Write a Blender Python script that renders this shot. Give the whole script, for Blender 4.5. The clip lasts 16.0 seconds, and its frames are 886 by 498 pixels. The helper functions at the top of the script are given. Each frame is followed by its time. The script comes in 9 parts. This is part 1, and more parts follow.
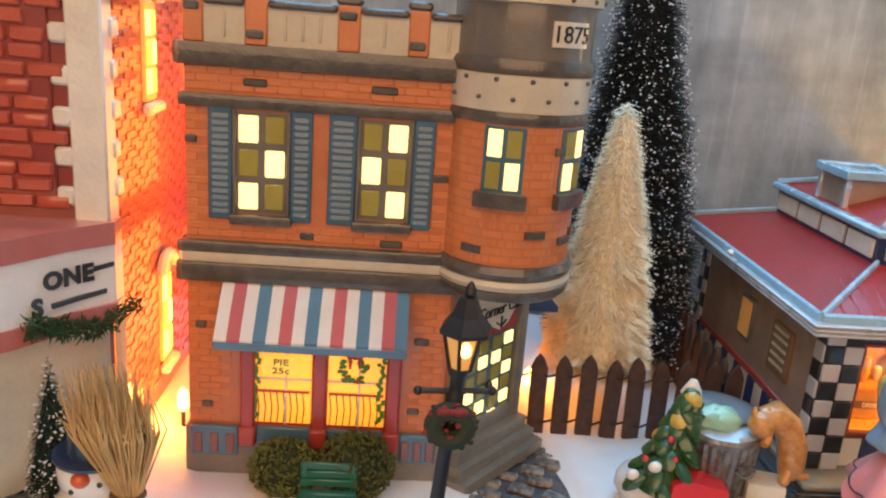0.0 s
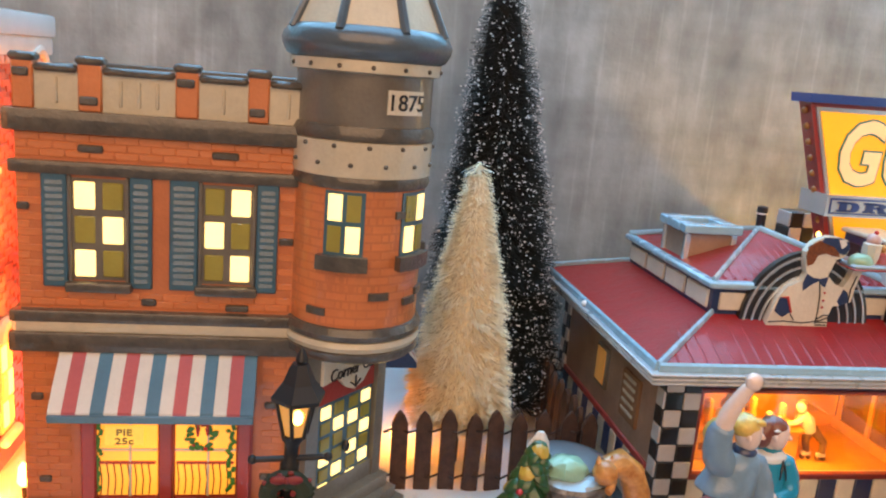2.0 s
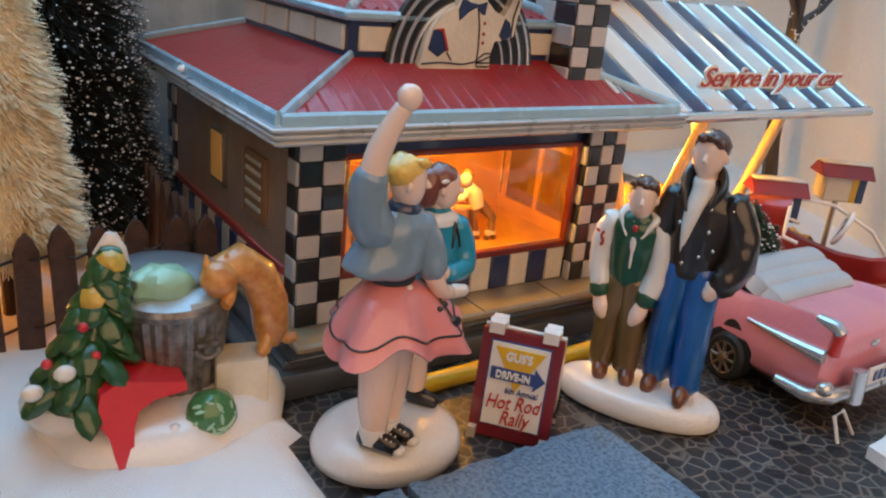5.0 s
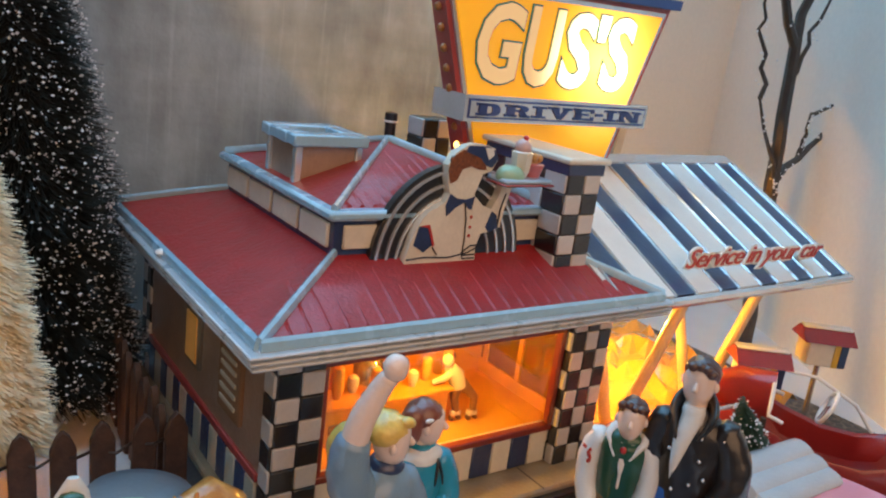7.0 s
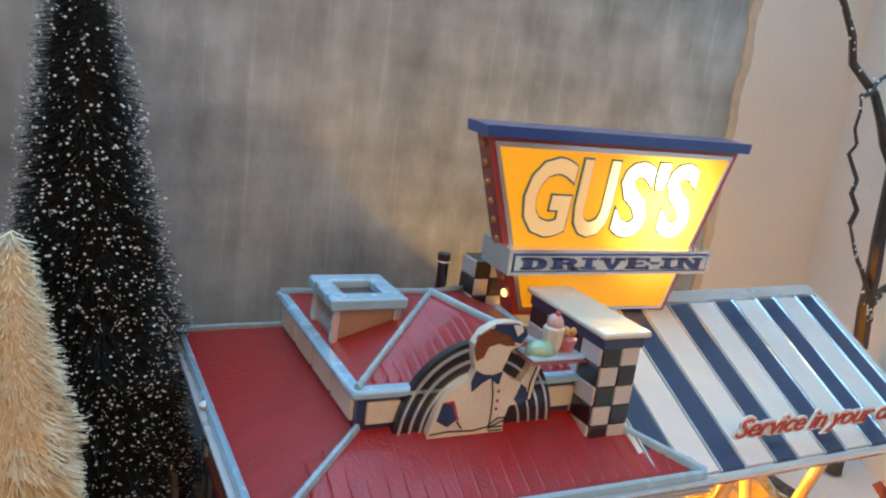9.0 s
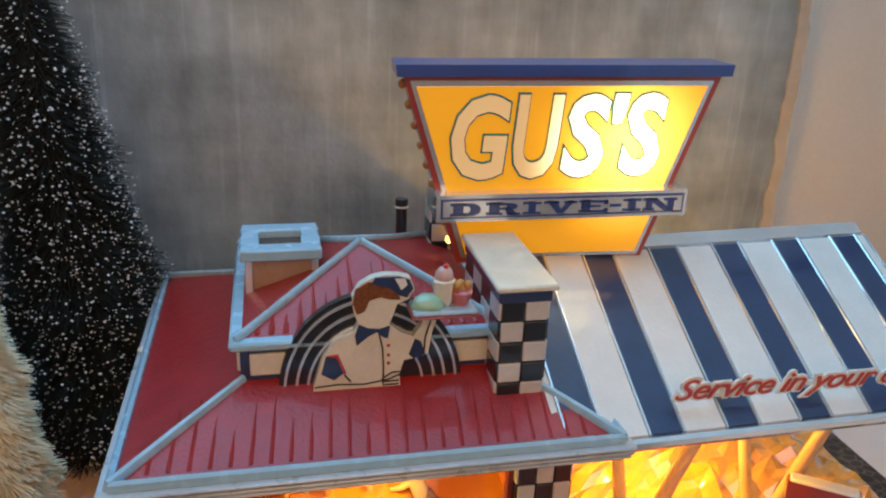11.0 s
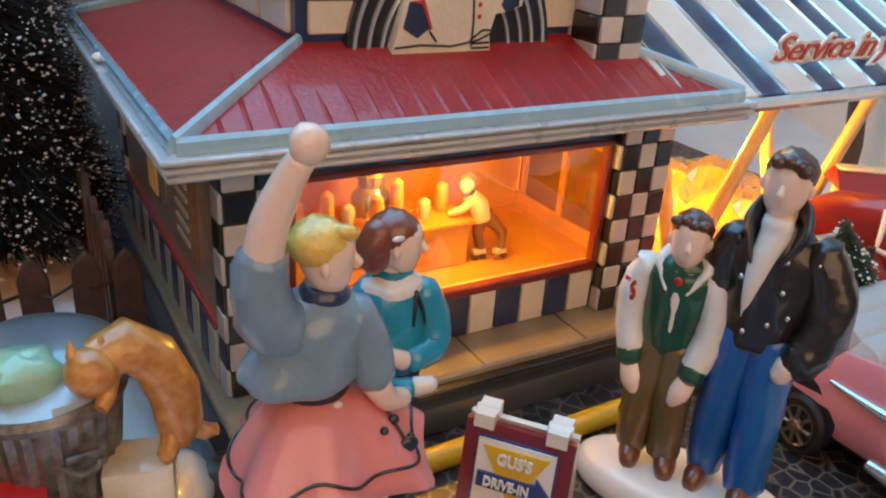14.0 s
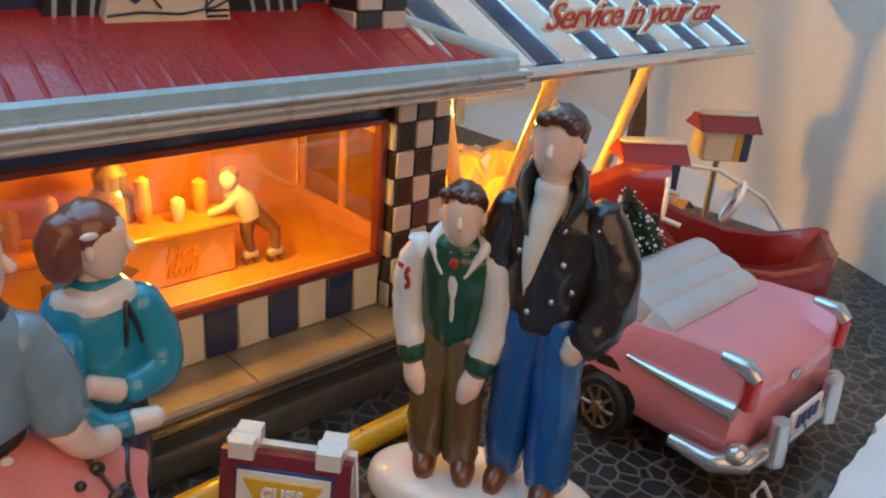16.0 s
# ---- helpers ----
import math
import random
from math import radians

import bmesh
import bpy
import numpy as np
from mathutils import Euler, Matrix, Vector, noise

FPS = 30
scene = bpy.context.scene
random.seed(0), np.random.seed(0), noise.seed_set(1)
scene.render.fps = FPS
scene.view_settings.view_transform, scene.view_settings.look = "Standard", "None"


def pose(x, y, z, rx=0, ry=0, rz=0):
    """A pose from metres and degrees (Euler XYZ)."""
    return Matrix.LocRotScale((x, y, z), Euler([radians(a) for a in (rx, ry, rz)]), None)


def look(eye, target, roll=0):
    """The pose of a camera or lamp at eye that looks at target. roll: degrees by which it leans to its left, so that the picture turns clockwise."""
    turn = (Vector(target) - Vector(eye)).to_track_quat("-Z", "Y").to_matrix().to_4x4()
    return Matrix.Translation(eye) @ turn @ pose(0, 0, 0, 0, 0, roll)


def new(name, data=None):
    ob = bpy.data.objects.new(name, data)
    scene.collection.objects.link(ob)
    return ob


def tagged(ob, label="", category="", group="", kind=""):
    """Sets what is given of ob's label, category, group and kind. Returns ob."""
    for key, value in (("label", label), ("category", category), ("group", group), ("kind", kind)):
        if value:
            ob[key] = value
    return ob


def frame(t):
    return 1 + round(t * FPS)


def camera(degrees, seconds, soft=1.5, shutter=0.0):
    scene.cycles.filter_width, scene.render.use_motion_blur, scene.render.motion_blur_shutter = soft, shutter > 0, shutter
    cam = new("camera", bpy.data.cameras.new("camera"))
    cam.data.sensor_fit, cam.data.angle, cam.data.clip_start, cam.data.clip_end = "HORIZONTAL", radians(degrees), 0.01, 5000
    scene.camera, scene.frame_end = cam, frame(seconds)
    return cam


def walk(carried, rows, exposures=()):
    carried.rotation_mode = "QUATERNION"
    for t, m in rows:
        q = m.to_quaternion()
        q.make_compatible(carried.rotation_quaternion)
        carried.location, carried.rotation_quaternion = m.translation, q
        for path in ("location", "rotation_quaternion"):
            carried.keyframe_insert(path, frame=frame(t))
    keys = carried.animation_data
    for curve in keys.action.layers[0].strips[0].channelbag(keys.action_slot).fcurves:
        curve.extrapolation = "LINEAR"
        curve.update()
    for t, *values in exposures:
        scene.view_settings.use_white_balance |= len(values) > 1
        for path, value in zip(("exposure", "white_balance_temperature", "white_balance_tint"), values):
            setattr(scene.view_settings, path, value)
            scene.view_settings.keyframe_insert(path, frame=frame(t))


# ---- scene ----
cam = camera(58.03, 16.0, soft=2.1, shutter=0.0)
PATH = [
    (0, (0.02889, 0.00762, 0.18103), (-0.01122, 0.48588, 0.04082), 4.381),
    (0.5, (0.03006, -0.0029, 0.20758), (-0.00514, 0.48469, 0.10261), 4.121),
    (1, (0.0324, -0.004, 0.21252), (-0.00051, 0.48661, 0.12187), 4.184),
    (1.5, (0.03724, -0.00077, 0.20614), (0.0123, 0.48995, 0.11355), 4.115),
    (2, (0.05053, 0.00601, 0.19012), (0.06513, 0.49357, 0.08023), 4.792),
    (2.5, (0.05855, 0.02491, 0.15744), (0.12016, 0.50362, 0.02691), 5.237),
    (3, (0.07484, 0.03211, 0.14956), (0.17123, 0.50037, 0.00311), 6.113),
    (3.5, (0.08997, 0.06454, 0.14973), (0.22583, 0.5196, -0.00668), 6.408),
    (4, (0.09458, 0.08416, 0.13133), (0.26463, 0.51999, -0.04512), 5.569),
    (4.2, (0.09036, 0.08226, 0.12922), (0.27015, 0.51232, -0.05168), 5.443),
    (6.3, (0.10483, 0.09751, 0.14595), (0.34889, 0.50623, -0.00698), 7.163),
    (6.5, (0.10856, 0.09806, 0.15439), (0.3463, 0.50938, -0.0015), 6.668),
    (7, (0.09361, 0.10716, 0.16799), (0.323, 0.53209, 0.0383), 7.502),
    (7.5, (0.09174, 0.10365, 0.20155), (0.30263, 0.54556, 0.10034), 7.667),
    (8, (0.09556, 0.10384, 0.20597), (0.29561, 0.55213, 0.11102), 7.023),
    (8.2, (0.09266, 0.10606, 0.20977), (0.29699, 0.55177, 0.11186), 7.519),
    (10.3, (0.21843, 0.10802, 0.22654), (0.26215, 0.57871, 0.06364), 4.364),
    (10.5, (0.22767, 0.10661, 0.22892), (0.26916, 0.57573, 0.06096), 3.551),
    (11, (0.22216, 0.10166, 0.23131), (0.26082, 0.5679, 0.05489), 2.182),
    (11.5, (0.17926, 0.09588, 0.21965), (0.2231, 0.56174, 0.04341), 2.532),
    (12, (0.14871, 0.08682, 0.20358), (0.16615, 0.54972, 0.01537), 3.468),
    (12.5, (0.14724, 0.07819, 0.16879), (0.15994, 0.53941, -0.02384), 2.657),
    (13, (0.14197, 0.07494, 0.13365), (0.19265, 0.52958, -0.06818), 3.096),
    (13.5, (0.13058, 0.10507, 0.1302), (0.25691, 0.54204, -0.0774), 4.825),
    (14, (0.13657, 0.14069, 0.13462), (0.31572, 0.55807, -0.07444), 4.100),
    (14.5, (0.1417, 0.15266, 0.141), (0.39174, 0.53566, -0.06096), 4.816),
    (15, (0.15179, 0.15423, 0.13405), (0.43296, 0.52093, -0.05694), 4.487),
    (15.5, (0.15689, 0.15669, 0.12845), (0.44325, 0.52066, -0.06003), 4.321),
    (16, (0.15951, 0.15249, 0.12199), (0.43378, 0.52143, -0.0746), 4.634),
]
walk(cam, [(t, look(eye, target, roll)) for t, eye, target, roll in PATH], exposures=[(0, 0.08), (0.5, -0.1), (1.0, -0.15), (1.5, -0.08), (2.0, 0.1), (3.0, 0.05), (4.0, -0.2), (6.5, -0.45), (7.0, -0.45), (7.5, -0.2), (8.2, -0.32), (10.3, -0.55), (11.0, -0.68), (11.5, -0.35), (12.0, -0.1), (12.5, 0.05), (13.0, -0.12), (13.5, -0.12), (14.5, -0.62), (16.0, -0.66)])

# ---- light ----
world = bpy.data.worlds.new("room_air")
world.use_nodes = True
world.node_tree.nodes["Background"].inputs[0].default_value = (0.55, 0.62, 0.72, 1)
world.node_tree.nodes["Background"].inputs[1].default_value = 0.15
scene.world = world

# The street frame: u along the shop fronts, v away from the viewer.
STREET = pose(0.1431, 0.2919, 0, 0, 0, 8.0)


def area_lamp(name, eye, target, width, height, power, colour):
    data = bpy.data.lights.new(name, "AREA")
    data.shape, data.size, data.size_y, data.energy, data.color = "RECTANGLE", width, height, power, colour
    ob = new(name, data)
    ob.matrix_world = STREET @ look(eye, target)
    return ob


def bulb_lamp(name, place, power, colour, radius=0.004):
    data = bpy.data.lights.new(name, "POINT")
    data.energy, data.color, data.shadow_soft_size = power, colour, radius
    ob = new(name, data)
    ob.matrix_world = STREET @ pose(*place)
    return ob


area_lamp("back_window_light", (0.02, 0.29, 0.84), (0.05, -0.1, 0.05), 1.3, 1.1, 19.0, (0.27, 0.62, 1.0))
# Added for unseen warm room lighting behind the viewer; no window there.
area_lamp("front_room_light", (-0.18, -1.15, 0.75), (0.03, 0.05, 0.08), 1.7, 1.3, 17.0, (1.0, 0.59, 0.33))
bulb_lamp("diner_bulb_light", (0.085, 0.034, 0.066), 0.13, (1.0, 0.52, 0.06), 0.003)
bulb_lamp("canopy_bulb_light", (0.198, 0.060, 0.058), 0.62, (1.0, 0.46, 0.05), 0.004)
# Added fill panel, no real tube: spreads orange glow over the house side.
area_lamp("alley_fill_light", (-0.2292, 0.055, 0.095), (-0.30, 0.055, 0.095), 0.10, 0.16, 0.22, (1.0, 0.30, 0.05))
bulb_lamp("alley_bulb_light", (-0.2375, 0.030, 0.026), 0.05, (1.0, 0.34, 0.05), 0.004)
bulb_lamp("yard_bulb_light", (-0.085, 0.095, 0.022), 0.058, (1.0, 0.33, 0.05), 0.004)
bulb_lamp("sign_bulb_light", (0.185, 0.062, 0.165), 0.010, (1.0, 0.72, 0.30), 0.006)


# ---- materials ----
def colour4(c):
    return (c[0], c[1], c[2], 1.0)


def material(name, colour, rough=0.5, metal=0.0, vary=0.12, grain=90.0, bump=0.0, fine=900.0, coat=0.0, second=None, mix_at=0.5, island=0.0, glow=0.0, clear=0.0):
    """A painted or raw surface with colour drift at two scales and fine relief."""
    m = bpy.data.materials.new(name)
    m.use_nodes = True
    nt = m.node_tree
    n, l = nt.nodes, nt.links
    bs = n["Principled BSDF"]
    tc = n.new("ShaderNodeTexCoord")
    big, small = n.new("ShaderNodeTexNoise"), n.new("ShaderNodeTexNoise")
    big.inputs["Scale"].default_value, small.inputs["Scale"].default_value = grain, fine
    big.inputs["Detail"].default_value = 4
    small.inputs["Detail"].default_value = 3
    l.new(tc.outputs["Object"], big.inputs["Vector"])
    l.new(tc.outputs["Object"], small.inputs["Vector"])
    ramp = n.new("ShaderNodeValToRGB")
    low = second if second else [c * (1 - vary) for c in colour]
    ramp.color_ramp.elements[0].position, ramp.color_ramp.elements[1].position = mix_at - 0.18, mix_at + 0.18
    ramp.color_ramp.elements[0].color = colour4(low)
    ramp.color_ramp.elements[1].color = colour4(colour)
    l.new(big.outputs["Fac"], ramp.inputs["Fac"])
    hsv = n.new("ShaderNodeHueSaturation")
    l.new(ramp.outputs["Color"], hsv.inputs["Color"])
    scale = n.new("ShaderNodeMapRange")
    scale.inputs["To Min"].default_value, scale.inputs["To Max"].default_value = 1 - vary * 0.6, 1 + vary * 0.6
    l.new(small.outputs["Fac"], scale.inputs["Value"])
    value = scale.outputs["Result"]
    if island:
        info = n.new("ShaderNodeObjectInfo")
        geo = n.new("ShaderNodeNewGeometry")
        add = n.new("ShaderNodeMath")
        add.operation = "ADD"
        l.new(info.outputs["Random"], add.inputs[0])
        l.new(geo.outputs["Random Per Island"], add.inputs[1])
        span = n.new("ShaderNodeMapRange")
        span.inputs["From Max"].default_value = 2.0
        span.inputs["To Min"].default_value, span.inputs["To Max"].default_value = 1 - island, 1 + island
        l.new(add.outputs[0], span.inputs["Value"])
        mul = n.new("ShaderNodeMath")
        mul.operation = "MULTIPLY"
        l.new(value, mul.inputs[0])
        l.new(span.outputs["Result"], mul.inputs[1])
        value = mul.outputs[0]
    l.new(value, hsv.inputs["Value"])
    l.new(hsv.outputs["Color"], bs.inputs["Base Color"])
    r2 = n.new("ShaderNodeMapRange")
    r2.inputs["To Min"].default_value, r2.inputs["To Max"].default_value = max(0.02, rough - 0.08), min(1, rough + 0.1)
    l.new(big.outputs["Fac"], r2.inputs["Value"])
    l.new(r2.outputs["Result"], bs.inputs["Roughness"])
    bs.inputs["Metallic"].default_value = metal
    bs.inputs["Coat Weight"].default_value = coat
    bs.inputs["Coat Roughness"].default_value = 0.06
    bs.inputs["Transmission Weight"].default_value = clear
    if bump:
        bp = n.new("ShaderNodeBump")
        bp.inputs["Strength"].default_value = min(1.0, bump)
        bp.inputs["Distance"].default_value = 0.0004
        both = n.new("ShaderNodeMath")
        both.operation = "ADD"
        l.new(big.outputs["Fac"], both.inputs[0])
        l.new(small.outputs["Fac"], both.inputs[1])
        l.new(both.outputs[0], bp.inputs["Height"])
        l.new(bp.outputs["Normal"], bs.inputs["Normal"])
    if glow:
        l.new(hsv.outputs["Color"], bs.inputs["Emission Color"])
        bs.inputs["Emission Strength"].default_value = glow
    return m


def glazed(name, colour, vary=0.14, **more):
    """Hand-painted porcelain under a clear glaze."""
    more.setdefault("bump", 0.45)
    return material(name, colour, rough=0.32, coat=0.75, vary=vary, fine=700, **more)


M = {}
M["brick_orange"] = glazed("cafe brick glaze", (0.68, 0.225, 0.075), island=0.12)
M["brick_joint"] = glazed("cafe brick ground", (0.56, 0.180, 0.062))
M["soot"] = glazed("dark brown grey glaze", (0.105, 0.090, 0.070), vary=0.4, grain=200, bump=0.9)
M["cream"] = glazed("cream glaze", (0.62, 0.56, 0.42))
M["cream_light"] = glazed("light cream glaze", (0.78, 0.73, 0.60))
M["taupe"] = glazed("taupe glaze", (0.17, 0.150, 0.120), vary=0.25)
M["stone_grey"] = glazed("grey stone glaze", (0.21, 0.20, 0.17), vary=0.25)
M["blue_shutter"] = glazed("dusty blue glaze", (0.055, 0.135, 0.20))
M["blue_trim"] = glazed("blue trim glaze", (0.09, 0.20, 0.30))
M["rose"] = glazed("rose glaze", (0.60, 0.16, 0.16))
M["shop_red"] = glazed("deep red glaze", (0.42, 0.055, 0.045))
M["olive_pane"] = glazed("olive painted pane", (0.36, 0.31, 0.05))
M["sky_roof"] = glazed("pale blue roof glaze", (0.42, 0.55, 0.66))
M["tin"] = material("chrome paint", (0.62, 0.64, 0.66), rough=0.22, metal=0.75, vary=0.08)
M["white"] = glazed("white glaze", (0.80, 0.79, 0.75), vary=0.07)
M["white_trim"] = material("glossy white trim glaze", (0.74, 0.77, 0.80), rough=0.2, metal=0.6, coat=1.0, vary=0.08, fine=700, bump=0.15)
M["white_trim"].node_tree.nodes["Principled BSDF"].inputs["Coat IOR"].default_value = 2.2
M["trim_blue"] = material("pale blue trim glaze", (0.36, 0.58, 0.72), rough=0.25, coat=1.0, vary=0.12, grain=140, fine=700, bump=0.3)
M["eaves_white"] = material("grey white eaves glaze", (0.56, 0.60, 0.64), rough=0.28, metal=0.15, coat=0.8, vary=0.14, grain=120, fine=700, bump=0.3)
M["navy"] = glazed("navy glaze", (0.022, 0.042, 0.125), vary=0.25)
M["black"] = glazed("black glaze", (0.012, 0.012, 0.014), vary=0.3)
M["black_matt"] = material("black paint", (0.014, 0.014, 0.015), rough=0.45, vary=0.2)
M["roof_red"] = material("red roof glaze", (0.40, 0.018, 0.018), rough=0.42, coat=0.28, vary=0.20, grain=130, fine=700, bump=0.9)
M["brown_wall"] = glazed("brown stucco glaze", (0.38, 0.25, 0.17), vary=0.25)
M["wood_fence"] = material("dark stained wood", (0.075, 0.036, 0.022), rough=0.6, vary=0.45, grain=250, bump=0.5, island=0.25)
M["wire"] = material("brown wire", (0.05, 0.03, 0.02), rough=0.5, metal=0.4)
M["ledge"] = glazed("sand ledge glaze", (0.36, 0.30, 0.20), vary=0.2)
M["base_grey"] = glazed("dark grey base glaze", (0.085, 0.095, 0.10), vary=0.25)
M["yellow"] = glazed("yellow glaze", (0.72, 0.44, 0.01), vary=0.1)
M["snow"] = material("snow sheet", (0.82, 0.82, 0.82), rough=0.85, vary=0.06, bump=1.0, fine=1600, grain=60)
M["snow_glaze"] = glazed("white snow glaze", (0.80, 0.79, 0.76), vary=0.06)
M["bristle_cream"] = material("cream sisal bristle", (0.96, 0.86, 0.63), rough=0.75, vary=0.12, island=0.18)
M["bristle_dark"] = material("black green bristle", (0.012, 0.017, 0.016), rough=0.7, vary=0.3, island=0.4)
M["flock"] = material("white flock", (0.80, 0.82, 0.84), rough=0.9, vary=0.08)
M["interior"] = material("orange lit interior paint", (0.82, 0.44, 0.07), rough=0.5, vary=0.2, grain=60)
M["interior_dark"] = material("brown interior paint", (0.25, 0.13, 0.06), rough=0.6, vary=0.2)
M["skin"] = glazed("flesh glaze", (0.90, 0.69, 0.58), vary=0.06)
M["text_red"] = glazed("red lettering", (0.50, 0.03, 0.025), vary=0.1)
M["text_navy"] = glazed("navy lettering", (0.03, 0.06, 0.22), vary=0.1)
M["lit_pane"] = material("lit window pane", (1.0, 0.70, 0.25), rough=0.3, vary=0.08, glow=2.0)
M["lit_orange"] = material("lit orange pane", (1.0, 0.48, 0.07), rough=0.3, vary=0.2, glow=1.6)
M["lit_bulb"] = material("lit bulb", (1.0, 0.62, 0.15), rough=0.3, vary=0.02, glow=6.0)


def backlit(name, colour, centre, low, high, reach, hot, core=None):
    """A translucent face with a bulb behind it: brighter towards the bulb, in the thing's own coordinates."""
    m = material(name, colour, rough=0.35, vary=0.05, coat=0.4)
    n, l = m.node_tree.nodes, m.node_tree.links
    bs = n["Principled BSDF"]
    tc = n.new("ShaderNodeTexCoord")
    d = n.new("ShaderNodeVectorMath")
    d.operation = "DISTANCE"
    d.inputs[1].default_value = centre
    l.new(tc.outputs["Object"], d.inputs[0])
    mp = n.new("ShaderNodeMapRange")
    mp.interpolation_type = "SMOOTHSTEP"
    mp.inputs["From Min"].default_value, mp.inputs["From Max"].default_value = 0.0, reach
    mp.inputs["To Min"].default_value, mp.inputs["To Max"].default_value = high, low
    l.new(d.outputs["Value"], mp.inputs["Value"])
    l.new(mp.outputs["Result"], bs.inputs["Emission Strength"])
    tint = n.new("ShaderNodeMix")
    tint.data_type = "RGBA"
    tint.inputs["A"].default_value, tint.inputs["B"].default_value = colour4(core or hot), colour4(hot)
    spread = n.new("ShaderNodeMapRange")
    spread.inputs["From Max"].default_value = reach * 0.8
    l.new(d.outputs["Value"], spread.inputs["Value"])
    l.new(spread.outputs["Result"], tint.inputs["Factor"])
    l.new(tint.outputs["Result"], bs.inputs["Emission Color"])
    return m


def glass_material():
    m = bpy.data.materials.new("window glass")
    m.use_nodes = True
    n, l = m.node_tree.nodes, m.node_tree.links
    out = n["Material Output"]
    gloss, clear, mix, fr, lw = n.new("ShaderNodeBsdfGlossy"), n.new("ShaderNodeBsdfTransparent"), n.new("ShaderNodeMixShader"), n.new("ShaderNodeMapRange"), n.new("ShaderNodeLayerWeight")
    gloss.inputs["Roughness"].default_value = 0.03
    lw.inputs["Blend"].default_value = 0.25
    fr.inputs["To Min"].default_value, fr.inputs["To Max"].default_value = 0.03, 0.40
    l.new(lw.outputs["Facing"], fr.inputs["Value"])
    l.new(fr.outputs[0], mix.inputs[0])
    l.new(clear.outputs[0], mix.inputs[1])
    l.new(gloss.outputs[0], mix.inputs[2])
    l.new(mix.outputs[0], out.inputs["Surface"])
    return m


M["glass"] = glass_material()


def board_material():
    """Grey washed, streaky plaster board."""
    m = material("washed grey plaster", (0.40, 0.475, 0.505), rough=0.60, vary=0.30, grain=16, bump=0.8, fine=300, second=(0.24, 0.300, 0.330))
    n, l = m.node_tree.nodes, m.node_tree.links
    hsv = [x for x in n if x.type == "HUE_SAT"][0]
    tc = [x for x in n if x.type == "TEX_COORD"][0]
    mp = n.new("ShaderNodeMapping")
    mp.inputs["Scale"].default_value = (34, 34, 17)
    streak = n.new("ShaderNodeTexNoise")
    streak.inputs["Scale"].default_value, streak.inputs["Detail"].default_value = 1.6, 6
    l.new(tc.outputs["Object"], mp.inputs["Vector"])
    l.new(mp.outputs["Vector"], streak.inputs["Vector"])
    mr = n.new("ShaderNodeMapRange")
    mr.inputs["From Min"].default_value, mr.inputs["From Max"].default_value = 0.3, 0.7
    mr.inputs["To Min"].default_value, mr.inputs["To Max"].default_value = 0.72, 1.24
    l.new(streak.outputs["Fac"], mr.inputs["Value"])
    # broad lateral wipes and thin upright scratches of the wash
    wipe_map, scratch_map = n.new("ShaderNodeMapping"), n.new("ShaderNodeMapping")
    wipe_map.inputs["Scale"].default_value, scratch_map.inputs["Scale"].default_value = (9, 9, 46), (230, 230, 9)
    wipe, scratch = n.new("ShaderNodeTexNoise"), n.new("ShaderNodeTexNoise")
    for tex, way, detail in ((wipe, wipe_map, 7), (scratch, scratch_map, 3)):
        tex.inputs["Scale"].default_value, tex.inputs["Detail"].default_value = 1.0, detail
        l.new(tc.outputs["Object"], way.inputs["Vector"])
        l.new(way.outputs["Vector"], tex.inputs["Vector"])
    wipe_range, scratch_range = n.new("ShaderNodeMapRange"), n.new("ShaderNodeMapRange")
    for rng, tex, lo, hi, a, b in ((wipe_range, wipe, 0.32, 0.68, 0.84, 1.18), (scratch_range, scratch, 0.56, 0.72, 1.0, 1.22)):
        rng.inputs["From Min"].default_value, rng.inputs["From Max"].default_value = lo, hi
        rng.inputs["To Min"].default_value, rng.inputs["To Max"].default_value = a, b
        l.new(tex.outputs["Fac"], rng.inputs["Value"])
    value = mr.outputs["Result"]
    for rng in (wipe_range, scratch_range):
        mul = n.new("ShaderNodeMath")
        mul.operation = "MULTIPLY"
        l.new(value, mul.inputs[0])
        l.new(rng.outputs["Result"], mul.inputs[1])
        value = mul.outputs[0]
    l.new(value, hsv.inputs["Value"])
    return m


M["board"] = board_material()
M["plaster"] = material("warm white wall paint", (0.84, 0.80, 0.73), rough=0.7, vary=0.10, grain=7, bump=0.3, fine=300)
M["room_paint"] = material("room wall paint", (0.42, 0.41, 0.40), rough=0.8, vary=0.12, grain=3, bump=0.2, fine=120)
M["torn_paper"] = material("torn paper edge", (0.62, 0.55, 0.44), rough=0.9, vary=0.2, grain=60)


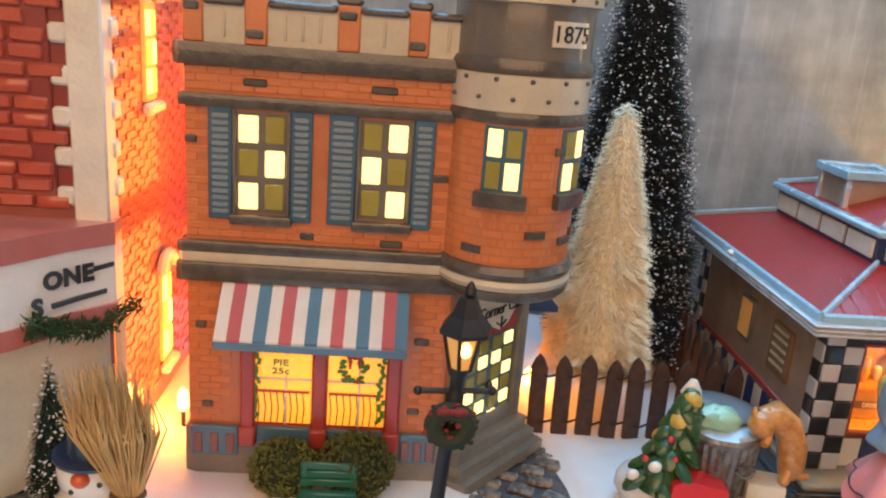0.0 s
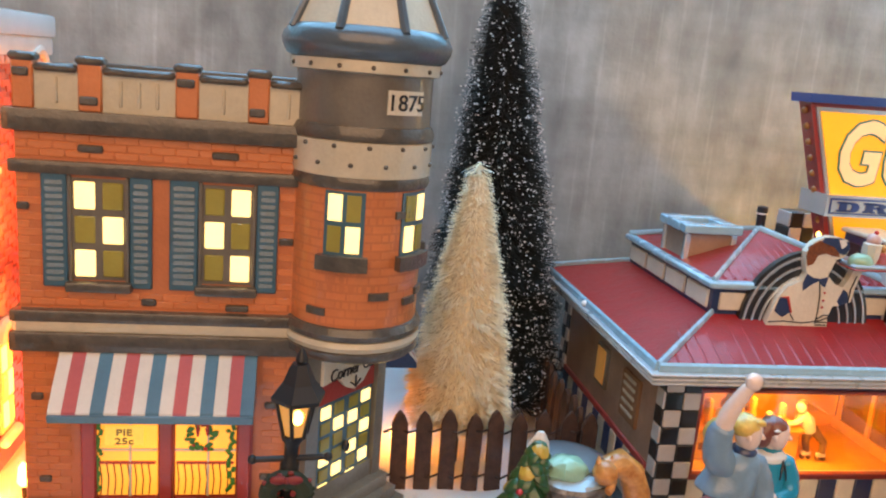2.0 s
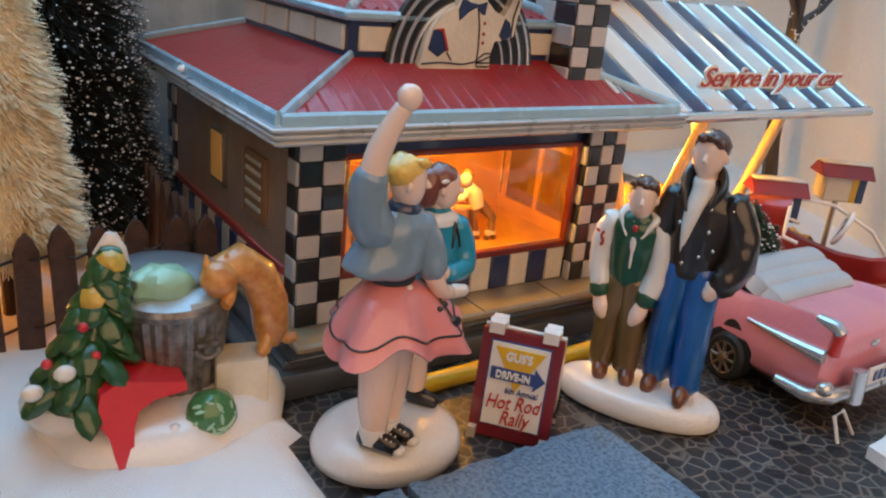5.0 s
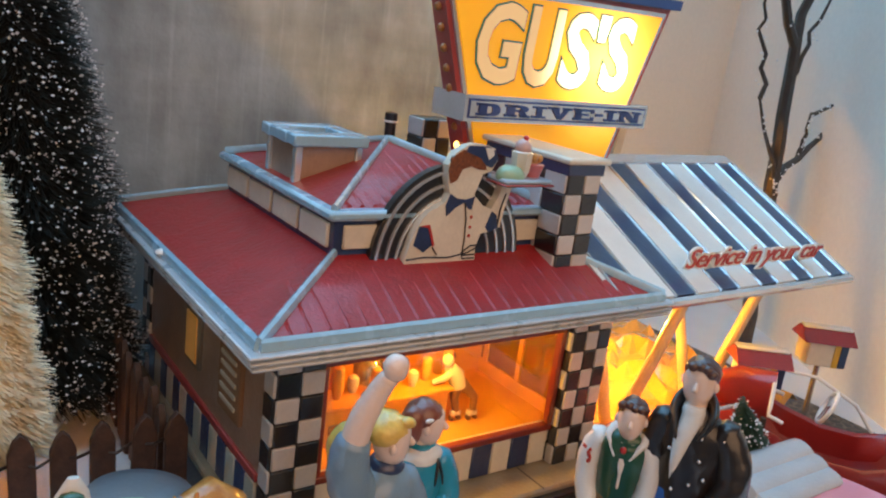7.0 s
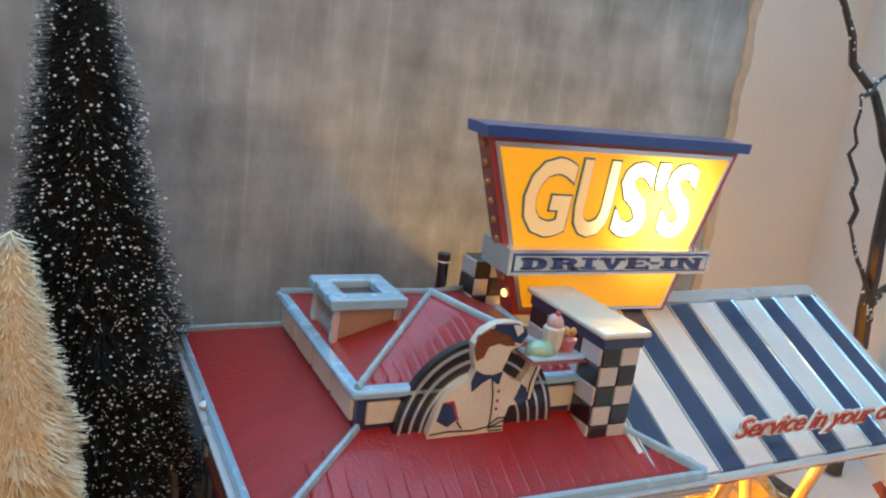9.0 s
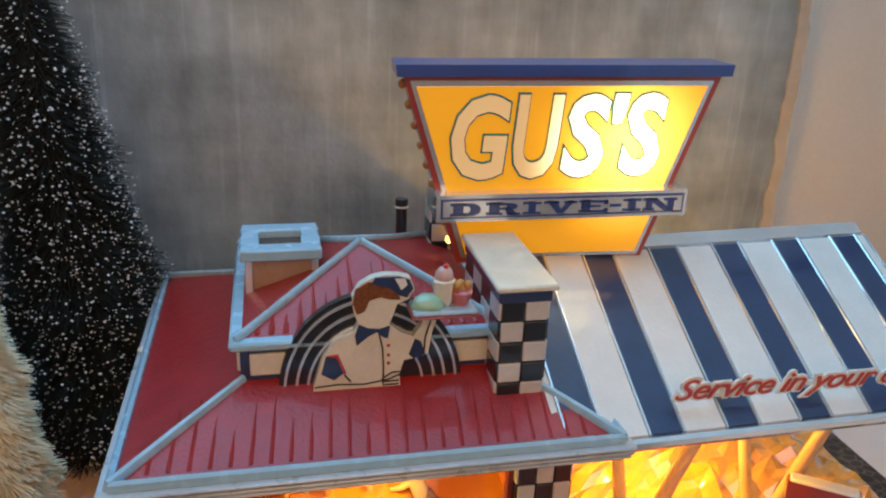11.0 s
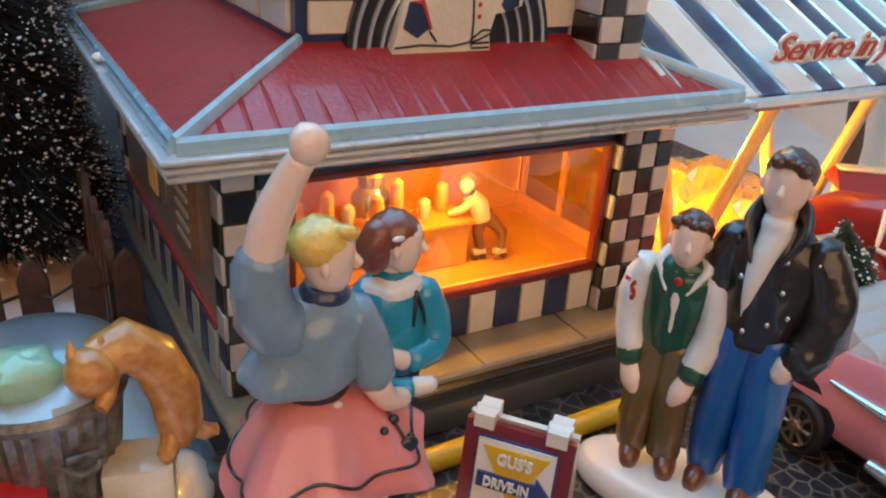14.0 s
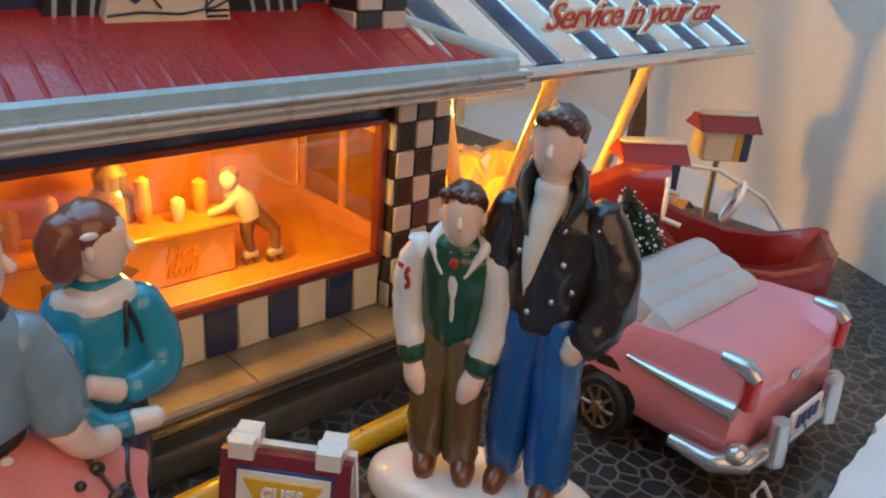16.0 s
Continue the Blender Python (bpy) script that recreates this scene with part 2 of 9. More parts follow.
def mat_material():
    """A printed street mat: dark rounded cobbles with pale joints, slightly glossy vinyl."""
    m = bpy.data.materials.new("printed cobble mat")
    m.use_nodes = True
    n, l = m.node_tree.nodes, m.node_tree.links
    bs = n["Principled BSDF"]
    tc = n.new("ShaderNodeTexCoord")
    edge, cell = n.new("ShaderNodeTexVoronoi"), n.new("ShaderNodeTexVoronoi")
    edge.feature = "DISTANCE_TO_EDGE"
    for v in (edge, cell):
        v.inputs["Scale"].default_value = 205
        v.inputs["Randomness"].default_value = 0.85
        l.new(tc.outputs["Object"], v.inputs["Vector"])
    ramp = n.new("ShaderNodeValToRGB")
    ramp.color_ramp.elements[0].position, ramp.color_ramp.elements[1].position = 0.035, 0.10
    ramp.color_ramp.elements[0].color = (0.11, 0.095, 0.08, 1)
    ramp.color_ramp.elements[1].color = (0.022, 0.022, 0.025, 1)
    l.new(edge.outputs["Distance"], ramp.inputs["Fac"])
    hs = n.new("ShaderNodeHueSaturation")
    sep = n.new("ShaderNodeSeparateColor")
    l.new(cell.outputs["Color"], sep.inputs["Color"])
    mr = n.new("ShaderNodeMapRange")
    mr.inputs["To Min"].default_value, mr.inputs["To Max"].default_value = 0.6, 1.7
    l.new(sep.outputs[0], mr.inputs["Value"])
    l.new(mr.outputs["Result"], hs.inputs["Value"])
    l.new(ramp.outputs["Color"], hs.inputs["Color"])
    l.new(hs.outputs["Color"], bs.inputs["Base Color"])
    bs.inputs["Roughness"].default_value = 0.38
    bp = n.new("ShaderNodeBump")
    bp.inputs["Distance"].default_value, bp.inputs["Strength"].default_value = 0.0004, 0.4
    l.new(edge.outputs["Distance"], bp.inputs["Height"])
    l.new(bp.outputs["Normal"], bs.inputs["Normal"])
    return m


M["mat"] = mat_material()
M["table"] = material("table cloth", (0.70, 0.70, 0.70), rough=0.85, vary=0.1, grain=20, bump=0.4)


# ---- mesh tools ----
ORIGIN = {}


def thing(name, at, label, category, group="", kind=""):
    """An empty at the base of a thing, in the street frame; its parts are written in street coordinates."""
    ob = new(name)
    ob.empty_display_size = 0.01
    ob.matrix_world = STREET @ pose(*at)
    ORIGIN[ob.name] = Vector(at)
    return tagged(ob, label, category, group, kind)


def origin_of(ob):
    while ob.name not in ORIGIN and ob.parent:
        ob = ob.parent
    return ORIGIN[ob.name]


def finish(bm, name, mats, smooth=None):
    bmesh.ops.recalc_face_normals(bm, faces=bm.faces)
    me = bpy.data.meshes.new(name)
    bm.to_mesh(me)
    bm.free()
    for m in mats if isinstance(mats, (list, tuple)) else [mats]:
        me.materials.append(m)
    if smooth:
        me.polygons.foreach_set("use_smooth", [True] * len(me.polygons))
        me.set_sharp_from_angle(angle=radians(smooth))
    return me


def part(name, bm, mats, parent, label="", smooth=40):
    """One mesh under a thing or under a part."""
    o = origin_of(parent)
    bmesh.ops.translate(bm, verts=bm.verts, vec=-o)
    ob = new(name, finish(bm, name, mats, smooth))
    ob.parent = parent
    return tagged(ob, label)


def single(name, bm, mats, at, label, category, group="", kind="", smooth=40):
    """A thing that is one mesh, written in street coordinates, with its origin at its base."""
    bmesh.ops.translate(bm, verts=bm.verts, vec=-Vector(at))
    ob = new(name, finish(bm, name, mats, smooth))
    ob.matrix_world = STREET @ pose(*at)
    ORIGIN[ob.name] = Vector(at)
    return tagged(ob, label, category, group, kind)


def bm_new():
    return bmesh.new()


def box(bm, u0, u1, v0, v1, z0, z1, bevel=0.0, mat=0, segments=1):
    r = bmesh.ops.create_cube(bm, size=1.0)
    for q in r["verts"]:
        q.co = Vector(((u0 + u1) / 2 + q.co.x * (u1 - u0), (v0 + v1) / 2 + q.co.y * (v1 - v0), (z0 + z1) / 2 + q.co.z * (z1 - z0)))
    faces = list({f for q in r["verts"] for f in q.link_faces})
    for f in faces:
        f.material_index = mat
    if bevel:
        es = list({e for f in faces for e in f.edges})
        out = bmesh.ops.bevel(bm, geom=es, offset=bevel, segments=segments, affect="EDGES", profile=0.6)
        for f in out["faces"]:
            f.material_index = mat
    return bm


def solid(bm, outline, way, mat=0):
    """A slab: a closed outline of 3D points pushed along a vector."""
    a = [bm.verts.new(p) for p in outline]
    b = [bm.verts.new(Vector(p) + Vector(way)) for p in outline]
    fs = [bm.faces.new(a), bm.faces.new(b[::-1])]
    for i in range(len(a)):
        j = (i + 1) % len(a)
        fs.append(bm.faces.new((a[i], b[i], b[j], a[j])))
    for f in fs:
        f.material_index = mat
    return bm


def plate(bm, pts_uz, v, thick, mat=0):
    """A slab parallel to the shop fronts: outline in (u, z), its front at v, going back."""
    return solid(bm, [(u, v, z) for u, z in pts_uz], (0, thick, 0), mat)


def rings(bm, loops, closed=True, cap=True, mat=0):
    """A skin over loops of points."""
    vs = [[bm.verts.new(p) for p in loop] for loop in loops]
    n = len(vs[0])
    for a, b in zip(vs, vs[1:]):
        for i in range(n if closed else n - 1):
            j = (i + 1) % n
            f = bm.faces.new((a[i], a[j], b[j], b[i]))
            f.material_index = mat
    if cap:
        for loop in (vs[0][::-1], vs[-1]):
            f = bm.faces.new(loop)
            f.material_index = mat
    return bm


def lathe(bm, centre, profile, seg=32, mat=0, squash=(1, 1), start=0.0, wave=None):
    """A turned form: profile of (radius, z)."""
    cu, cv = centre
    loops = []
    for k, (r, z) in enumerate(profile):
        loop = []
        for i in range(seg):
            a = start + 2 * math.pi * i / seg
            w = wave(a, z) if wave else 1.0
            loop.append((cu + r * squash[0] * w * math.cos(a), cv + r * squash[1] * w * math.sin(a), z))
        loops.append(loop)
    return rings(bm, loops, mat=mat)


def tube(bm, pts, radii, seg=8, mat=0, flat=1.0):
    """A limb along points, round or flattened, with rounded ends."""
    pts = [Vector(p) for p in pts]
    if isinstance(radii, (int, float)):
        radii = [radii] * len(pts)
    loops = []
    side = None
    for i, p in enumerate(pts):
        d = (pts[min(i + 1, len(pts) - 1)] - pts[max(i - 1, 0)]).normalized()
        if side is None:
            side = d.cross(Vector((0, 1, 0.13)))
            if side.length < 0.2:
                side = d.cross(Vector((1, 0, 0)))
        side = (side - d * side.dot(d)).normalized()
        up = d.cross(side)
        loops.append([p + (side * math.cos(a) + up * flat * math.sin(a)) * radii[i] for a in (2 * math.pi * k / seg for k in range(seg))])
    return rings(bm, loops, mat=mat)


def blob(bm, at, size, seg=16, mat=0, turn=None, noisy=0.0, freq=200):
    """An ellipsoid, optionally lumpy."""
    r = bmesh.ops.create_uvsphere(bm, u_segments=seg, v_segments=max(6, seg // 2), radius=1.0)
    for q in r["verts"]:
        c = Vector((q.co.x * size[0], q.co.y * size[1], q.co.z * size[2]))
        if noisy:
            c *= 1 + noisy * noise.noise((c + Vector(at)) * freq)
        if turn:
            c = turn @ c
        q.co = c + Vector(at)
    for f in {f for q in r["verts"] for f in q.link_faces}:
        f.material_index = mat
    return bm


def lettering(text, size, shear=0.0, extrude=0.0002, spread=1.0, bold=0.0):
    """A bmesh of letters in the (u, z) plane, centred, facing the viewer."""
    cu = bpy.data.curves.new("letters", "FONT")
    cu.body, cu.size, cu.shear, cu.extrude, cu.align_x, cu.align_y, cu.space_character, cu.offset = text, size, shear, extrude, "CENTER", "CENTER", spread, bold
    cu.resolution_u = 3
    ob = bpy.data.objects.new("letters", cu)
    scene.collection.objects.link(ob)
    me = bpy.data.meshes.new_from_object(ob.evaluated_get(bpy.context.evaluated_depsgraph_get()))
    bpy.data.objects.remove(ob)
    bm = bmesh.new()
    bm.from_mesh(me)
    bpy.data.meshes.remove(me)
    bmesh.ops.rotate(bm, verts=bm.verts, cent=(0, 0, 0), matrix=Matrix.Rotation(radians(90), 3, "X"))
    return bm


def place_letters(bm, at, wide=1.0, tall=1.0, turn=0.0, lean=0.0, roll=0.0):
    bmesh.ops.scale(bm, verts=bm.verts, vec=(wide, 1, tall))
    m = Matrix.Translation(at) @ Matrix.Rotation(radians(turn), 4, "Z") @ Matrix.Rotation(radians(lean), 4, "X") @ Matrix.Rotation(radians(roll), 4, "Y")
    bmesh.ops.transform(bm, verts=bm.verts, matrix=m)
    return bm


def fit_letters(bm, u0, u1, z0, z1, v, rise=0.0):
    """Scales letters to a given width and height on a front plane."""
    xs, zs = [q.co.x for q in bm.verts], [q.co.z for q in bm.verts]
    a, b, c, d = min(xs), max(xs), min(zs), max(zs)
    for q in bm.verts:
        s = (q.co.x - a) / (b - a)
        q.co = Vector((u0 + (u1 - u0) * s, v + q.co.y, z0 + (z1 - z0) * (q.co.z - c) / (d - c) + rise * s))
    return bm


def piece_row(name, me, mats, parent, places):
    """Alike pieces on one shared mesh: places are poses in the parent's coordinates."""
    for m in places:
        ob = new(name, me)
        ob.parent = parent
        ob.matrix_local = m


def brick_mesh(name, w, h, d, mat):
    bm = box(bm_new(), -w / 2, w / 2, 0, d, -h / 2, h / 2, bevel=min(h, d) * 0.22)
    return finish(bm, name, mat, 40)


# ---- the room ----
def slab(name, u0, u1, v0, v1, z0, z1, mat, label="", kind="structure", bevel=0.0):
    return single(name, box(bm_new(), u0, u1, v0, v1, z0, z1, bevel), mat, ((u0 + u1) / 2, (v0 + v1) / 2, z0), label, "", "", kind)


slab("table_top", -0.75, 0.75, -0.16, 0.24, -0.03, -0.001, M["table"], "white cloth covered display table top")
slab("floor", -1.6, 1.9, -1.9, 0.9, -0.80, -0.75, M["room_paint"], "grey room floor below the table")
slab("ceiling", -1.6, 1.9, -1.9, 0.9, 1.55, 1.60, M["plaster"], "pale room ceiling")
slab("wall_south", -1.6, 1.9, -1.9, -1.85, -0.75, 1.55, M["room_paint"], "plain grey room wall behind the viewer")
slab("wall_west", -1.6, -1.55, -1.85, 0.9, -0.75, 1.55, M["room_paint"], "plain grey room wall")
slab("wall_east", 1.85, 1.9, -1.85, 0.9, -0.75, 1.55, M["room_paint"], "plain grey room wall")
slab("wall_north", -1.55, 1.85, 0.85, 0.9, -0.75, 1.55, M["room_paint"], "plain grey wall beyond the window")

# The washed grey board behind the village, with a torn top edge.
random.seed(4)


def board_edge(u):
    return 0.2635 + 0.034 * (u + 0.05) + 0.0022 * noise.noise(Vector((u * 22, 3.1, 0))) + 0.0012 * noise.noise(Vector((u * 90, 1.1, 0)))


def make_board():
    bm = bm_new()
    n = 80
    front_t, front_b = [], []
    for i in range(n + 1):
        u = -0.345 + (0.342 + 0.345) * i / n
        front_t.append((u, 0.203, board_edge(u)))
        front_b.append((u, 0.203, -0.002))
    solid(bm, front_b + front_t[::-1], (0, 0.012, 0))
    ob = single("backdrop_board", bm, M["board"], (0, 0.203, 0), "streaky grey washed plaster backdrop board", "", "", "structure", smooth=None)
    bm = bm_new()
    pts = []
    for i in range(n + 1):
        u = -0.345 + 0.687 * i / n
        pts.append((u, board_edge(u) - 0.0035 - 0.0018 * noise.noise(Vector((u * 60, 7, 0))), board_edge(u) + 0.0006))
    solid(bm, [(u, 0.2015, a) for u, a, b in pts] + [(u, 0.2015, b) for u, a, b in pts[::-1]], (0, 0.0012, 0))
    single("trim_torn_edge", bm, M["torn_paper"], (0, 0.2015, 0.26), "torn pale paper edge along the board top", "", "", "structure", smooth=None)
    bm = bm_new()
    z = [-0.002 + 0.285 * i / 60 for i in range(61)]
    e = [0.3405 + 0.0025 * noise.noise(Vector((q * 45, 9, 0))) + 0.0012 * noise.noise(Vector((q * 160, 2, 0))) for q in z]
    solid(bm, [(a - 0.004 - 0.002 * noise.noise(Vector((q * 70, 5, 0))), 0.2015, q) for a, q in zip(e, z)] + [(a + 0.003, 0.2015, q) for a, q in zip(e[::-1], z[::-1])], (0, 0.014, 0))
    single("trim_board_end", bm, M["torn_paper"], (0.35, 0.2015, 0), "pale chipped end of the grey board", "", "", "structure", smooth=None)


make_board()
# The wall that runs off behind the canopy and the car.
single("wall_side", solid(bm_new(), [(0.262, -0.16, -0.03), (0.500, 0.262, -0.03), (0.500, 0.262, 0.9), (0.262, -0.16, 0.9)], (0.02, -0.01, 0)), M["plaster"], (0.38, 0.05, -0.03), "warm white plain side wall", "", "", "structure", smooth=None)
slab("wall_end", 0.346, 0.85, 0.2360, 0.2560, -0.03, 1.50, M["plaster"], "warm white wall beside the board end")
single("wall_left_post", solid(bm_new(), [(-0.352, 0.21, 0.0), (-0.372, 0.21, 0.0), (-0.372, 0.21, 0.5), (-0.352, 0.21, 0.5)], (0, 0.03, 0)), M["plaster"], (-0.36, 0.21, 0), "pale window post at the board's end", "", "", "structure", smooth=None)

# The window above and behind the board, and the daylight outside it.
def make_window():
    w = thing("window_1", (0.05, 0.255, 0.24), "wide window behind the board with pale blue daylight", "", "", "structure")
    for u in (-0.80, -0.36, 0.325):
        part("window_frame", box(bm_new(), u - 0.012, u + 0.012, 0.245, 0.262, 0.24, 1.50, 0.002), M["white_trim"], w)
    for z in (0.24, 1.50):
        part("window_frame", box(bm_new(), -0.812, 0.338, 0.243, 0.264, z - 0.012, z + 0.012, 0.002), M["white_trim"], w)


make_window()
sky = bpy.data.materials.new("daylight outside")
sky.use_nodes = True
sky_nodes = sky.node_tree.nodes
sky_nodes["Principled BSDF"].inputs["Base Color"].default_value = (0.1, 0.2, 0.3, 1)
sky_tex = sky_nodes.new("ShaderNodeTexNoise")
sky_tex.inputs["Scale"].default_value = 6
sky_ramp = sky_nodes.new("ShaderNodeValToRGB")
sky_ramp.color_ramp.elements[0].position, sky_ramp.color_ramp.elements[1].position = 0.35, 0.65
sky_ramp.color_ramp.elements[0].color = (0.10, 0.34, 0.50, 1)
sky_ramp.color_ramp.elements[1].color = (0.30, 0.66, 0.85, 1)
sky.node_tree.links.new(sky_tex.outputs["Fac"], sky_ramp.inputs["Fac"])
sky.node_tree.links.new(sky_ramp.outputs["Color"], sky_nodes["Principled BSDF"].inputs["Emission Color"])
sky_nodes["Principled BSDF"].inputs["Emission Strength"].default_value = 1.35
single("backdrop_daylight", box(bm_new(), -1.5, 1.4, 0.60, 0.61, 0.1, 1.54), sky, (0, 0.6, 0.1), "blurred pale blue daylight outside the window", "", "", "structure", smooth=None)


# ---- ground ----
def snow_height(u, v):
    h = 0.0058 + 0.0012 * noise.noise(Vector((u * 45, v * 45, 0))) + 0.0005 * noise.noise(Vector((u * 170, v * 170, 2)))
    h += 0.020 * max(0.0, min(1.0, (-0.225 - u) / 0.05)) * max(0, min(1, (v + 0.03) / 0.04))
    return h


def snow_edge(v):
    return 0.002 + 0.004 * noise.noise(Vector((v * 40, 0.5, 0))) + (0.0 if v > -0.02 else -0.006)


def make_snow():
    nu, nv = 150, 110
    u0, v0, v1 = -0.62, -0.15, 0.20
    vs, fs = [], []
    for j in range(nv + 1):
        v = v0 + (v1 - v0) * j / nv
        e = snow_edge(v)
        for i in range(nu + 1):
            u = u0 + (e - u0) * i / nu
            near = max(0.0, min(1.0, (e - u) / 0.008))
            z = snow_height(u, v) * (near ** 0.5)
            path = path_inside(u, v)
            z = z * (1 - path) + 0.0006 * path
            vs.append((u, v, max(z, 0.0002)))
    for j in range(nv):
        for i in range(nu):
            a = j * (nu + 1) + i
            fs.append((a, a + 1, a + nu + 2, a + nu + 1))
    bm = bm_new()
    me = bpy.data.meshes.new("snow")
    me.from_pydata(vs, [], fs)
    bm.from_mesh(me)
    bpy.data.meshes.remove(me)
    return single("ground_snow", bm, M["snow"], (0, 0, 0), "white glittering snow sheet with soft edges", "", "", "structure", smooth=60)


def path_line(v):
    """Middle and half width of the cobbled path at a depth v."""
    s = (0.045 - v) / 0.12
    return -0.093 - 0.010 * s, 0.010 + 0.021 * min(1, s * 1.9)


def path_inside(u, v):
    if v > 0.047:
        return 0.0
    m, w = path_line(v)
    return max(0.0, min(1.0, (w - abs(u - m)) / 0.003))


make_snow()
single("street_mat", box(bm_new(), -0.02, 0.335, -0.12, 0.202, -0.0008, 0.0), M["mat"], (0.15, 0.04, -0.0008), "dark printed cobblestone street mat", "mat", "", "structure", smooth=None)


# ---- corner cafe ----
FV = 0.010                       # front plane of the cafe
CU0, CU1, CBACK = -0.2282, -0.1330, 0.105
TC = (-0.1147, 0.0175)           # centre of the corner turret


def pane_grid(parent, cols, rows, u0, u1, z0, z1, v, lit, bar, pane_mat=None, lit_mat=None, frame_mat=None, depth=0.0022):
    """A sash with real glazing bars; lit is a set of (column, row from the top) that glow."""
    sash = part("window", box(bm_new(), u0, u1, v + 0.0006, v + depth, z0, z1), frame_mat or M["taupe"], parent)
    w, h = (u1 - u0) / cols, (z1 - z0) / rows
    for c in range(cols):
        for r in range(rows):
            a, b = u0 + c * w + bar, u0 + (c + 1) * w - bar
            t, s = z1 - r * h - bar, z1 - (r + 1) * h + bar
            on = (c, r) in lit
            part("pane", box(bm_new(), a, b, v + 0.0001, v + 0.0012, s, t, 0.0004), (lit_mat or M["lit_pane"]) if on else (pane_mat or M["olive_pane"]), sash, "glowing warm pane" if on else "", 40)
    return sash


def shutter(parent, u0, u1, z0, z1, v):
    sh = part("shutter", box(bm_new(), u0, u1, v - 0.0009, v + 0.0006, z0, z1, 0.0004), M["blue_shutter"], parent)
    bm = bm_new()
    n = 15
    for i in range(n):
        z = z0 + 0.003 + (z1 - z0 - 0.006) * i / (n - 1)
        solid(bm, [(u0 + 0.0014, v - 0.0009, z - 0.0008), (u0 + 0.0014, v - 0.00115, z - 0.0008), (u0 + 0.0014, v - 0.0009, z + 0.0006)], (u1 - u0 - 0.0028, 0, 0))
    part("slats", bm, M["blue_shutter"], sh, "", 30)
    return sh


def make_cafe():
    cafe = thing("cafe_building", ((CU0 + CU1) / 2, 0.05, 0.006), "glazed orange brick corner cafe with a grey turret", "building")
    # main body: outline in plan with the corner cut off for the door
    plan = [(CU0, FV), (CU1, FV), (-0.1000, 0.047), (-0.1000, CBACK), (CU0, CBACK)]
    bm = solid(bm_new(), [(u, v, 0.020) for u, v in plan], (0, 0, 0.157))
    wall = part("wall", bm, M["brick_joint"], cafe, "glazed orange brick walls")
    plan2 = [(CU0 - 0.001, FV - 0.0022), (CU1 + 0.001, FV - 0.0022), (-0.0985, 0.0455), (-0.0985, CBACK + 0.001), (CU0 - 0.001, CBACK + 0.001)]
    part("plinth", solid(bm_new(), [(u, v, 0.0062) for u, v in plan2], (0, 0, 0.0195)), M["stone_grey"], cafe, "grey stone plinth")
    # roof and parapet
    part("roof", box(bm_new(), CU0 + 0.004, -0.104, FV + 0.004, CBACK - 0.004, 0.1765, 0.1785), M["taupe"], cafe, "glossy dark flat roof")
    mid = [(CU0, -0.2215), (-0.2080, -0.2005), (-0.1775, -0.1700), (-0.1540, -0.1470)]
    bm = bm_new()
    top = [(CU0, 0.1667), (CU0, 0.1815)]
    for a, b in mid:
        top += [(a, 0.1805), (a + 0.0006, 0.1832), (b - 0.0006, 0.1832), (b, 0.1805)]
    top += [(-0.1335, 0.1798), (-0.1335, 0.1667)]
    clean = [top[0]] + top[2:]
    plate(bm, clean, FV - 0.0005, 0.004)
    par = part("parapet", bm, M["cream"], cafe, "cream panelled parapet with brick merlons")
    for a, b in mid:
        part("merlon", box(bm_new(), a, b, FV - 0.0016, FV + 0.0042, 0.1668, 0.1826, 0.0006), M["brick_orange"], par, "orange brick merlon")
        part("cap", box(bm_new(), a - 0.0006, b + 0.0006, FV - 0.0026, FV + 0.0050, 0.1818, 0.1846, 0.0009), M["soot"], par)
        part("dark_brick", box(bm_new(), a + 0.0005, b - 0.0012, FV - 0.0026, FV, 0.1690 + 0.008 * (a < -0.22 or -0.18 < a < -0.17), 0.1718 + 0.008 * (a < -0.22 or -0.18 < a < -0.17), 0.0005), M["soot"], par)
    spans = [(-0.2215, -0.2080), (-0.2005, -0.1775), (-0.1700, -0.1540), (-0.1470, -0.1340)]
    for a, b in spans:
        part("cap", box(bm_new(), a, b, FV - 0.0024, FV + 0.0048, 0.1790, 0.1815, 0.0009), M["soot"], par)
        k = max(1, int((b - a) / 0.0055))
        for i in range(1, k):
            u = a + (b - a) * i / k
            part("rib", box(bm_new(), u - 0.0005, u + 0.0005, FV - 0.0011, FV, 0.1690, 0.1775, 0.0003), M["cream"], par)
    for u0, u1, v0, v1 in ((CU0, CU0 + 0.005, FV + 0.003, CBACK), (CU0 + 0.005, -0.1005, CBACK - 0.004, CBACK)):
        part("parapet_side", box(bm_new(), u0, u1, v0, v1, 0.165, 0.1805, 0.0008), M["soot"], par, "dark glazed side parapet")

    # string courses across the front
    def course(z0, z1, out, m, nm, side=True):
        part(nm, box(bm_new(), CU0 - out, CU1 + 0.002, FV - out, FV + 0.002, z0, z1, min(out, (z1 - z0)) * 0.42, segments=2), m, cafe)
        if side:
            part(nm, box(bm_new(), -0.1010, -0.1000 + out, 0.047, CBACK, z0, z1, min(out, (z1 - z0)) * 0.42), m, cafe)
            part(nm, box(bm_new(), CU0 - out, CU0 + 0.001, FV + 0.002, CBACK, z0, z1, min(out, (z1 - z0)) * 0.42), m, cafe)

    course(0.1594, 0.1670, 0.0032, M["soot"], "cornice")
    course(0.1458, 0.1502, 0.0020, M["soot"], "cornice")
    course(0.0945, 0.0990, 0.0030, M["soot"], "cornice")
    course(0.0909, 0.0950, 0.0024, M["cream"], "cornice")
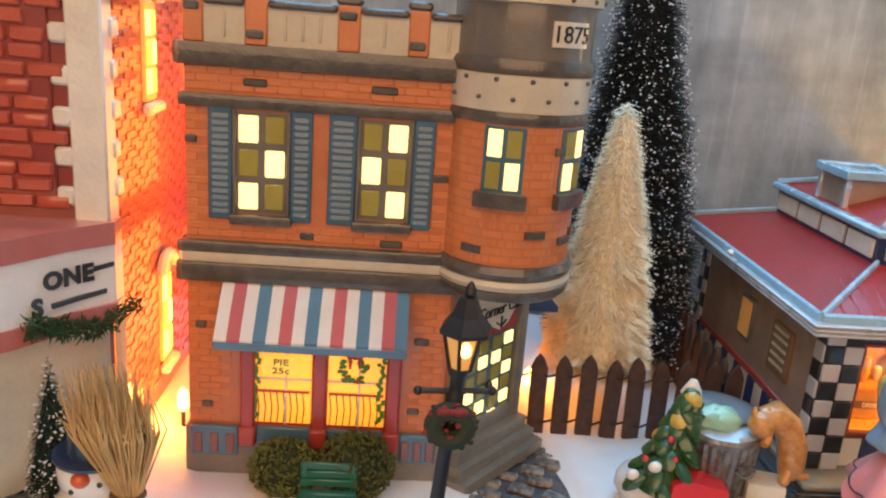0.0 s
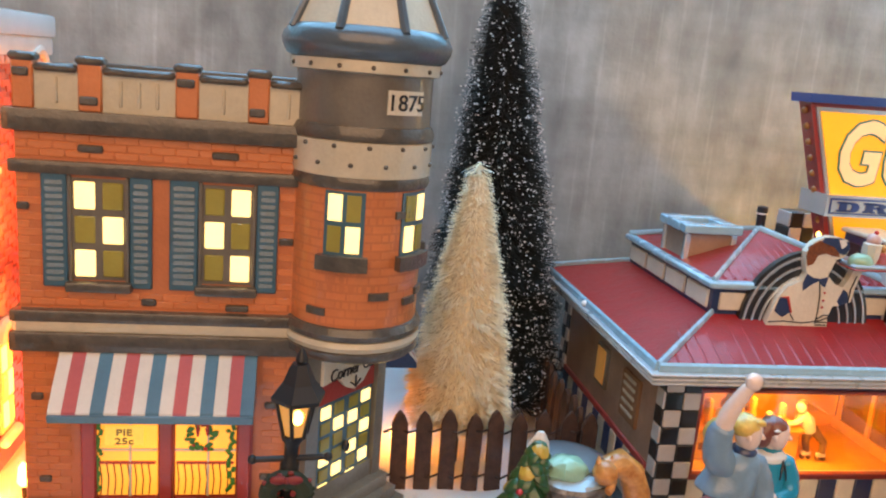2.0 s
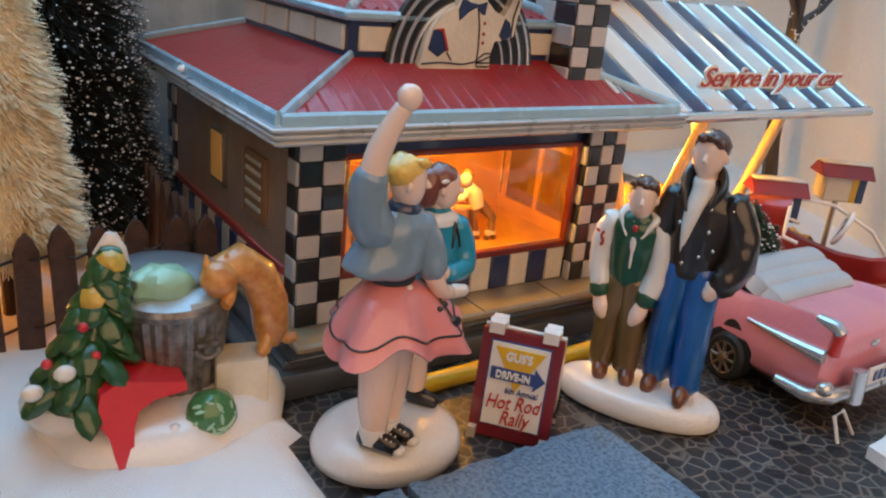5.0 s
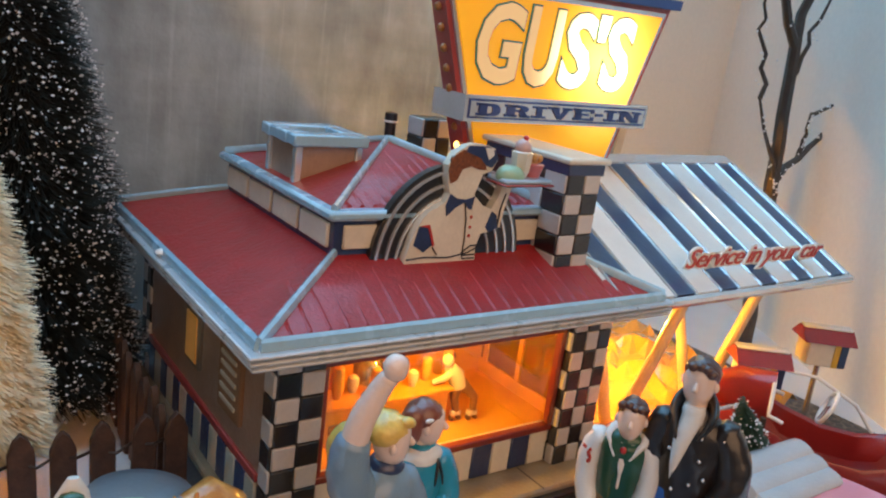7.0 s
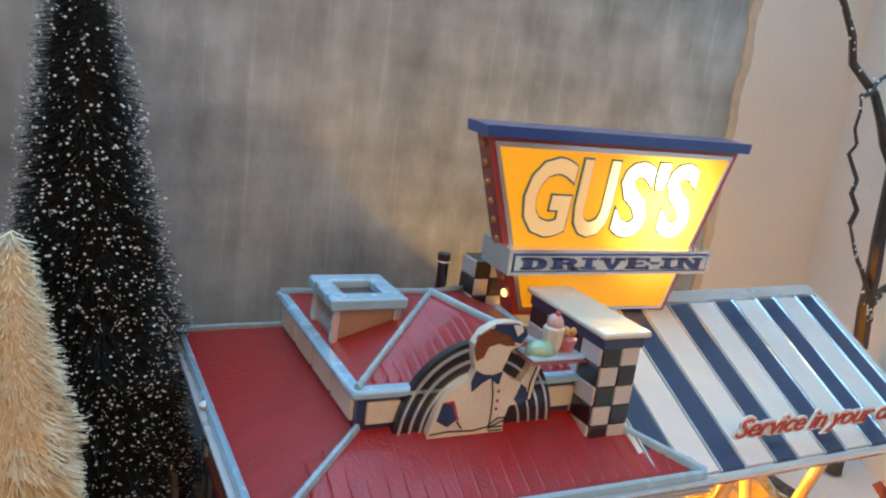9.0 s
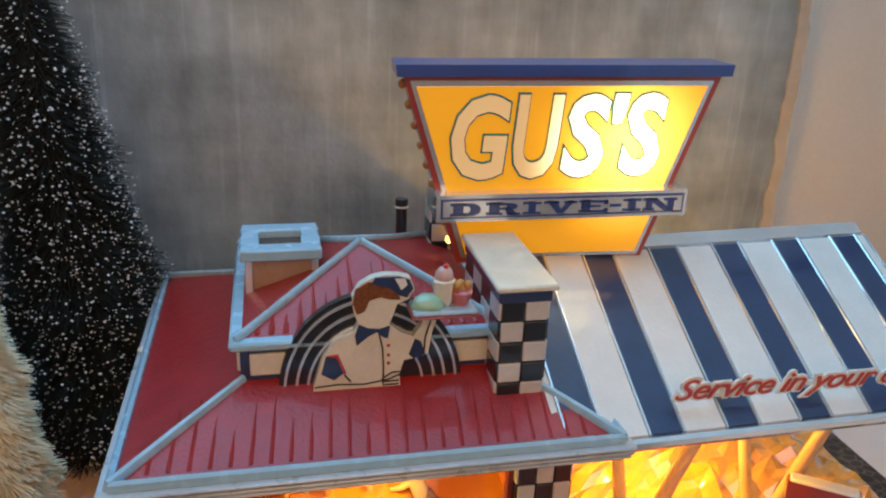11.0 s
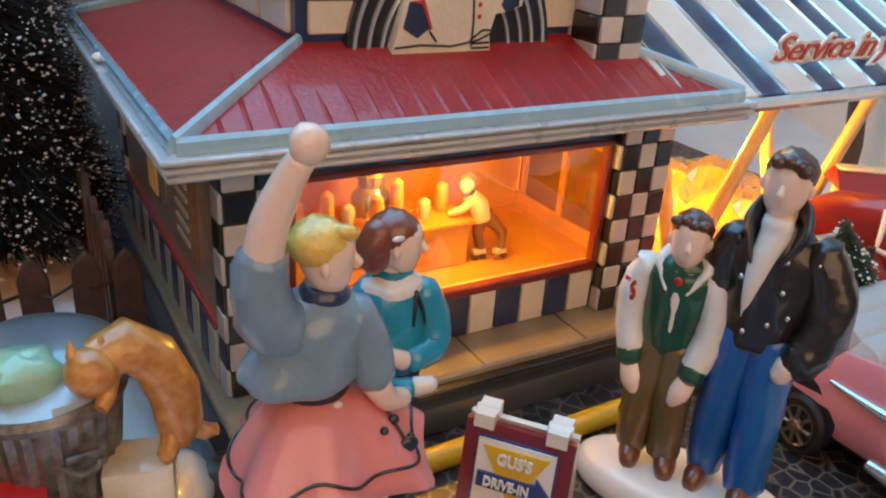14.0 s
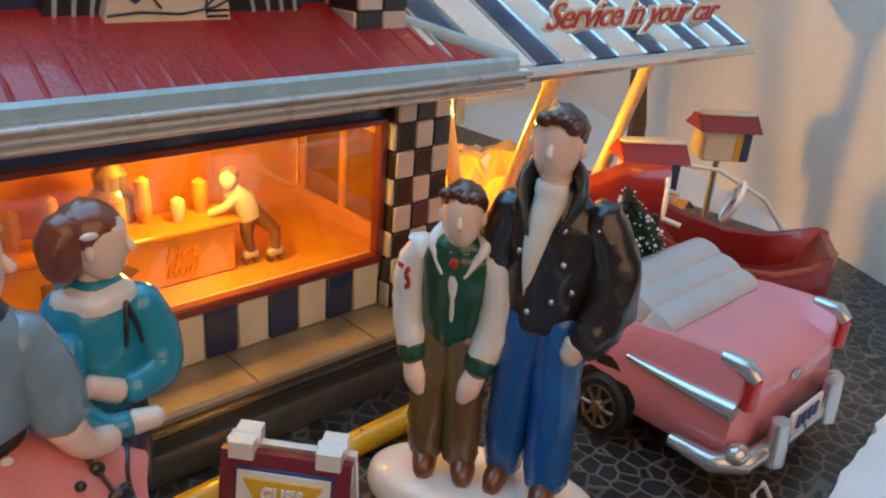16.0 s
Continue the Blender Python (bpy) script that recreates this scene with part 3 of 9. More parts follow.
    course(0.0838, 0.0912, 0.0034, M["soot"], "cornice")

    # upper windows with shutters
    for u0, u1, lit, s in ((-0.2120, -0.1923, {(0, 0), (1, 1), (0, 2)}, ((-0.2203, -0.2121), (-0.1922, -0.1848))),
                           (-0.1695, -0.1502, {(1, 0), (0, 1), (1, 2)}, ((-0.1792, -0.1696), (-0.1501, -0.1426)))):
        pane_grid(cafe, 2, 3, u0 + 0.0008, u1 - 0.0008, 0.1096, 0.1448, FV - 0.0010, lit, 0.0012)
        fr = part("window_frame", box(bm_new(), u0, u0 + 0.0012, FV - 0.0016, FV + 0.001, 0.1090, 0.1456, 0.0003), M["taupe"], cafe)
        part("window_frame", box(bm_new(), u1 - 0.0012, u1, FV - 0.0016, FV + 0.001, 0.1090, 0.1456, 0.0003), M["taupe"], cafe)
        part("window_sill", box(bm_new(), u0 - 0.001, u1 + 0.001, FV - 0.0034, FV + 0.001, 0.1056, 0.1092, 0.0010, segments=2), M["soot"], cafe, "dark glazed sill")
        for a, b in s:
            shutter(cafe, a, b, 0.1070, 0.1462, FV - 0.0004)
    # odd dark bricks
    for u, z, w in ((-0.2262, 0.1345, 0.004), (-0.2045, 0.1547, 0.008), (-0.1610, 0.1550, 0.009), (-0.1860, 0.1022, 0.005), (-0.1560, 0.1010, 0.008), (-0.1397, 0.1260, 0.005),
                    (-0.2235, 0.0665, 0.004), (-0.1425, 0.0640, 0.0055), (-0.1440, 0.0352, 0.0045), (-0.2215, 0.0345, 0.0042)):
        part("dark_brick", box(bm_new(), u - w / 2, u + w / 2, FV - 0.0013, FV + 0.001, z - 0.0013, z + 0.0013, 0.0005), M["soot"], cafe, "dark fired brick")

    # shop front under the awning
    front = part("shop_front", box(bm_new(), -0.2085, -0.1490, FV - 0.0012, FV + 0.001, 0.0255, 0.0640), M["shop_red"], cafe, "deep red shop front")
    for u0, u1 in ((-0.2034, -0.1826), (-0.1765, -0.1549)):
        pane = part("shop_window", box(bm_new(), u0, u1, FV - 0.0020, FV, 0.0285, 0.0610, 0.0003), M["shop_glow"], front, "yellow lit shop window painted with curtains")
        mu = (u0 + u1) / 2 + 0.001
        part("glazing_bar", box(bm_new(), mu - 0.0004, mu + 0.0004, FV - 0.0026, FV - 0.0018, 0.0285, 0.0610), M["cream_light"], pane)
        part("glazing_bar", box(bm_new(), u0, u1, FV - 0.0026, FV - 0.0018, 0.0466, 0.0474), M["cream_light"], pane)
        part("curtain_rod", box(bm_new(), u0 + 0.0006, u1 - 0.0006, FV - 0.0028, FV - 0.0020, 0.0415, 0.0423), M["text_red"], pane, "red curtain rod")
        n = 8
        for i in range(n):
            a = u0 + 0.0008 + (u1 - u0 - 0.0016) * i / n
            part("curtain_fold", tube(bm_new(), [(a, FV - 0.0022, 0.0412), (a + 0.0007, FV - 0.0022, 0.0350), (a + 0.0002, FV - 0.0022, 0.0290)], 0.00022, 5), M["fold_brown"], pane)
    for u in (-0.2060, -0.1795, -0.1520):
        part("pilaster", box(bm_new(), u - 0.0026, u + 0.0026, FV - 0.0042, FV - 0.001, 0.0205, 0.0640, 0.0007), M["shop_red"], front)
        part("pilaster_foot", box(bm_new(), u - 0.0032, u + 0.0032, FV - 0.0056, FV - 0.001, 0.0195, 0.0275, 0.0008), M["shop_red"], front)
    for u0, u1 in ((-0.2030, -0.1825), (-0.1765, -0.1550)):
        part("stall_riser", box(bm_new(), u0, u1, FV - 0.0026, FV, 0.0200, 0.0268, 0.0006), M["blue_trim"], front)
    for u0, u1 in ((-0.2275, -0.2095), (-0.1485, -0.1345)):
        part("base_panel", box(bm_new(), u0, u1, FV - 0.0028, FV, 0.0140, 0.0262, 0.0006), M["blue_trim"], cafe, "dusty blue base panel")
        for k in range(3):
            uu = u0 + (u1 - u0) * (k + 0.5) / 3
            part("base_rib", box(bm_new(), uu - 0.0016, uu + 0.0016, FV - 0.0036, FV - 0.002, 0.0155, 0.0235, 0.0004), M["rose_dusk"], cafe)
    # painted window sign and wreath
    part("window_card", box(bm_new(), -0.2005, -0.1870, FV - 0.0034, FV - 0.0026, 0.0492, 0.0567, 0.0002), M["card_yellow"], front, "yellow card with brown lettering")
    part("card_lettering", place_letters(lettering("PIE\n25c", 0.0040), (-0.1938, FV - 0.0036, 0.0524), 1.15, 0.85), M["fold_brown"], front)
    random.seed(7)
    for k in range(44):
        a = random.uniform(0, 2 * math.pi)
        r = random.uniform(0.0032, 0.0058)
        part("wreath_leaf", blob(bm_new(), (-0.1668 + r * math.cos(a), FV - 0.0028, 0.0523 + r * math.sin(a)), (0.0011, 0.0004, 0.0008), 6), M["leaf_bright"], front)
    for k in range(34):
        u = -0.1566 + random.uniform(-0.0012, 0.0012)
        part("ivy_leaf", blob(bm_new(), (u, FV - 0.0028, 0.031 + 0.030 * k / 34), (0.0010, 0.0004, 0.0008), 6), M["leaf_bright"], front)
    for k in range(26):
        u = -0.2026 + random.uniform(-0.0009, 0.0009)
        part("ivy_leaf", blob(bm_new(), (u, FV - 0.0028, 0.031 + 0.029 * k / 26), (0.0009, 0.0004, 0.0008), 6), M["leaf_bright"], front)
    bm = bm_new()
    for du, dz, sx, sz in ((-0.0016, 0.0055, 0.0016, 0.0009), (0.0016, 0.0055, 0.0016, 0.0009), (-0.0016, 0.0025, 0.0006, 0.0022), (0.0018, 0.0028, 0.0006, 0.0022), (0, 0.0048, 0.0006, 0.0006), (0.0012, -0.0045, 0.0008, 0.0008), (-0.003, -0.003, 0.0006, 0.0006)):
        blob(bm, (-0.1668 + du, FV - 0.0033, 0.0523 + dz), (sx, 0.0004, sz), 8)
    part("bow", bm, M["ribbon"], front, "red ribbon bow")

    # awning with real striped cloths
    bm = solid(bm_new(), [(-0.2148, FV, 0.0856), (-0.2148, FV - 0.0175, 0.0672), (-0.2148, FV - 0.0175, 0.0650), (-0.2148, FV, 0.0650)], (0.0665, 0, 0))
    aw = part("awning", bm, M["blue_trim"], cafe, "red white and blue striped shop awning")
    n = 15
    for i in range(n):
        u = -0.2151 + 0.0670 * i / n
        w = 0.0670 / n
        m = M["awning_white"] if i % 2 == 0 else (M["awning_red"] if i % 4 == 1 else M["awning_blue"])
        if i == n - 1:
            m = M["awning_blue"]
        lift = 0.0007 if i % 2 else 0.0004
        part("stripe", solid(bm_new(), [(u, FV + 0.0002, 0.0860 + lift), (u, FV - 0.0090, 0.0769 + lift * 1.5), (u, FV - 0.0178, 0.0677 + lift), (u, FV - 0.0178, 0.0669), (u, FV - 0.0085, 0.0758), (u, FV + 0.0002, 0.0852)], (w, 0, 0)), m, aw, "", 30)
    part("valance", box(bm_new(), -0.2153, -0.1480, FV - 0.0186, FV - 0.0174, 0.0645, 0.0674, 0.0004), M["blue_trim"], aw, "dusty blue awning edge")

    # the corner door
    du, dv = (-0.1000 - CU1), (0.047 - FV)
    ln = math.hypot(du, dv)
    along = Vector((du / ln, dv / ln, 0))
    outw = Vector((along.y, -along.x, 0))
    base = Vector((CU1, FV, 0))

    def dpt(s, d, z):
        return base + along * s + outw * d + Vector((0, 0, z))

    def dbox(s0, s1, d0, d1, z0, z1, mat, nm, parent, label=""):
        return part(nm, solid(bm_new(), [dpt(s0, d0, z0), dpt(s1, d0, z0), dpt(s1, d0, z1), dpt(s0, d0, z1)], outw * (d1 - d0)), mat, parent, label, 30)

    dr = dbox(0.010, 0.0435, -0.0005, 0.0012, 0.0180, 0.0600, M["blue_shutter"], "door", cafe, "blue double door with lit panes")
    dbox(0.002, 0.0085, -0.001, 0.003, 0.018, 0.0860, M["stone_grey"], "door_jamb", cafe, "grey stone door jamb")
    dbox(0.0445, 0.0500, -0.001, 0.003, 0.018, 0.0860, M["stone_grey"], "door_jamb", cafe, "grey stone door jamb")
    dbox(0.0085, 0.0445, -0.001, 0.0010, 0.060, 0.0860, M["shop_red"], "door_head", cafe, "deep red door head")
    litset = {(0, 0), (1, 1), (0, 3), (3, 0), (2, 1), (3, 2), (0, 5), (1, 4), (2, 3), (2, 5), (3, 4)}
    for c in range(4):
        for r in range(6):
            s = 0.0118 + 0.0079 * c + (0.0010 if c > 1 else 0)
            z = 0.0588 - 0.0066 * r
            on = (c, r) in litset
            dbox(s, s + 0.0052, 0.0010, 0.0018, z - 0.0048, z, M["lit_door"] if on else M["olive_pane"], "pane", dr, "glowing warm pane" if on else "")
    part("door_handle", blob(bm_new(), dpt(0.0268, 0.0025, 0.0385), (0.0016, 0.0016, 0.0026), 10), M["black"], dr, "black door handle")
    pts = [dpt(0.0085, 0.0045, 0.0835), dpt(0.0455, 0.0045, 0.0835), dpt(0.0455, 0.0045, 0.0735), dpt(0.038, 0.0045, 0.0715), dpt(0.033, 0.0045, 0.0655), dpt(0.0275, 0.0045, 0.0635), dpt(0.022, 0.0045, 0.0660), dpt(0.017, 0.0045, 0.0710), dpt(0.0085, 0.0045, 0.0700)]
    sg = part("cafe_sign", solid(bm_new(), pts, outw * -0.0015), M["cream_light"], cafe, "cream shop sign with black lettering")
    ang = math.degrees(math.atan2(dv, du))
    part("sign_lettering", place_letters(lettering("The\nCorner Café", 0.0078, shear=0.15, spread=0.95), dpt(0.0270, 0.0049, 0.0762), 0.80, 0.88, ang), M["black"], sg)
    part("anchor_mark", tube(bm_new(), [dpt(0.0245, 0.0050, 0.0672), dpt(0.0275, 0.0050, 0.0650), dpt(0.0305, 0.0050, 0.0672)], 0.0004, 6), M["black"], sg)
    part("anchor_mark", tube(bm_new(), [dpt(0.0275, 0.0050, 0.0645), dpt(0.0275, 0.0050, 0.0695)], 0.0004, 6), M["black"], sg)
    for k, (d, z0, z1) in enumerate(((0.0070, 0.0125, 0.0185), (0.0105, 0.0080, 0.0130), (0.0140, 0.0040, 0.0085))):
        part("step", solid(bm_new(), [dpt(0.004 - k * 0.003, -0.002, z0), dpt(0.0505 + k * 0.003, -0.002, z0), dpt(0.0505 + k * 0.002, d, z0), dpt(0.004 - k * 0.002, d, z0)], (0, 0, z1 - z0)), M["stone_grey"], cafe, "worn grey stone step")

    # turret
    tur = part("turret", lathe(bm_new(), TC, [(0.0215, 0.0985), (0.0236, 0.0992), (0.0236, 0.1500)], 56), M["brick_joint"], cafe, "round orange brick corner turret")
    part("turret_ring", lathe(bm_new(), TC, [(0.0100, 0.0852), (0.0200, 0.0856), (0.0236, 0.0868), (0.0250, 0.0882), (0.0252, 0.0905), (0.0240, 0.0912)], 48), M["soot"], tur)
    part("turret_ring", lathe(bm_new(), TC, [(0.0230, 0.0905), (0.0248, 0.0910), (0.0256, 0.0928), (0.0250, 0.0946), (0.0232, 0.0950)], 48), M["cream"], tur)
    part("turret_ring", lathe(bm_new(), TC, [(0.0230, 0.0945), (0.0252, 0.0952), (0.0258, 0.0972), (0.0246, 0.0995), (0.0230, 0.1000)], 48), M["soot"], tur)
    part("turret_ring", lathe(bm_new(), TC, [(0.0230, 0.1478), (0.0246, 0.1484), (0.0252, 0.1500), (0.0246, 0.1522), (0.0230, 0.1526)], 48), M["soot"], tur)
    part("turret_band", lathe(bm_new(), TC, [(0.0235, 0.1518), (0.0249, 0.1524), (0.0251, 0.1640), (0.0240, 0.1646)], 48), M["cream"], tur, "cream band with dark studs")
    for k in range(14):
        a = -2.7 + k * 0.235
        part("stud", blob(bm_new(), (TC[0] + 0.0252 * math.cos(a), TC[1] + 0.0252 * math.sin(a), 0.1566 + 0.0060 * (k % 2)), (0.0009, 0.0009, 0.0008), 8), M["soot"], tur)
    part("turret_ring", lathe(bm_new(), TC, [(0.0230, 0.1638), (0.0252, 0.1646), (0.0257, 0.1664), (0.0245, 0.1692), (0.0230, 0.1696)], 48), M["soot"], tur)
    part("turret_drum", lathe(bm_new(), TC, [(0.0238, 0.1690), (0.0238, 0.1870)], 48), M["taupe"], tur, "taupe turret drum")
    part("turret_band", lathe(bm_new(), TC, [(0.0236, 0.1862), (0.0262, 0.1868), (0.0262, 0.1905), (0.0240, 0.1910)], 48), M["cream"], tur)
    for k in range(12):
        a = -2.8 + k * 0.42
        part("stud", blob(bm_new(), (TC[0] + 0.0263 * math.cos(a), TC[1] + 0.0263 * math.sin(a), 0.1884), (0.0008, 0.0008, 0.0008), 8), M["soot"], tur)
    part("eaves_ring", lathe(bm_new(), TC, [(0.0240, 0.1898), (0.0276, 0.1915), (0.0292, 0.1945), (0.0296, 0.1968), (0.0285, 0.1990), (0.0270, 0.2010), (0.0255, 0.2015)], 48), M["turret_blue"], tur, "blue grey eaves ring")
    # eight-sided spire with raised ribs
    sp = part("spire", lathe(bm_new(), TC, [(0.0272, 0.1998), (0.0072, 0.2420), (0.0060, 0.2425)], 8, start=math.pi / 8), M["cream"], tur, "cream eight sided spire", 20)
    for k in range(8):
        a = math.pi / 8 + k * math.pi / 4
        ca, sa = math.cos(a), math.sin(a)
        part("spire_rib", tube(bm_new(), [(TC[0] + r * ca, TC[1] + r * sa, z) for r, z in ((0.0274, 0.1996), (0.0174, 0.2210), (0.0074, 0.2424))], [0.0016, 0.0013, 0.0011], 8), M["turret_blue"], sp)
    part("spire_cap", lathe(bm_new(), TC, [(0.0086, 0.2405), (0.0092, 0.2430), (0.0070, 0.2462), (0.0045, 0.2500), (0.0034, 0.2560), (0.0010, 0.2580)], 20), M["taupe"], sp)
    # year plate on the drum
    a = math.radians(-58)
    pc = Vector((TC[0] + 0.0243 * math.cos(a), TC[1] + 0.0243 * math.sin(a), 0.1776))
    bm = bm_new()
    loops = []
    for s in range(9):
        t = a + (s - 4) / 4 * 0.30
        loops.append([(TC[0] + r * math.cos(t), TC[1] + r * math.sin(t), z) for r, z in ((0.0239, 0.1738), (0.0247, 0.1738), (0.0247, 0.1818), (0.0239, 0.1818))])
    rings(bm, loops)
    pl = part("year_plate", bm, M["cream_light"], tur, "cream plate with a black year")
    bm = lettering("1875", 0.0080, spread=1.0)
    for q in bm.verts:
        t = a + q.co.x / 0.0250
        q.co = Vector((TC[0] + (0.0250 + q.co.y) * math.cos(t), TC[1] + (0.0250 + q.co.y) * math.sin(t), 0.1776 + q.co.z * 0.95))
    part("year_lettering", bm, M["black"], pl)
    # turret windows, bent to the wall
    def bent(s0, s1, z0, z1, r0, r1, mid, mat, nm, parent, label=""):
        loops = []
        for i in range(5):
            t = mid + (s0 + (s1 - s0) * i / 4) / 0.0236
            loops.append([(TC[0] + r * math.cos(t), TC[1] + r * math.sin(t), z) for r, z in ((r0, z0), (r1, z0), (r1, z1), (r0, z1))])
        return part(nm, rings(bm_new(), loops), mat, parent, label, 30)

    for mid, litp in ((math.radians(-104), {(0, 0), (1, 1)}), (math.radians(-38), {(1, 0), (0, 1)}), (math.radians(30), {(0, 0), (1, 1)})):
        w = bent(-0.0068, 0.0068, 0.1252, 0.1476, 0.0228, 0.0243, mid, M["blue_shutter"], "turret_window", tur, "blue framed turret window")
        for c in range(2):
            for r in range(2):
                s = -0.0054 + c * 0.0062
                z = 0.1466 - r * 0.0108
                on = (c, r) in litp
                bent(s, s + 0.0046, z - 0.0090, z, 0.0236, 0.0247, mid, M["lit_pane"] if on else M["olive_pane"], "pane", w, "glowing warm pane" if on else "")
        bent(-0.0082, 0.0082, 0.1205, 0.1256, 0.0230, 0.0268, mid, M["soot"], "window_sill", tur, "dark glazed sill")
    for t, z in ((-125, 0.1050), (-72, 0.1115), (-52, 0.1400), (-38, 0.1085), (-20, 0.1110)):
        bent(-0.0036, 0.0036, z - 0.0013, z + 0.0013, 0.0228, 0.0247, math.radians(t), M["soot"], "dark_brick", tur)

    # the side street front: windows and its own awning
    su = -0.1000
    for v0 in (0.058, 0.082):
        w = part("side_window", box(bm_new(), su - 0.0005, su + 0.0012, v0, v0 + 0.015, 0.1096, 0.1448), M["blue_shutter"], cafe, "side window with lit panes")
        for c in range(2):
            for r in range(3):
                on = (c + r) % 2 == 0
                part("pane", box(bm_new(), su + 0.0008, su + 0.0018, v0 + 0.0014 + c * 0.007, v0 + 0.0060 + c * 0.007, 0.1438 - r * 0.0112 - 0.0090, 0.1438 - r * 0.0112), M["lit_orange"] if on else M["olive_pane"], w)
        for v in (v0 - 0.0065, v0 + 0.0155):
            part("shutter", box(bm_new(), su - 0.0002, su + 0.0012, v, v + 0.006, 0.107, 0.1462, 0.0004), M["blue_shutter"], cafe)
    bm = solid(bm_new(), [(su, 0.056, 0.0838), (su + 0.017, 0.056, 0.0640), (su + 0.017, 0.056, 0.0615), (su, 0.056, 0.0615)], (0, 0.044, 0))
    aw2 = part("awning", bm, M["navy"], cafe, "striped side awning with navy edge")
    for i in range(11):
        v = 0.0558 + 0.0044 * i * 0.92
        m = M["awning_white"] if i % 2 == 0 else (M["awning_red"] if i % 4 == 1 else M["awning_blue"])
        part("stripe", solid(bm_new(), [(su, v, 0.0845), (su + 0.0173, v, 0.0646), (su + 0.0173, v, 0.0638), (su, v, 0.0836)], (0, 0.0041, 0)), m, aw2)
    part("side_shop_window", box(bm_new(), su - 0.0004, su + 0.0014, 0.062, 0.094, 0.0270, 0.0600, 0.0003), M["shop_glow"], cafe, "orange lit side shop window")
    for k in range(4):
        part("pilaster", box(bm_new(), su, su + 0.0030, 0.060 + k * 0.0113, 0.0625 + k * 0.0113, 0.020, 0.0635, 0.0005), M["shop_red"], cafe)
    part("side_doorway", box(bm_new(), su, su + 0.0020, 0.0478, 0.0555, 0.0210, 0.0600, 0.0005), M["shop_red"], cafe)
    return cafe, wall, tur


M["lit_door"] = material("lit door pane", (1.0, 0.70, 0.24), rough=0.3, vary=0.1, glow=2.2)
M["fold_brown"] = glazed("thin brown line", (0.20, 0.055, 0.015))
M["rose_dusk"] = glazed("dusky rose panel", (0.24, 0.11, 0.11))
M["card_yellow"] = material("lit yellow card", (0.95, 0.66, 0.10), rough=0.5, vary=0.1, glow=0.55)
M["leaf_bright"] = glazed("bright painted leaf", (0.05, 0.26, 0.02), vary=0.3)
M["ribbon"] = glazed("red ribbon glaze", (0.62, 0.02, 0.035))
M["awning_white"] = glazed("awning white", (0.74, 0.71, 0.64), vary=0.08)
M["awning_red"] = glazed("awning rose red", (0.52, 0.10, 0.10))
M["awning_blue"] = glazed("awning blue", (0.08, 0.20, 0.30))
M["turret_blue"] = glazed("slate blue glaze", (0.085, 0.115, 0.145), vary=0.2)
M["shop_glow"] = backlit("lit shop glass", (1.0, 0.55, 0.08), (0.004, -0.045, 0.044), 0.45, 1.1, 0.05, (1.0, 0.38, 0.03))
CAFE, CAFE_WALL, TURRET = make_cafe()


def lay_cafe_bricks():
    """The courses of the front and of the turret, pieces on shared meshes."""
    random.seed(11)
    h, w, g = 0.0027, 0.0078, 0.00022
    meshes = [brick_mesh("brick", w - g, h - g, 0.0012, M["brick_orange"]), brick_mesh("brick", w * 0.5 - g, h - g, 0.0012, M["brick_orange"])]
    holes = [(-0.2204, -0.1847, 0.1050, 0.1470), (-0.1793, -0.1425, 0.1050, 0.1470), (-0.2152, -0.1478, 0.0610, 0.0840), (-0.2090, -0.1488, 0.0190, 0.0650)]
    bands = [(0.1594, 0.1675), (0.1458, 0.1502), (0.0838, 0.0990)]
    o = origin_of(CAFE)
    spots = ([], [])
    for r in range(52):
        z = 0.0270 + h * (r + 0.5)
        if z > 0.160 or any(a - h / 2 < z < b + h / 2 for a, b in bands):
            continue
        u = CU0 - (w / 2 if r % 2 else 0)
        while u < CU1 - 0.002:
            a, b, k = max(u, CU0), min(u + w, CU1), 0
            if b - a > 0.0015:
                full = b - a > w * 0.8
                mid = (a + b) / 2
                half = (w if full else w * 0.5) / 2
                if not any(p - half < mid < q + half and s < z < t for p, q, s, t in holes):
                    spots[0 if full else 1].append(Matrix.Translation(Vector((mid, FV - 0.00022 - random.uniform(0, 0.00012), z)) - o))
            u += w
    for me, places in zip(meshes, spots):
        piece_row("brick", me, None, CAFE_WALL, places[:260])


def lay_turret_bricks():
    h, n = 0.0030, 20
    bm = bm_new()
    random.seed(5)
    for r in range(16):
        z = 0.1005 + h * r
        if z + h > 0.149:
            break
        for i in range(n):
            a0 = 2 * math.pi * (i + 0.5 * (r % 2)) / n + 0.012
            a1 = 2 * math.pi * (i + 1 + 0.5 * (r % 2)) / n - 0.012
            d = random.uniform(0, 0.00012)
            loops = [[(TC[0] + q * math.cos(t), TC[1] + q * math.sin(t), y) for q, y in ((0.0232, z + 0.0002), (0.0236 + d, z + 0.0004), (0.0236 + d, z + h - 0.0004), (0.0232, z + h - 0.0002))] for t in (a0, (a0 + a1) / 2, a1)]
            rings(bm, loops)
    ob = part("turret_bricks", bm, M["brick_orange"], TURRET, "", 30)
    tagged(ob, kind="stuff")


lay_turret_bricks()


# ---- drive-in diner ----
M["sign_yellow"] = None


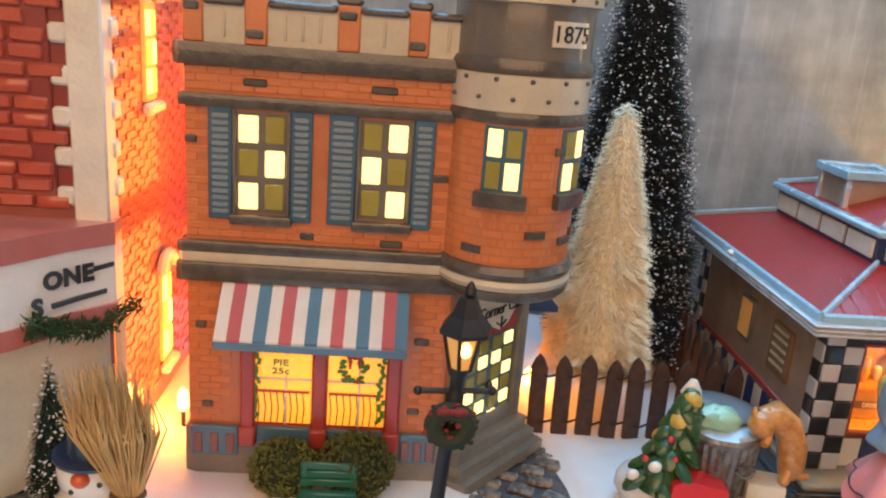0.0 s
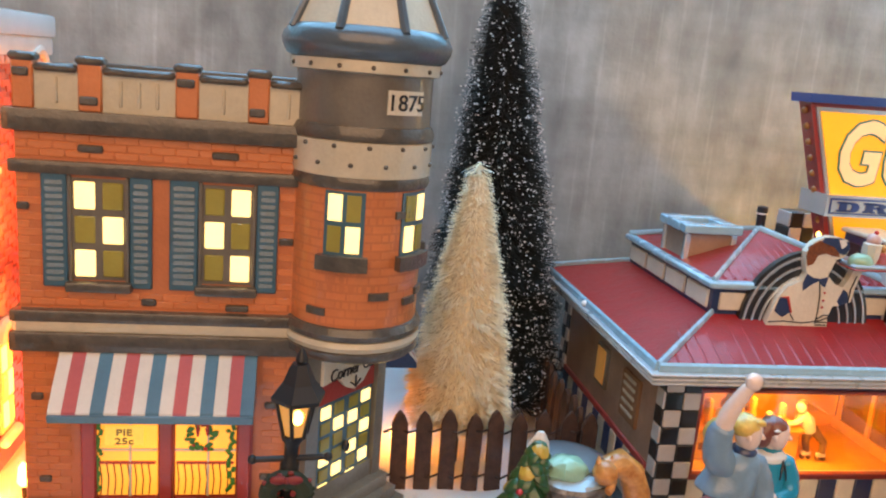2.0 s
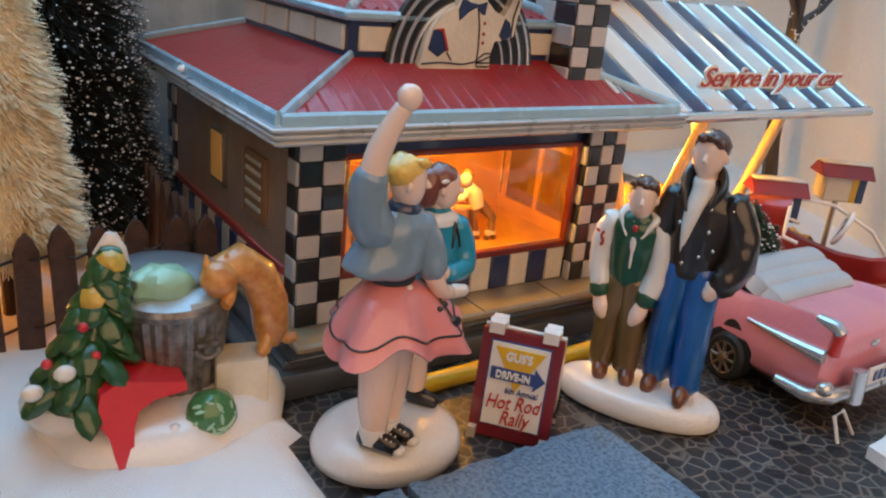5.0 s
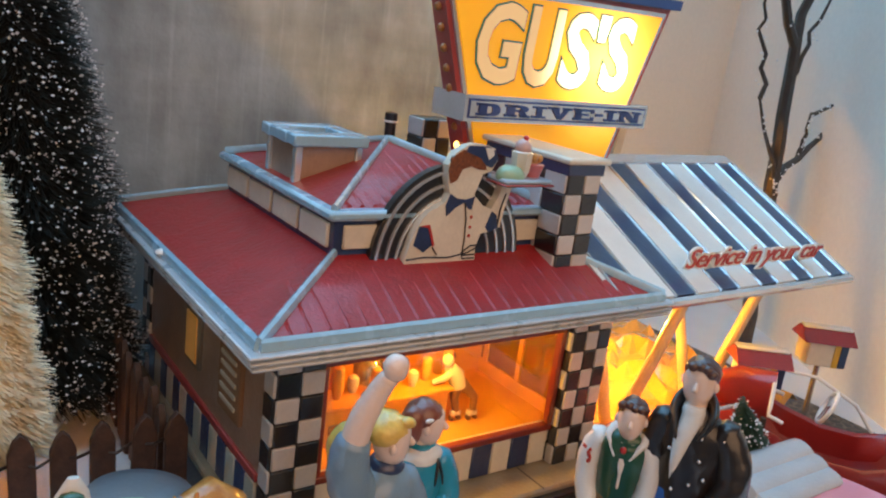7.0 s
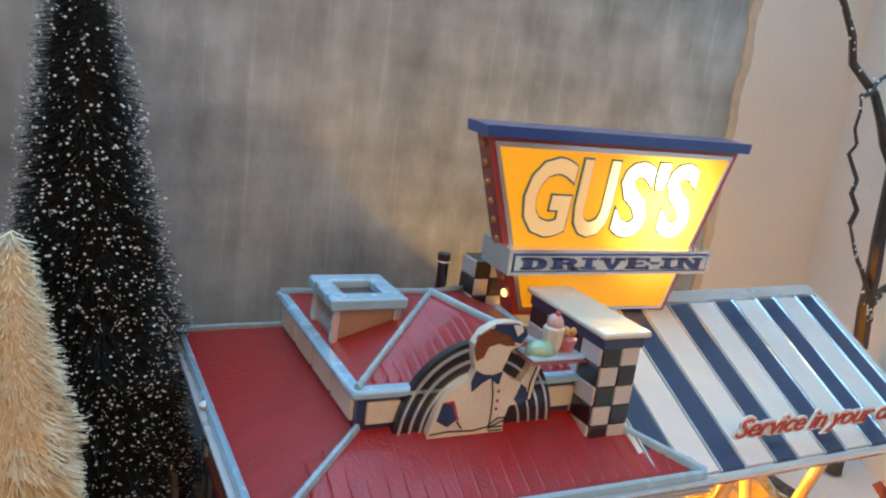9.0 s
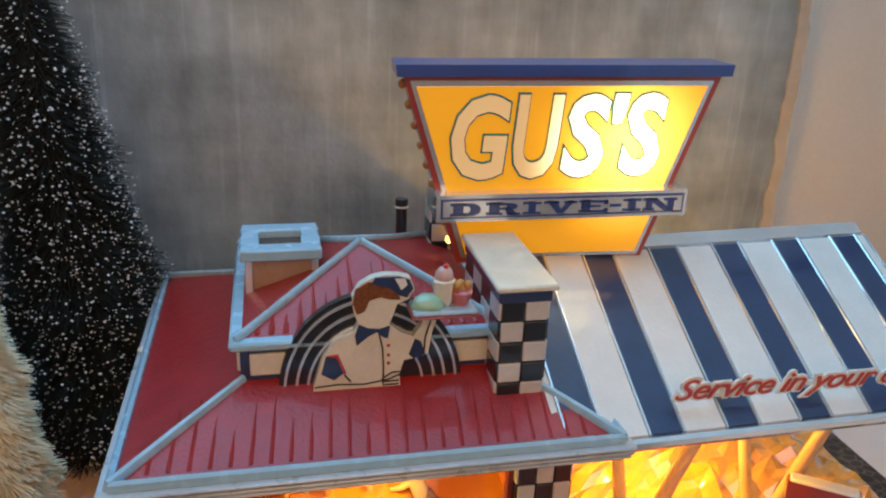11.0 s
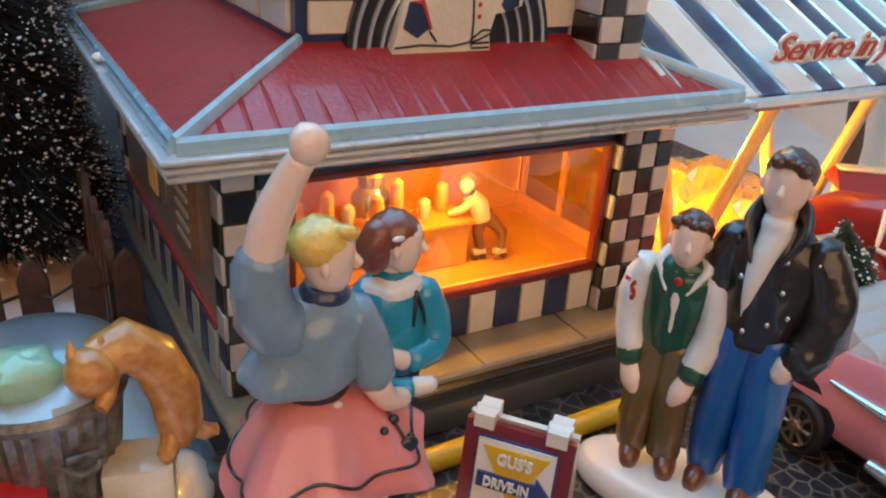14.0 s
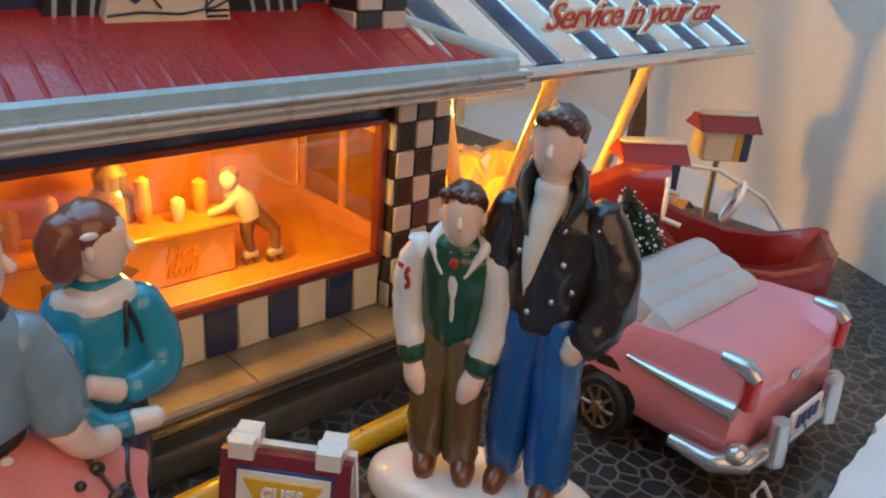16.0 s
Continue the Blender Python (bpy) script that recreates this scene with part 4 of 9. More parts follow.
def make_diner():
    d = thing("diner_building", (0.082, 0.08, 0.0), "glazed red roofed drive-in diner with checkered columns", "building")
    # base and ledge
    def ring_base(grow, z0, z1, m, nm, label=""):
        return part(nm, box(bm_new(), 0.016 - grow, 0.152 + grow, 0.012 - grow, 0.150 + grow * 0.5, z0, z1, 0.0018, segments=2), m, d, label)
    ring_base(0.0135, 0.0, 0.0090, M["base_grey"], "base", "dark grey glazed base")
    ring_base(0.0105, 0.0088, 0.0125, M["base_grey"], "base_step")
    part("ledge", box(bm_new(), 0.010, 0.156, 0.0018, 0.150, 0.0123, 0.0158, 0.0009), M["ledge"], d, "sand coloured front ledge")
    for u in (0.045, 0.080, 0.115):
        part("ledge_joint", box(bm_new(), u - 0.0002, u + 0.0002, 0.0022, 0.018, 0.0157, 0.01605), M["taupe"], d)
    part("base_line", box(bm_new(), 0.006, 0.160, -0.0010, 0.010, 0.0122, 0.0136, 0.0004), M["black"], d)
    # walls as a shell so that the room inside is real
    wl = part("wall", box(bm_new(), 0.014, 0.0165, 0.020, 0.148, 0.015, 0.0780), M["brown_wall"], d, "brown glazed side wall")
    part("wall", box(bm_new(), 0.148, 0.1505, 0.020, 0.040, 0.015, 0.0780), M["brown_wall"], d)
    part("wall", box(bm_new(), 0.148, 0.1505, 0.085, 0.148, 0.015, 0.0780), M["brown_wall"], d)
    part("wall", box(bm_new(), 0.148, 0.1505, 0.040, 0.085, 0.015, 0.028), M["brown_wall"], d)
    part("wall", box(bm_new(), 0.014, 0.1505, 0.146, 0.150, 0.015, 0.0780), M["brown_wall"], d)
    part("front_sill_wall", box(bm_new(), 0.030, 0.128, 0.0185, 0.0215, 0.015, 0.0312), M["white"], d)
    n = 11
    for i in range(n):
        u0 = 0.0305 + 0.0975 * i / n
        part("panel", box(bm_new(), u0 + 0.0002, u0 + 0.0975 / n - 0.0002, 0.0174, 0.0190, 0.0160, 0.0290, 0.0004), M["navy"] if i % 2 else M["cream_light"], d)
    part("front_head", box(bm_new(), 0.014, 0.150, 0.0178, 0.0225, 0.0692, 0.0782, 0.0004), M["navy"], d, "navy band under the eaves")
    # window frame and glass
    wf = part("window_frame", box(bm_new(), 0.0297, 0.1285, 0.0166, 0.0200, 0.0292, 0.0318, 0.0004), M["frame_red"], d, "dark red picture window frame")
    part("window_frame", box(bm_new(), 0.0297, 0.1285, 0.0166, 0.0200, 0.0688, 0.0706, 0.0004), M["frame_red"], d)
    for u in (0.0297, 0.1262):
        part("window_frame", box(bm_new(), u, u + 0.0023, 0.0166, 0.0200, 0.0317, 0.0690, 0.0004), M["frame_red"], d)
    gl = part("pane", box(bm_new(), 0.0318, 0.1264, 0.0186, 0.0190, 0.0317, 0.0690), M["glass"], wf, "", None)
    gl.visible_shadow = False
    # columns, faced with check tiles
    def column(u0, u1, v0, v1, z0, z1, side_cols, start, nm="column", rows=9, front_cols=2, faces="fl"):
        col = part(nm, box(bm_new(), u0, u1, v0, v1, z0, z1, 0.0004), M["black"], d, "black and white checkered column")
        o = origin_of(d)
        h = (z1 - z0) / rows
        w = (u1 - u0) / front_cols
        tile = {}
        def tile_mesh(w_, h_, m):
            key = (round(w_, 5), m.name)
            if key not in tile:
                tile[key] = finish(box(bm_new(), -w_ / 2 + 0.0002, w_ / 2 - 0.0002, -0.0007, 0.0006, -h_ / 2 + 0.0002, h_ / 2 - 0.0002, 0.00035), "tile", m, 40)
            return tile[key]
        for r in range(rows):
            z = z1 - h * (r + 0.5)
            for c in range(front_cols):
                m = M["check_white"] if (r + c + start) % 2 == 0 else M["black"]
                ob = new("tile", tile_mesh(w, h, m))
                ob.parent = col
                ob.matrix_local = Matrix.Translation(Vector((u0 + w * (c + 0.5), v0, z)) - o)
            if side_cols:
                sw = (v1 - v0) / side_cols
                for c in range(side_cols):
                    m = M["check_white"] if (r + c + start + 1) % 2 == 0 else M["black"]
                    for face, ang in (("l", -90), ("r", 90)):
                        if face in faces:
                            ob = new("tile", tile_mesh(sw, h, m))
                            ob.parent = col
                            ob.matrix_local = Matrix.Translation(Vector((u0 if face == "l" else u1, v0 + sw * (c + 0.5), z)) - o) @ Matrix.Rotation(radians(ang), 4, "Z")
        return col
    column(0.0142, 0.0296, 0.0150, 0.0222, 0.0156, 0.0772, 1, 0, rows=8, faces="l")
    column(0.1290, 0.1480, 0.0140, 0.0222, 0.0156, 0.0772, 2, 0, rows=8, front_cols=3, faces="lr")
    column(0.0138, 0.0210, 0.1380, 0.1495, 0.0156, 0.0772, 2, 0, rows=8, front_cols=1, faces="l")
    # side wall: window, menu board, striped dado
    sw = part("side_window", box(bm_new(), 0.0124, 0.0150, 0.0760, 0.0905, 0.0440, 0.0650, 0.0006), M["taupe"], d, "small side window")
    part("pane", box(bm_new(), 0.0119, 0.0130, 0.0778, 0.0888, 0.0460, 0.0632, 0.0003), M["lit_dim"], sw)
    mb = part("menu_board", box(bm_new(), 0.0124, 0.0150, 0.0370, 0.0560, 0.0420, 0.0645, 0.0005), M["interior_dark"], d, "brown menu board on the wall")
    for z in (0.046, 0.0500, 0.0540, 0.0580, 0.0615):
        part("menu_line", box(bm_new(), 0.0119, 0.0128, 0.0400, 0.0530, z, z + 0.0013), M["cream"], mb)
    part("side_rail", box(bm_new(), 0.0128, 0.0150, 0.0225, 0.1380, 0.0310, 0.0340, 0.0004), M["shop_red"], d)
    for i in range(14):
        v0 = 0.0230 + 0.0082 * i
        part("panel", box(bm_new(), 0.0130, 0.0148, v0, v0 + 0.0078, 0.0160, 0.0305, 0.0004), M["navy"] if i % 2 else M["cream"], d)
    # lower hip roof
    part("eaves_board", box(bm_new(), 0.0012, 0.1618, 0.0012, 0.1600, 0.0776, 0.0836, 0.0012), M["eaves_white"], d, "grey white ribbed eaves")
    for z, out in ((0.0782, 0.0000), (0.0801, 0.0006), (0.0821, 0.0012)):
        part("eaves_rib", box(bm_new(), 0.0004 - out, 0.1626 + out, 0.0004 - out, 0.1604 + out, z, z + 0.0013, 0.0005), M["eaves_white"], d)
    bm = bm_new()
    lo = [(0.0030, 0.0030), (0.1600, 0.0030), (0.1600, 0.1585), (0.0030, 0.1585)]
    hi = [(0.0405, 0.0370), (0.1260, 0.0370), (0.1260, 0.1290), (0.0405, 0.1290)]
    rings(bm, [[(u, v, 0.0820) for u, v in lo], [(u, v, 0.0846) for u, v in lo], [(u, v, 0.0972) for u, v in hi]])
    rf = part("roof", bm, M["roof_red"], d, "glossy dark red hip roof", 10)
    for (a, b), (c, e) in zip(lo, hi):
        part("hip_trim", tube(bm_new(), [(a, b, 0.0852), ((a + c) / 2, (b + e) / 2, 0.0915), (c, e, 0.0975)], [0.0024, 0.0022, 0.0020], 8, flat=0.55), M["trim_blue"], rf)
    for (a, b), (c, e) in zip(lo, lo[1:] + lo[:1]):
        part("edge_trim", tube(bm_new(), [(a, b, 0.0844), (c, e, 0.0844)], 0.0026, 8, flat=0.6), M["trim_blue"], rf)
    # low soft ripples on the front slope
    for i in range(24):
        u = 0.013 + 0.135 * i / 23
        top = 0.30 + 0.50 * abs(math.sin(i * 2.3))
        def slope(x, t, up):
            return (x, 0.006 + 0.031 * t, 0.0857 + 0.0115 * t + up)
        part("roof_ripple", rings(bm_new(), [[slope(u - 0.0016 * w + 0.003 * t, t, -0.0006), slope(u + 0.003 * t, t, 0.0005 * w), slope(u + 0.0016 * w + 0.003 * t, t, -0.0006)] for t, w in ((0.0, 1.0), (top * 0.5, 0.9), (top, 0.3))]), M["roof_red"], rf, "", 60)
    part("eaves_knob", blob(bm_new(), (0.0020, 0.0866, 0.0850), (0.0025, 0.0020, 0.0014), 10), M["white"], d)
    # clerestory block
    cl = part("clerestory", box(bm_new(), 0.0395, 0.1268, 0.0365, 0.1295, 0.0950, 0.1090), M["navy"], d, "navy framed cream clerestory")
    for u0, u1 in ((0.0425, 0.0575), (0.0600, 0.0790), (0.0815, 0.1000), (0.1025, 0.1235)):
        part("panel", box(bm_new(), u0, u1, 0.0353, 0.0368, 0.0990, 0.1068, 0.0004), M["cream_light"], cl)
    for k in range(4):
        v0 = 0.0395 + k * 0.0225
        part("panel", box(bm_new(), 0.0383, 0.0398, v0, v0 + 0.0200, 0.0988, 0.1068, 0.0004), M["cream_light"], cl)
    part("clerestory_cornice", box(bm_new(), 0.0362, 0.1298, 0.0335, 0.1325, 0.1085, 0.1118, 0.0010), M["trim_blue"], cl)
    # upper roof: pyramid
    bm = bm_new()
    base = [(0.0385, 0.0358), (0.1275, 0.0358), (0.1275, 0.1300), (0.0385, 0.1300)]
    top = [(0.0832, 0.0832), (0.0838, 0.0832), (0.0838, 0.0838), (0.0832, 0.0838)]
    rings(bm, [[(u, v, 0.1112) for u, v in base], [(u, v, 0.1262) for u, v in top]])
    up = part("upper_roof", bm, M["roof_red"], d, "small red pyramid roof", 10)
    for (a, b), (c, e) in zip(base, top):
        part("hip_trim", tube(bm_new(), [(a, b, 0.1118), ((a + c) / 2, (b + e) / 2, 0.1193), (c, e, 0.1264)], [0.0022, 0.0021, 0.0020], 8, flat=0.5), M["trim_blue"], up)
    for k in range(17):
        u = 0.0450 + 0.0046 * k
        reach = min(0.93, 1 - abs(u - 0.083) / 0.0445) * (0.80 + 0.18 * math.sin(k * 2.1))
        def rise(x, t, lift):
            return (x, 0.0372 + 0.0460 * t, 0.1116 + 0.0146 * t + lift)
        lean = (0.083 - u) * 0.12
        part("roof_ripple", rings(bm_new(), [[rise(u - 0.0019 * w + lean * t, t, -0.0005), rise(u + lean * t, t, 0.0007 * w), rise(u + 0.0019 * w + lean * t, t, -0.0005)] for t, w in ((0.03, 1.0), (reach * 0.5, 0.95), (reach, 0.35))]), M["roof_red"], up, "", 60)
    # chimney box
    ch = part("chimney", box(bm_new(), 0.0425, 0.0655, 0.0735, 0.0960, 0.105, 0.1255), M["brown_wall"], d, "boxed roof vent with white corner posts")
    for u in (0.0412, 0.0645):
        for v in (0.0722, 0.0950):
            part("corner_post", box(bm_new(), u, u + 0.0028, v, v + 0.0028, 0.105, 0.1260, 0.0004), M["white_trim"], ch)
    for u0, u1, v0, v1 in ((0.0395, 0.0685, 0.0700, 0.0775), (0.0395, 0.0685, 0.0920, 0.0995), (0.0395, 0.0465, 0.0775, 0.0920), (0.0615, 0.0685, 0.0775, 0.0920)):
        part("cap", box(bm_new(), u0, u1, v0, v1, 0.1250, 0.1292, 0.0006), M["trim_blue"], ch, "pale blue white cap")
    part("flue", box(bm_new(), 0.0464, 0.0616, 0.0774, 0.0921, 0.1240, 0.1262), M["black"], ch)
    # vent pipe and parapet behind
    part("vent_pipe", lathe(bm_new(), (0.1048, 0.1170), [(0.0024, 0.100), (0.0024, 0.1290), (0.0028, 0.1292), (0.0028, 0.1325), (0.0016, 0.1330)], 16), M["black"], d, "black vent pipe")
    part("pipe_band", lathe(bm_new(), (0.1048, 0.1170), [(0.0026, 0.1286), (0.0030, 0.1288), (0.0030, 0.1294), (0.0026, 0.1296)], 16), M["white"], d)
    column(0.1160, 0.1300, 0.1080, 0.1200, 0.1000, 0.1320, 1, 1, nm="rear_stack", rows=4, faces="l")
    # checkered pylon
    column(0.1222, 0.1382, 0.0238, 0.0700, 0.0890, 0.1262, 4, 1, nm="pylon", rows=5, faces="lr")
    part("pylon_band", box(bm_new(), 0.1212, 0.1392, 0.0228, 0.0710, 0.1255, 0.1300, 0.0005), M["navy"], d)
    part("pylon_cap", box(bm_new(), 0.1200, 0.1408, 0.0214, 0.0730, 0.1297, 0.1320, 0.0007), M["cream_light"], d, "cream pylon cap")
    # interior
    part("interior_floor", box(bm_new(), 0.0166, 0.148, 0.0216, 0.1455, 0.0150, 0.0262), M["interior"], d, "amber lit floor")
    part("interior_back", box(bm_new(), 0.0166, 0.148, 0.0780, 0.0800, 0.026, 0.0735), M["interior"], d, "amber lit back wall")
    part("interior_ceiling", box(bm_new(), 0.0166, 0.148, 0.0226, 0.0800, 0.0725, 0.0750), M["interior"], d)
    part("interior_side", box(bm_new(), 0.0168, 0.0185, 0.0220, 0.0780, 0.026, 0.0735), M["interior"], d)
    for v in (0.0300, 0.0520, 0.0740):
        part("side_mullion", box(bm_new(), 0.1395, 0.1420, v - 0.0015, v + 0.0015, 0.028, 0.0725, 0.0004), M["interior"], d)
    part("side_mullion", box(bm_new(), 0.1395, 0.1420, 0.0225, 0.0780, 0.026, 0.0320, 0.0004), M["interior"], d)
    part("side_mullion", box(bm_new(), 0.1395, 0.1420, 0.0225, 0.0780, 0.0600, 0.0625, 0.0004), M["interior"], d)
    # low counter with a lettered front, back shelves and the side window
    ct = part("counter", box(bm_new(), 0.0300, 0.0960, 0.0400, 0.0520, 0.0262, 0.0400, 0.0006), M["interior"], d, "amber lit lunch counter")
    part("counter_top", box(bm_new(), 0.0290, 0.0975, 0.0388, 0.0535, 0.0398, 0.0414, 0.0005), M["interior_red"], ct, "orange red counter top")
    part("arrow_mark", plate(bm_new(), [(0.0460, 0.0316), (0.0640, 0.0316), (0.0640, 0.0300), (0.0690, 0.0333), (0.0640, 0.0366), (0.0640, 0.0350), (0.0460, 0.0350)], 0.0393, 0.0004), M["interior_dark"], ct, "dark arrow")
    part("arrow_letter", place_letters(lettering("DRIVE-IN", 0.0030, extrude=0.0002, bold=0.0001), (0.0550, 0.0390, 0.0333), 0.85, 1.0), M["cream_light"], ct)
    for word, z in (("Hot", 0.0352), ("Rod", 0.0306)):
        part("script_letter", place_letters(lettering(word, 0.0062, shear=0.3, extrude=0.0002), (0.0800, 0.0396, z), 0.85, 1.0), M["interior_red"], ct)
    part("back_panel", box(bm_new(), 0.0250, 0.1080, 0.0740, 0.0781, 0.0262, 0.0505, 0.0006), M["interior_red"], d, "orange red back panel")
    for k in range(9):
        u = 0.036 + 0.0078 * k
        part("tumbler", lathe(bm_new(), (u, 0.0460 + 0.003 * (k % 2)), [(0.0014, 0.0414), (0.0022, 0.0450), (0.0019, 0.0470 + 0.003 * (k % 3)), (0.0006, 0.0480 + 0.003 * (k % 3))], 10), M["interior" if k % 3 else "cream_light"], d, "soda fountain glass")
    part("soda_fountain", lathe(bm_new(), (0.0700, 0.0560), [(0.0060, 0.0400), (0.0062, 0.0470), (0.0040, 0.0500), (0.0046, 0.0540), (0.0020, 0.0570)], 14), M["tin"], d, "metal soda fountain")
    for k in range(5):
        z = 0.0530 + 0.004 * k
        part("shelf_row", box(bm_new(), 0.032, 0.100, 0.0755, 0.0782, z, z + 0.0009), M["interior_dark"], d)
    part("side_pane", box(bm_new(), 0.1406, 0.1411, 0.0228, 0.0776, 0.0320, 0.0720), M["tinted_pane"], d, "dusky amber side pane", None)
    fg = thing("diner_figurine", (0.1040, 0.0410, 0.0262), "small painted skating figurine leaning on the counter", "figurine")
    bm = bm_new()
    for u, v, bend in ((0.1015, 0.0415, 0.0), (0.1080, 0.0395, 0.0015)):
        tube(bm, [(u, v, 0.0300), (u - 0.0008 + bend, v + 0.001, 0.0350), (0.1015 + bend, 0.0425, 0.0410)], [0.0014, 0.0017, 0.0026], 10, 1)
        box(bm, u - 0.0026, u + 0.0020, v - 0.0012, v + 0.0012, 0.0282, 0.0304, 0.0005)
        for w in (-0.0018, 0.0014):
            blob(bm, (u + w, v, 0.0273), (0.0010, 0.0015, 0.0011), 8, 3)
    tube(bm, [(0.1018, 0.0425, 0.0398), (0.1000, 0.0430, 0.0450), (0.0970, 0.0435, 0.0482)], [0.0032, 0.0034, 0.0024], 12, 0)
    tube(bm, [(0.0985, 0.0420, 0.0474), (0.0945, 0.0425, 0.0440), (0.0905, 0.0440, 0.0424)], [0.0014, 0.0013, 0.0010], 8, 0)
    blob(bm, (0.0962, 0.0435, 0.0512), (0.0024, 0.0024, 0.0029), 12, 2)
    blob(bm, (0.0968, 0.0441, 0.0524), (0.0026, 0.0025, 0.0022), 12, 3)
    part("figure", bm, [M["cream_light"], M["interior_dark"], M["skin"], M["interior_dark"]], fg)
    return d


M["interior_red"] = glazed("orange red interior", (0.76, 0.33, 0.04))
M["frame_red"] = glazed("dark red frame", (0.22, 0.030, 0.020))
M["tinted_pane"] = material("dusky amber pane", (0.30, 0.17, 0.04), rough=0.2, vary=0.3, grain=120, coat=0.6)
M["check_white"] = glazed("check white glaze", (0.62, 0.60, 0.58), vary=0.10, island=0.12)
M["lit_dim"] = material("dim lit pane", (0.85, 0.42, 0.10), rough=0.3, vary=0.2, glow=0.08)
DINER = make_diner()


# ---- the arched board on the roof: a plain painted cut-out with a tray ----
def make_arch():
    a = thing("roof_arch_board", (0.082, 0.0330, 0.0945), "black arched roof board with white rings and painted cutout", "sign")
    cu, z0, r = 0.0818, 0.0930, 0.0305
    def arc(rr, squash=1.12, n=36, lo=0.0):
        return [(cu + rr * math.cos(t), z0 + rr * squash * math.sin(t)) for t in (math.pi * k / n for k in range(n + 1))]
    board = part("board", plate(bm_new(), arc(r), 0.0335, 0.0030), M["black"], a, "black half round board")
    for rr in (0.0290, 0.0252):
        o_, i_ = arc(rr), arc(rr - 0.0009)
        part("ring", plate(bm_new(), o_ + i_[::-1], 0.0329, 0.0010), M["white_trim"], board, "", 20)
    for rr in (0.0215, 0.0175):
        o_, i_ = arc(rr), arc(rr - 0.0008)
        part("ring", plate(bm_new(), o_ + i_[::-1], 0.0329, 0.0010), M["white_trim"], board, "", 20)
    # cut-out: layered flat shapes
    def shape(pts, v, t, m, nm, label="", parent=None):
        return part(nm, plate(bm_new(), pts, v, t), m, parent or a, label, 30)
    sil = [(0.0622, 0.0925), (0.0625, 0.0965), (0.0655, 0.1065), (0.0695, 0.1120), (0.0755, 0.1150), (0.0770, 0.1180), (0.0755, 0.1225), (0.0750, 0.1275), (0.0775, 0.1315), (0.0815, 0.1338), (0.0850, 0.1345),
           (0.0900, 0.1342), (0.0935, 0.1332), (0.0950, 0.1295), (0.0930, 0.1258), (0.0895, 0.1245), (0.0880, 0.1200), (0.0870, 0.1175), (0.0910, 0.1140), (0.0950, 0.1125), (0.0975, 0.1165), (0.0990, 0.1225), (0.1035, 0.1235), (0.1030, 0.1205), (0.1010, 0.1130),
           (0.1000, 0.1060), (0.0955, 0.1045), (0.0920, 0.1040), (0.0905, 0.0990), (0.0910, 0.0940), (0.0905, 0.0925)]
    cut = shape(sil, 0.0302, 0.0034, M["cream_light"], "cutout", "cream painted cutout of a waving server")
    tiny = 0.0298
    shape([(0.0752, 0.1255), (0.0760, 0.1300), (0.0800, 0.1325), (0.0850, 0.1322), (0.0890, 0.1300), (0.0905, 0.1260), (0.0870, 0.1262), (0.0840, 0.1272), (0.0805, 0.1262), (0.0790, 0.1225), (0.0765, 0.1215)], tiny, 0.0010, M["hair_auburn"], "hair", "auburn painted hair", cut)
    shape([(0.0812, 0.1320), (0.0822, 0.1340), (0.0900, 0.1340), (0.0932, 0.1328), (0.0945, 0.1298), (0.0925, 0.1268), (0.0900, 0.1276), (0.0870, 0.1302)], tiny - 0.0003, 0.0010, M["navy"], "cap", "navy painted cap", cut)
    shape([(0.0884, 0.1336), (0.0918, 0.1334), (0.0925, 0.1312), (0.0905, 0.1296)], tiny - 0.0006, 0.0006, M["white"], "cap_top", "", cut)
    shape([(0.0772, 0.1180), (0.0758, 0.1140), (0.0765, 0.1105), (0.0800, 0.1135), (0.0830, 0.1150), (0.0850, 0.1130), (0.0865, 0.1125), (0.0872, 0.1170), (0.0838, 0.1160), (0.0800, 0.1165)], tiny, 0.0008, M["navy"], "collar", "navy painted collar", cut)
    shape([(0.0665, 0.1072), (0.0700, 0.1075), (0.0725, 0.1010), (0.0690, 0.0985), (0.0650, 0.1010)], tiny, 0.0008, M["navy"], "cuff", "navy painted cuff", cut)
    shape([(0.0955, 0.1118), (0.0975, 0.1105), (0.0990, 0.1060), (0.0950, 0.1045), (0.0935, 0.1062)], tiny, 0.0008, M["navy"], "cuff", "navy painted cuff", cut)
    shape([(0.0668, 0.1074), (0.0704, 0.1078), (0.0730, 0.1008), (0.0724, 0.1004), (0.0698, 0.1068)], tiny - 0.0003, 0.0006, M["text_red"], "cuff_edge", "", cut)
    for pts in ([(0.0835, 0.1150), (0.0848, 0.1090), (0.0852, 0.1020), (0.0850, 0.0960)], [(0.0628, 0.0962), (0.0700, 0.0968), (0.0790, 0.0962), (0.0870, 0.0975), (0.0905, 0.0990)], [(0.0725, 0.1000), (0.0745, 0.0975)], [(0.0845, 0.0975), (0.0880, 0.1000), (0.0905, 0.1000)], [(0.0985, 0.1060), (0.0988, 0.1120), (0.1005, 0.1180)], [(0.0850, 0.0955), (0.0903, 0.0955)], [(0.0853, 0.0967), (0.0903, 0.0968)]):
        part("outline", tube(bm_new(), [(u, 0.0299, z) for u, z in pts], 0.00028, 5), M["black"], cut)
    for z in (0.1100, 0.1065, 0.1035):
        part("button", blob(bm_new(), (0.0868, 0.0298, z), (0.0006, 0.0004, 0.0006), 8), M["text_red"], cut)
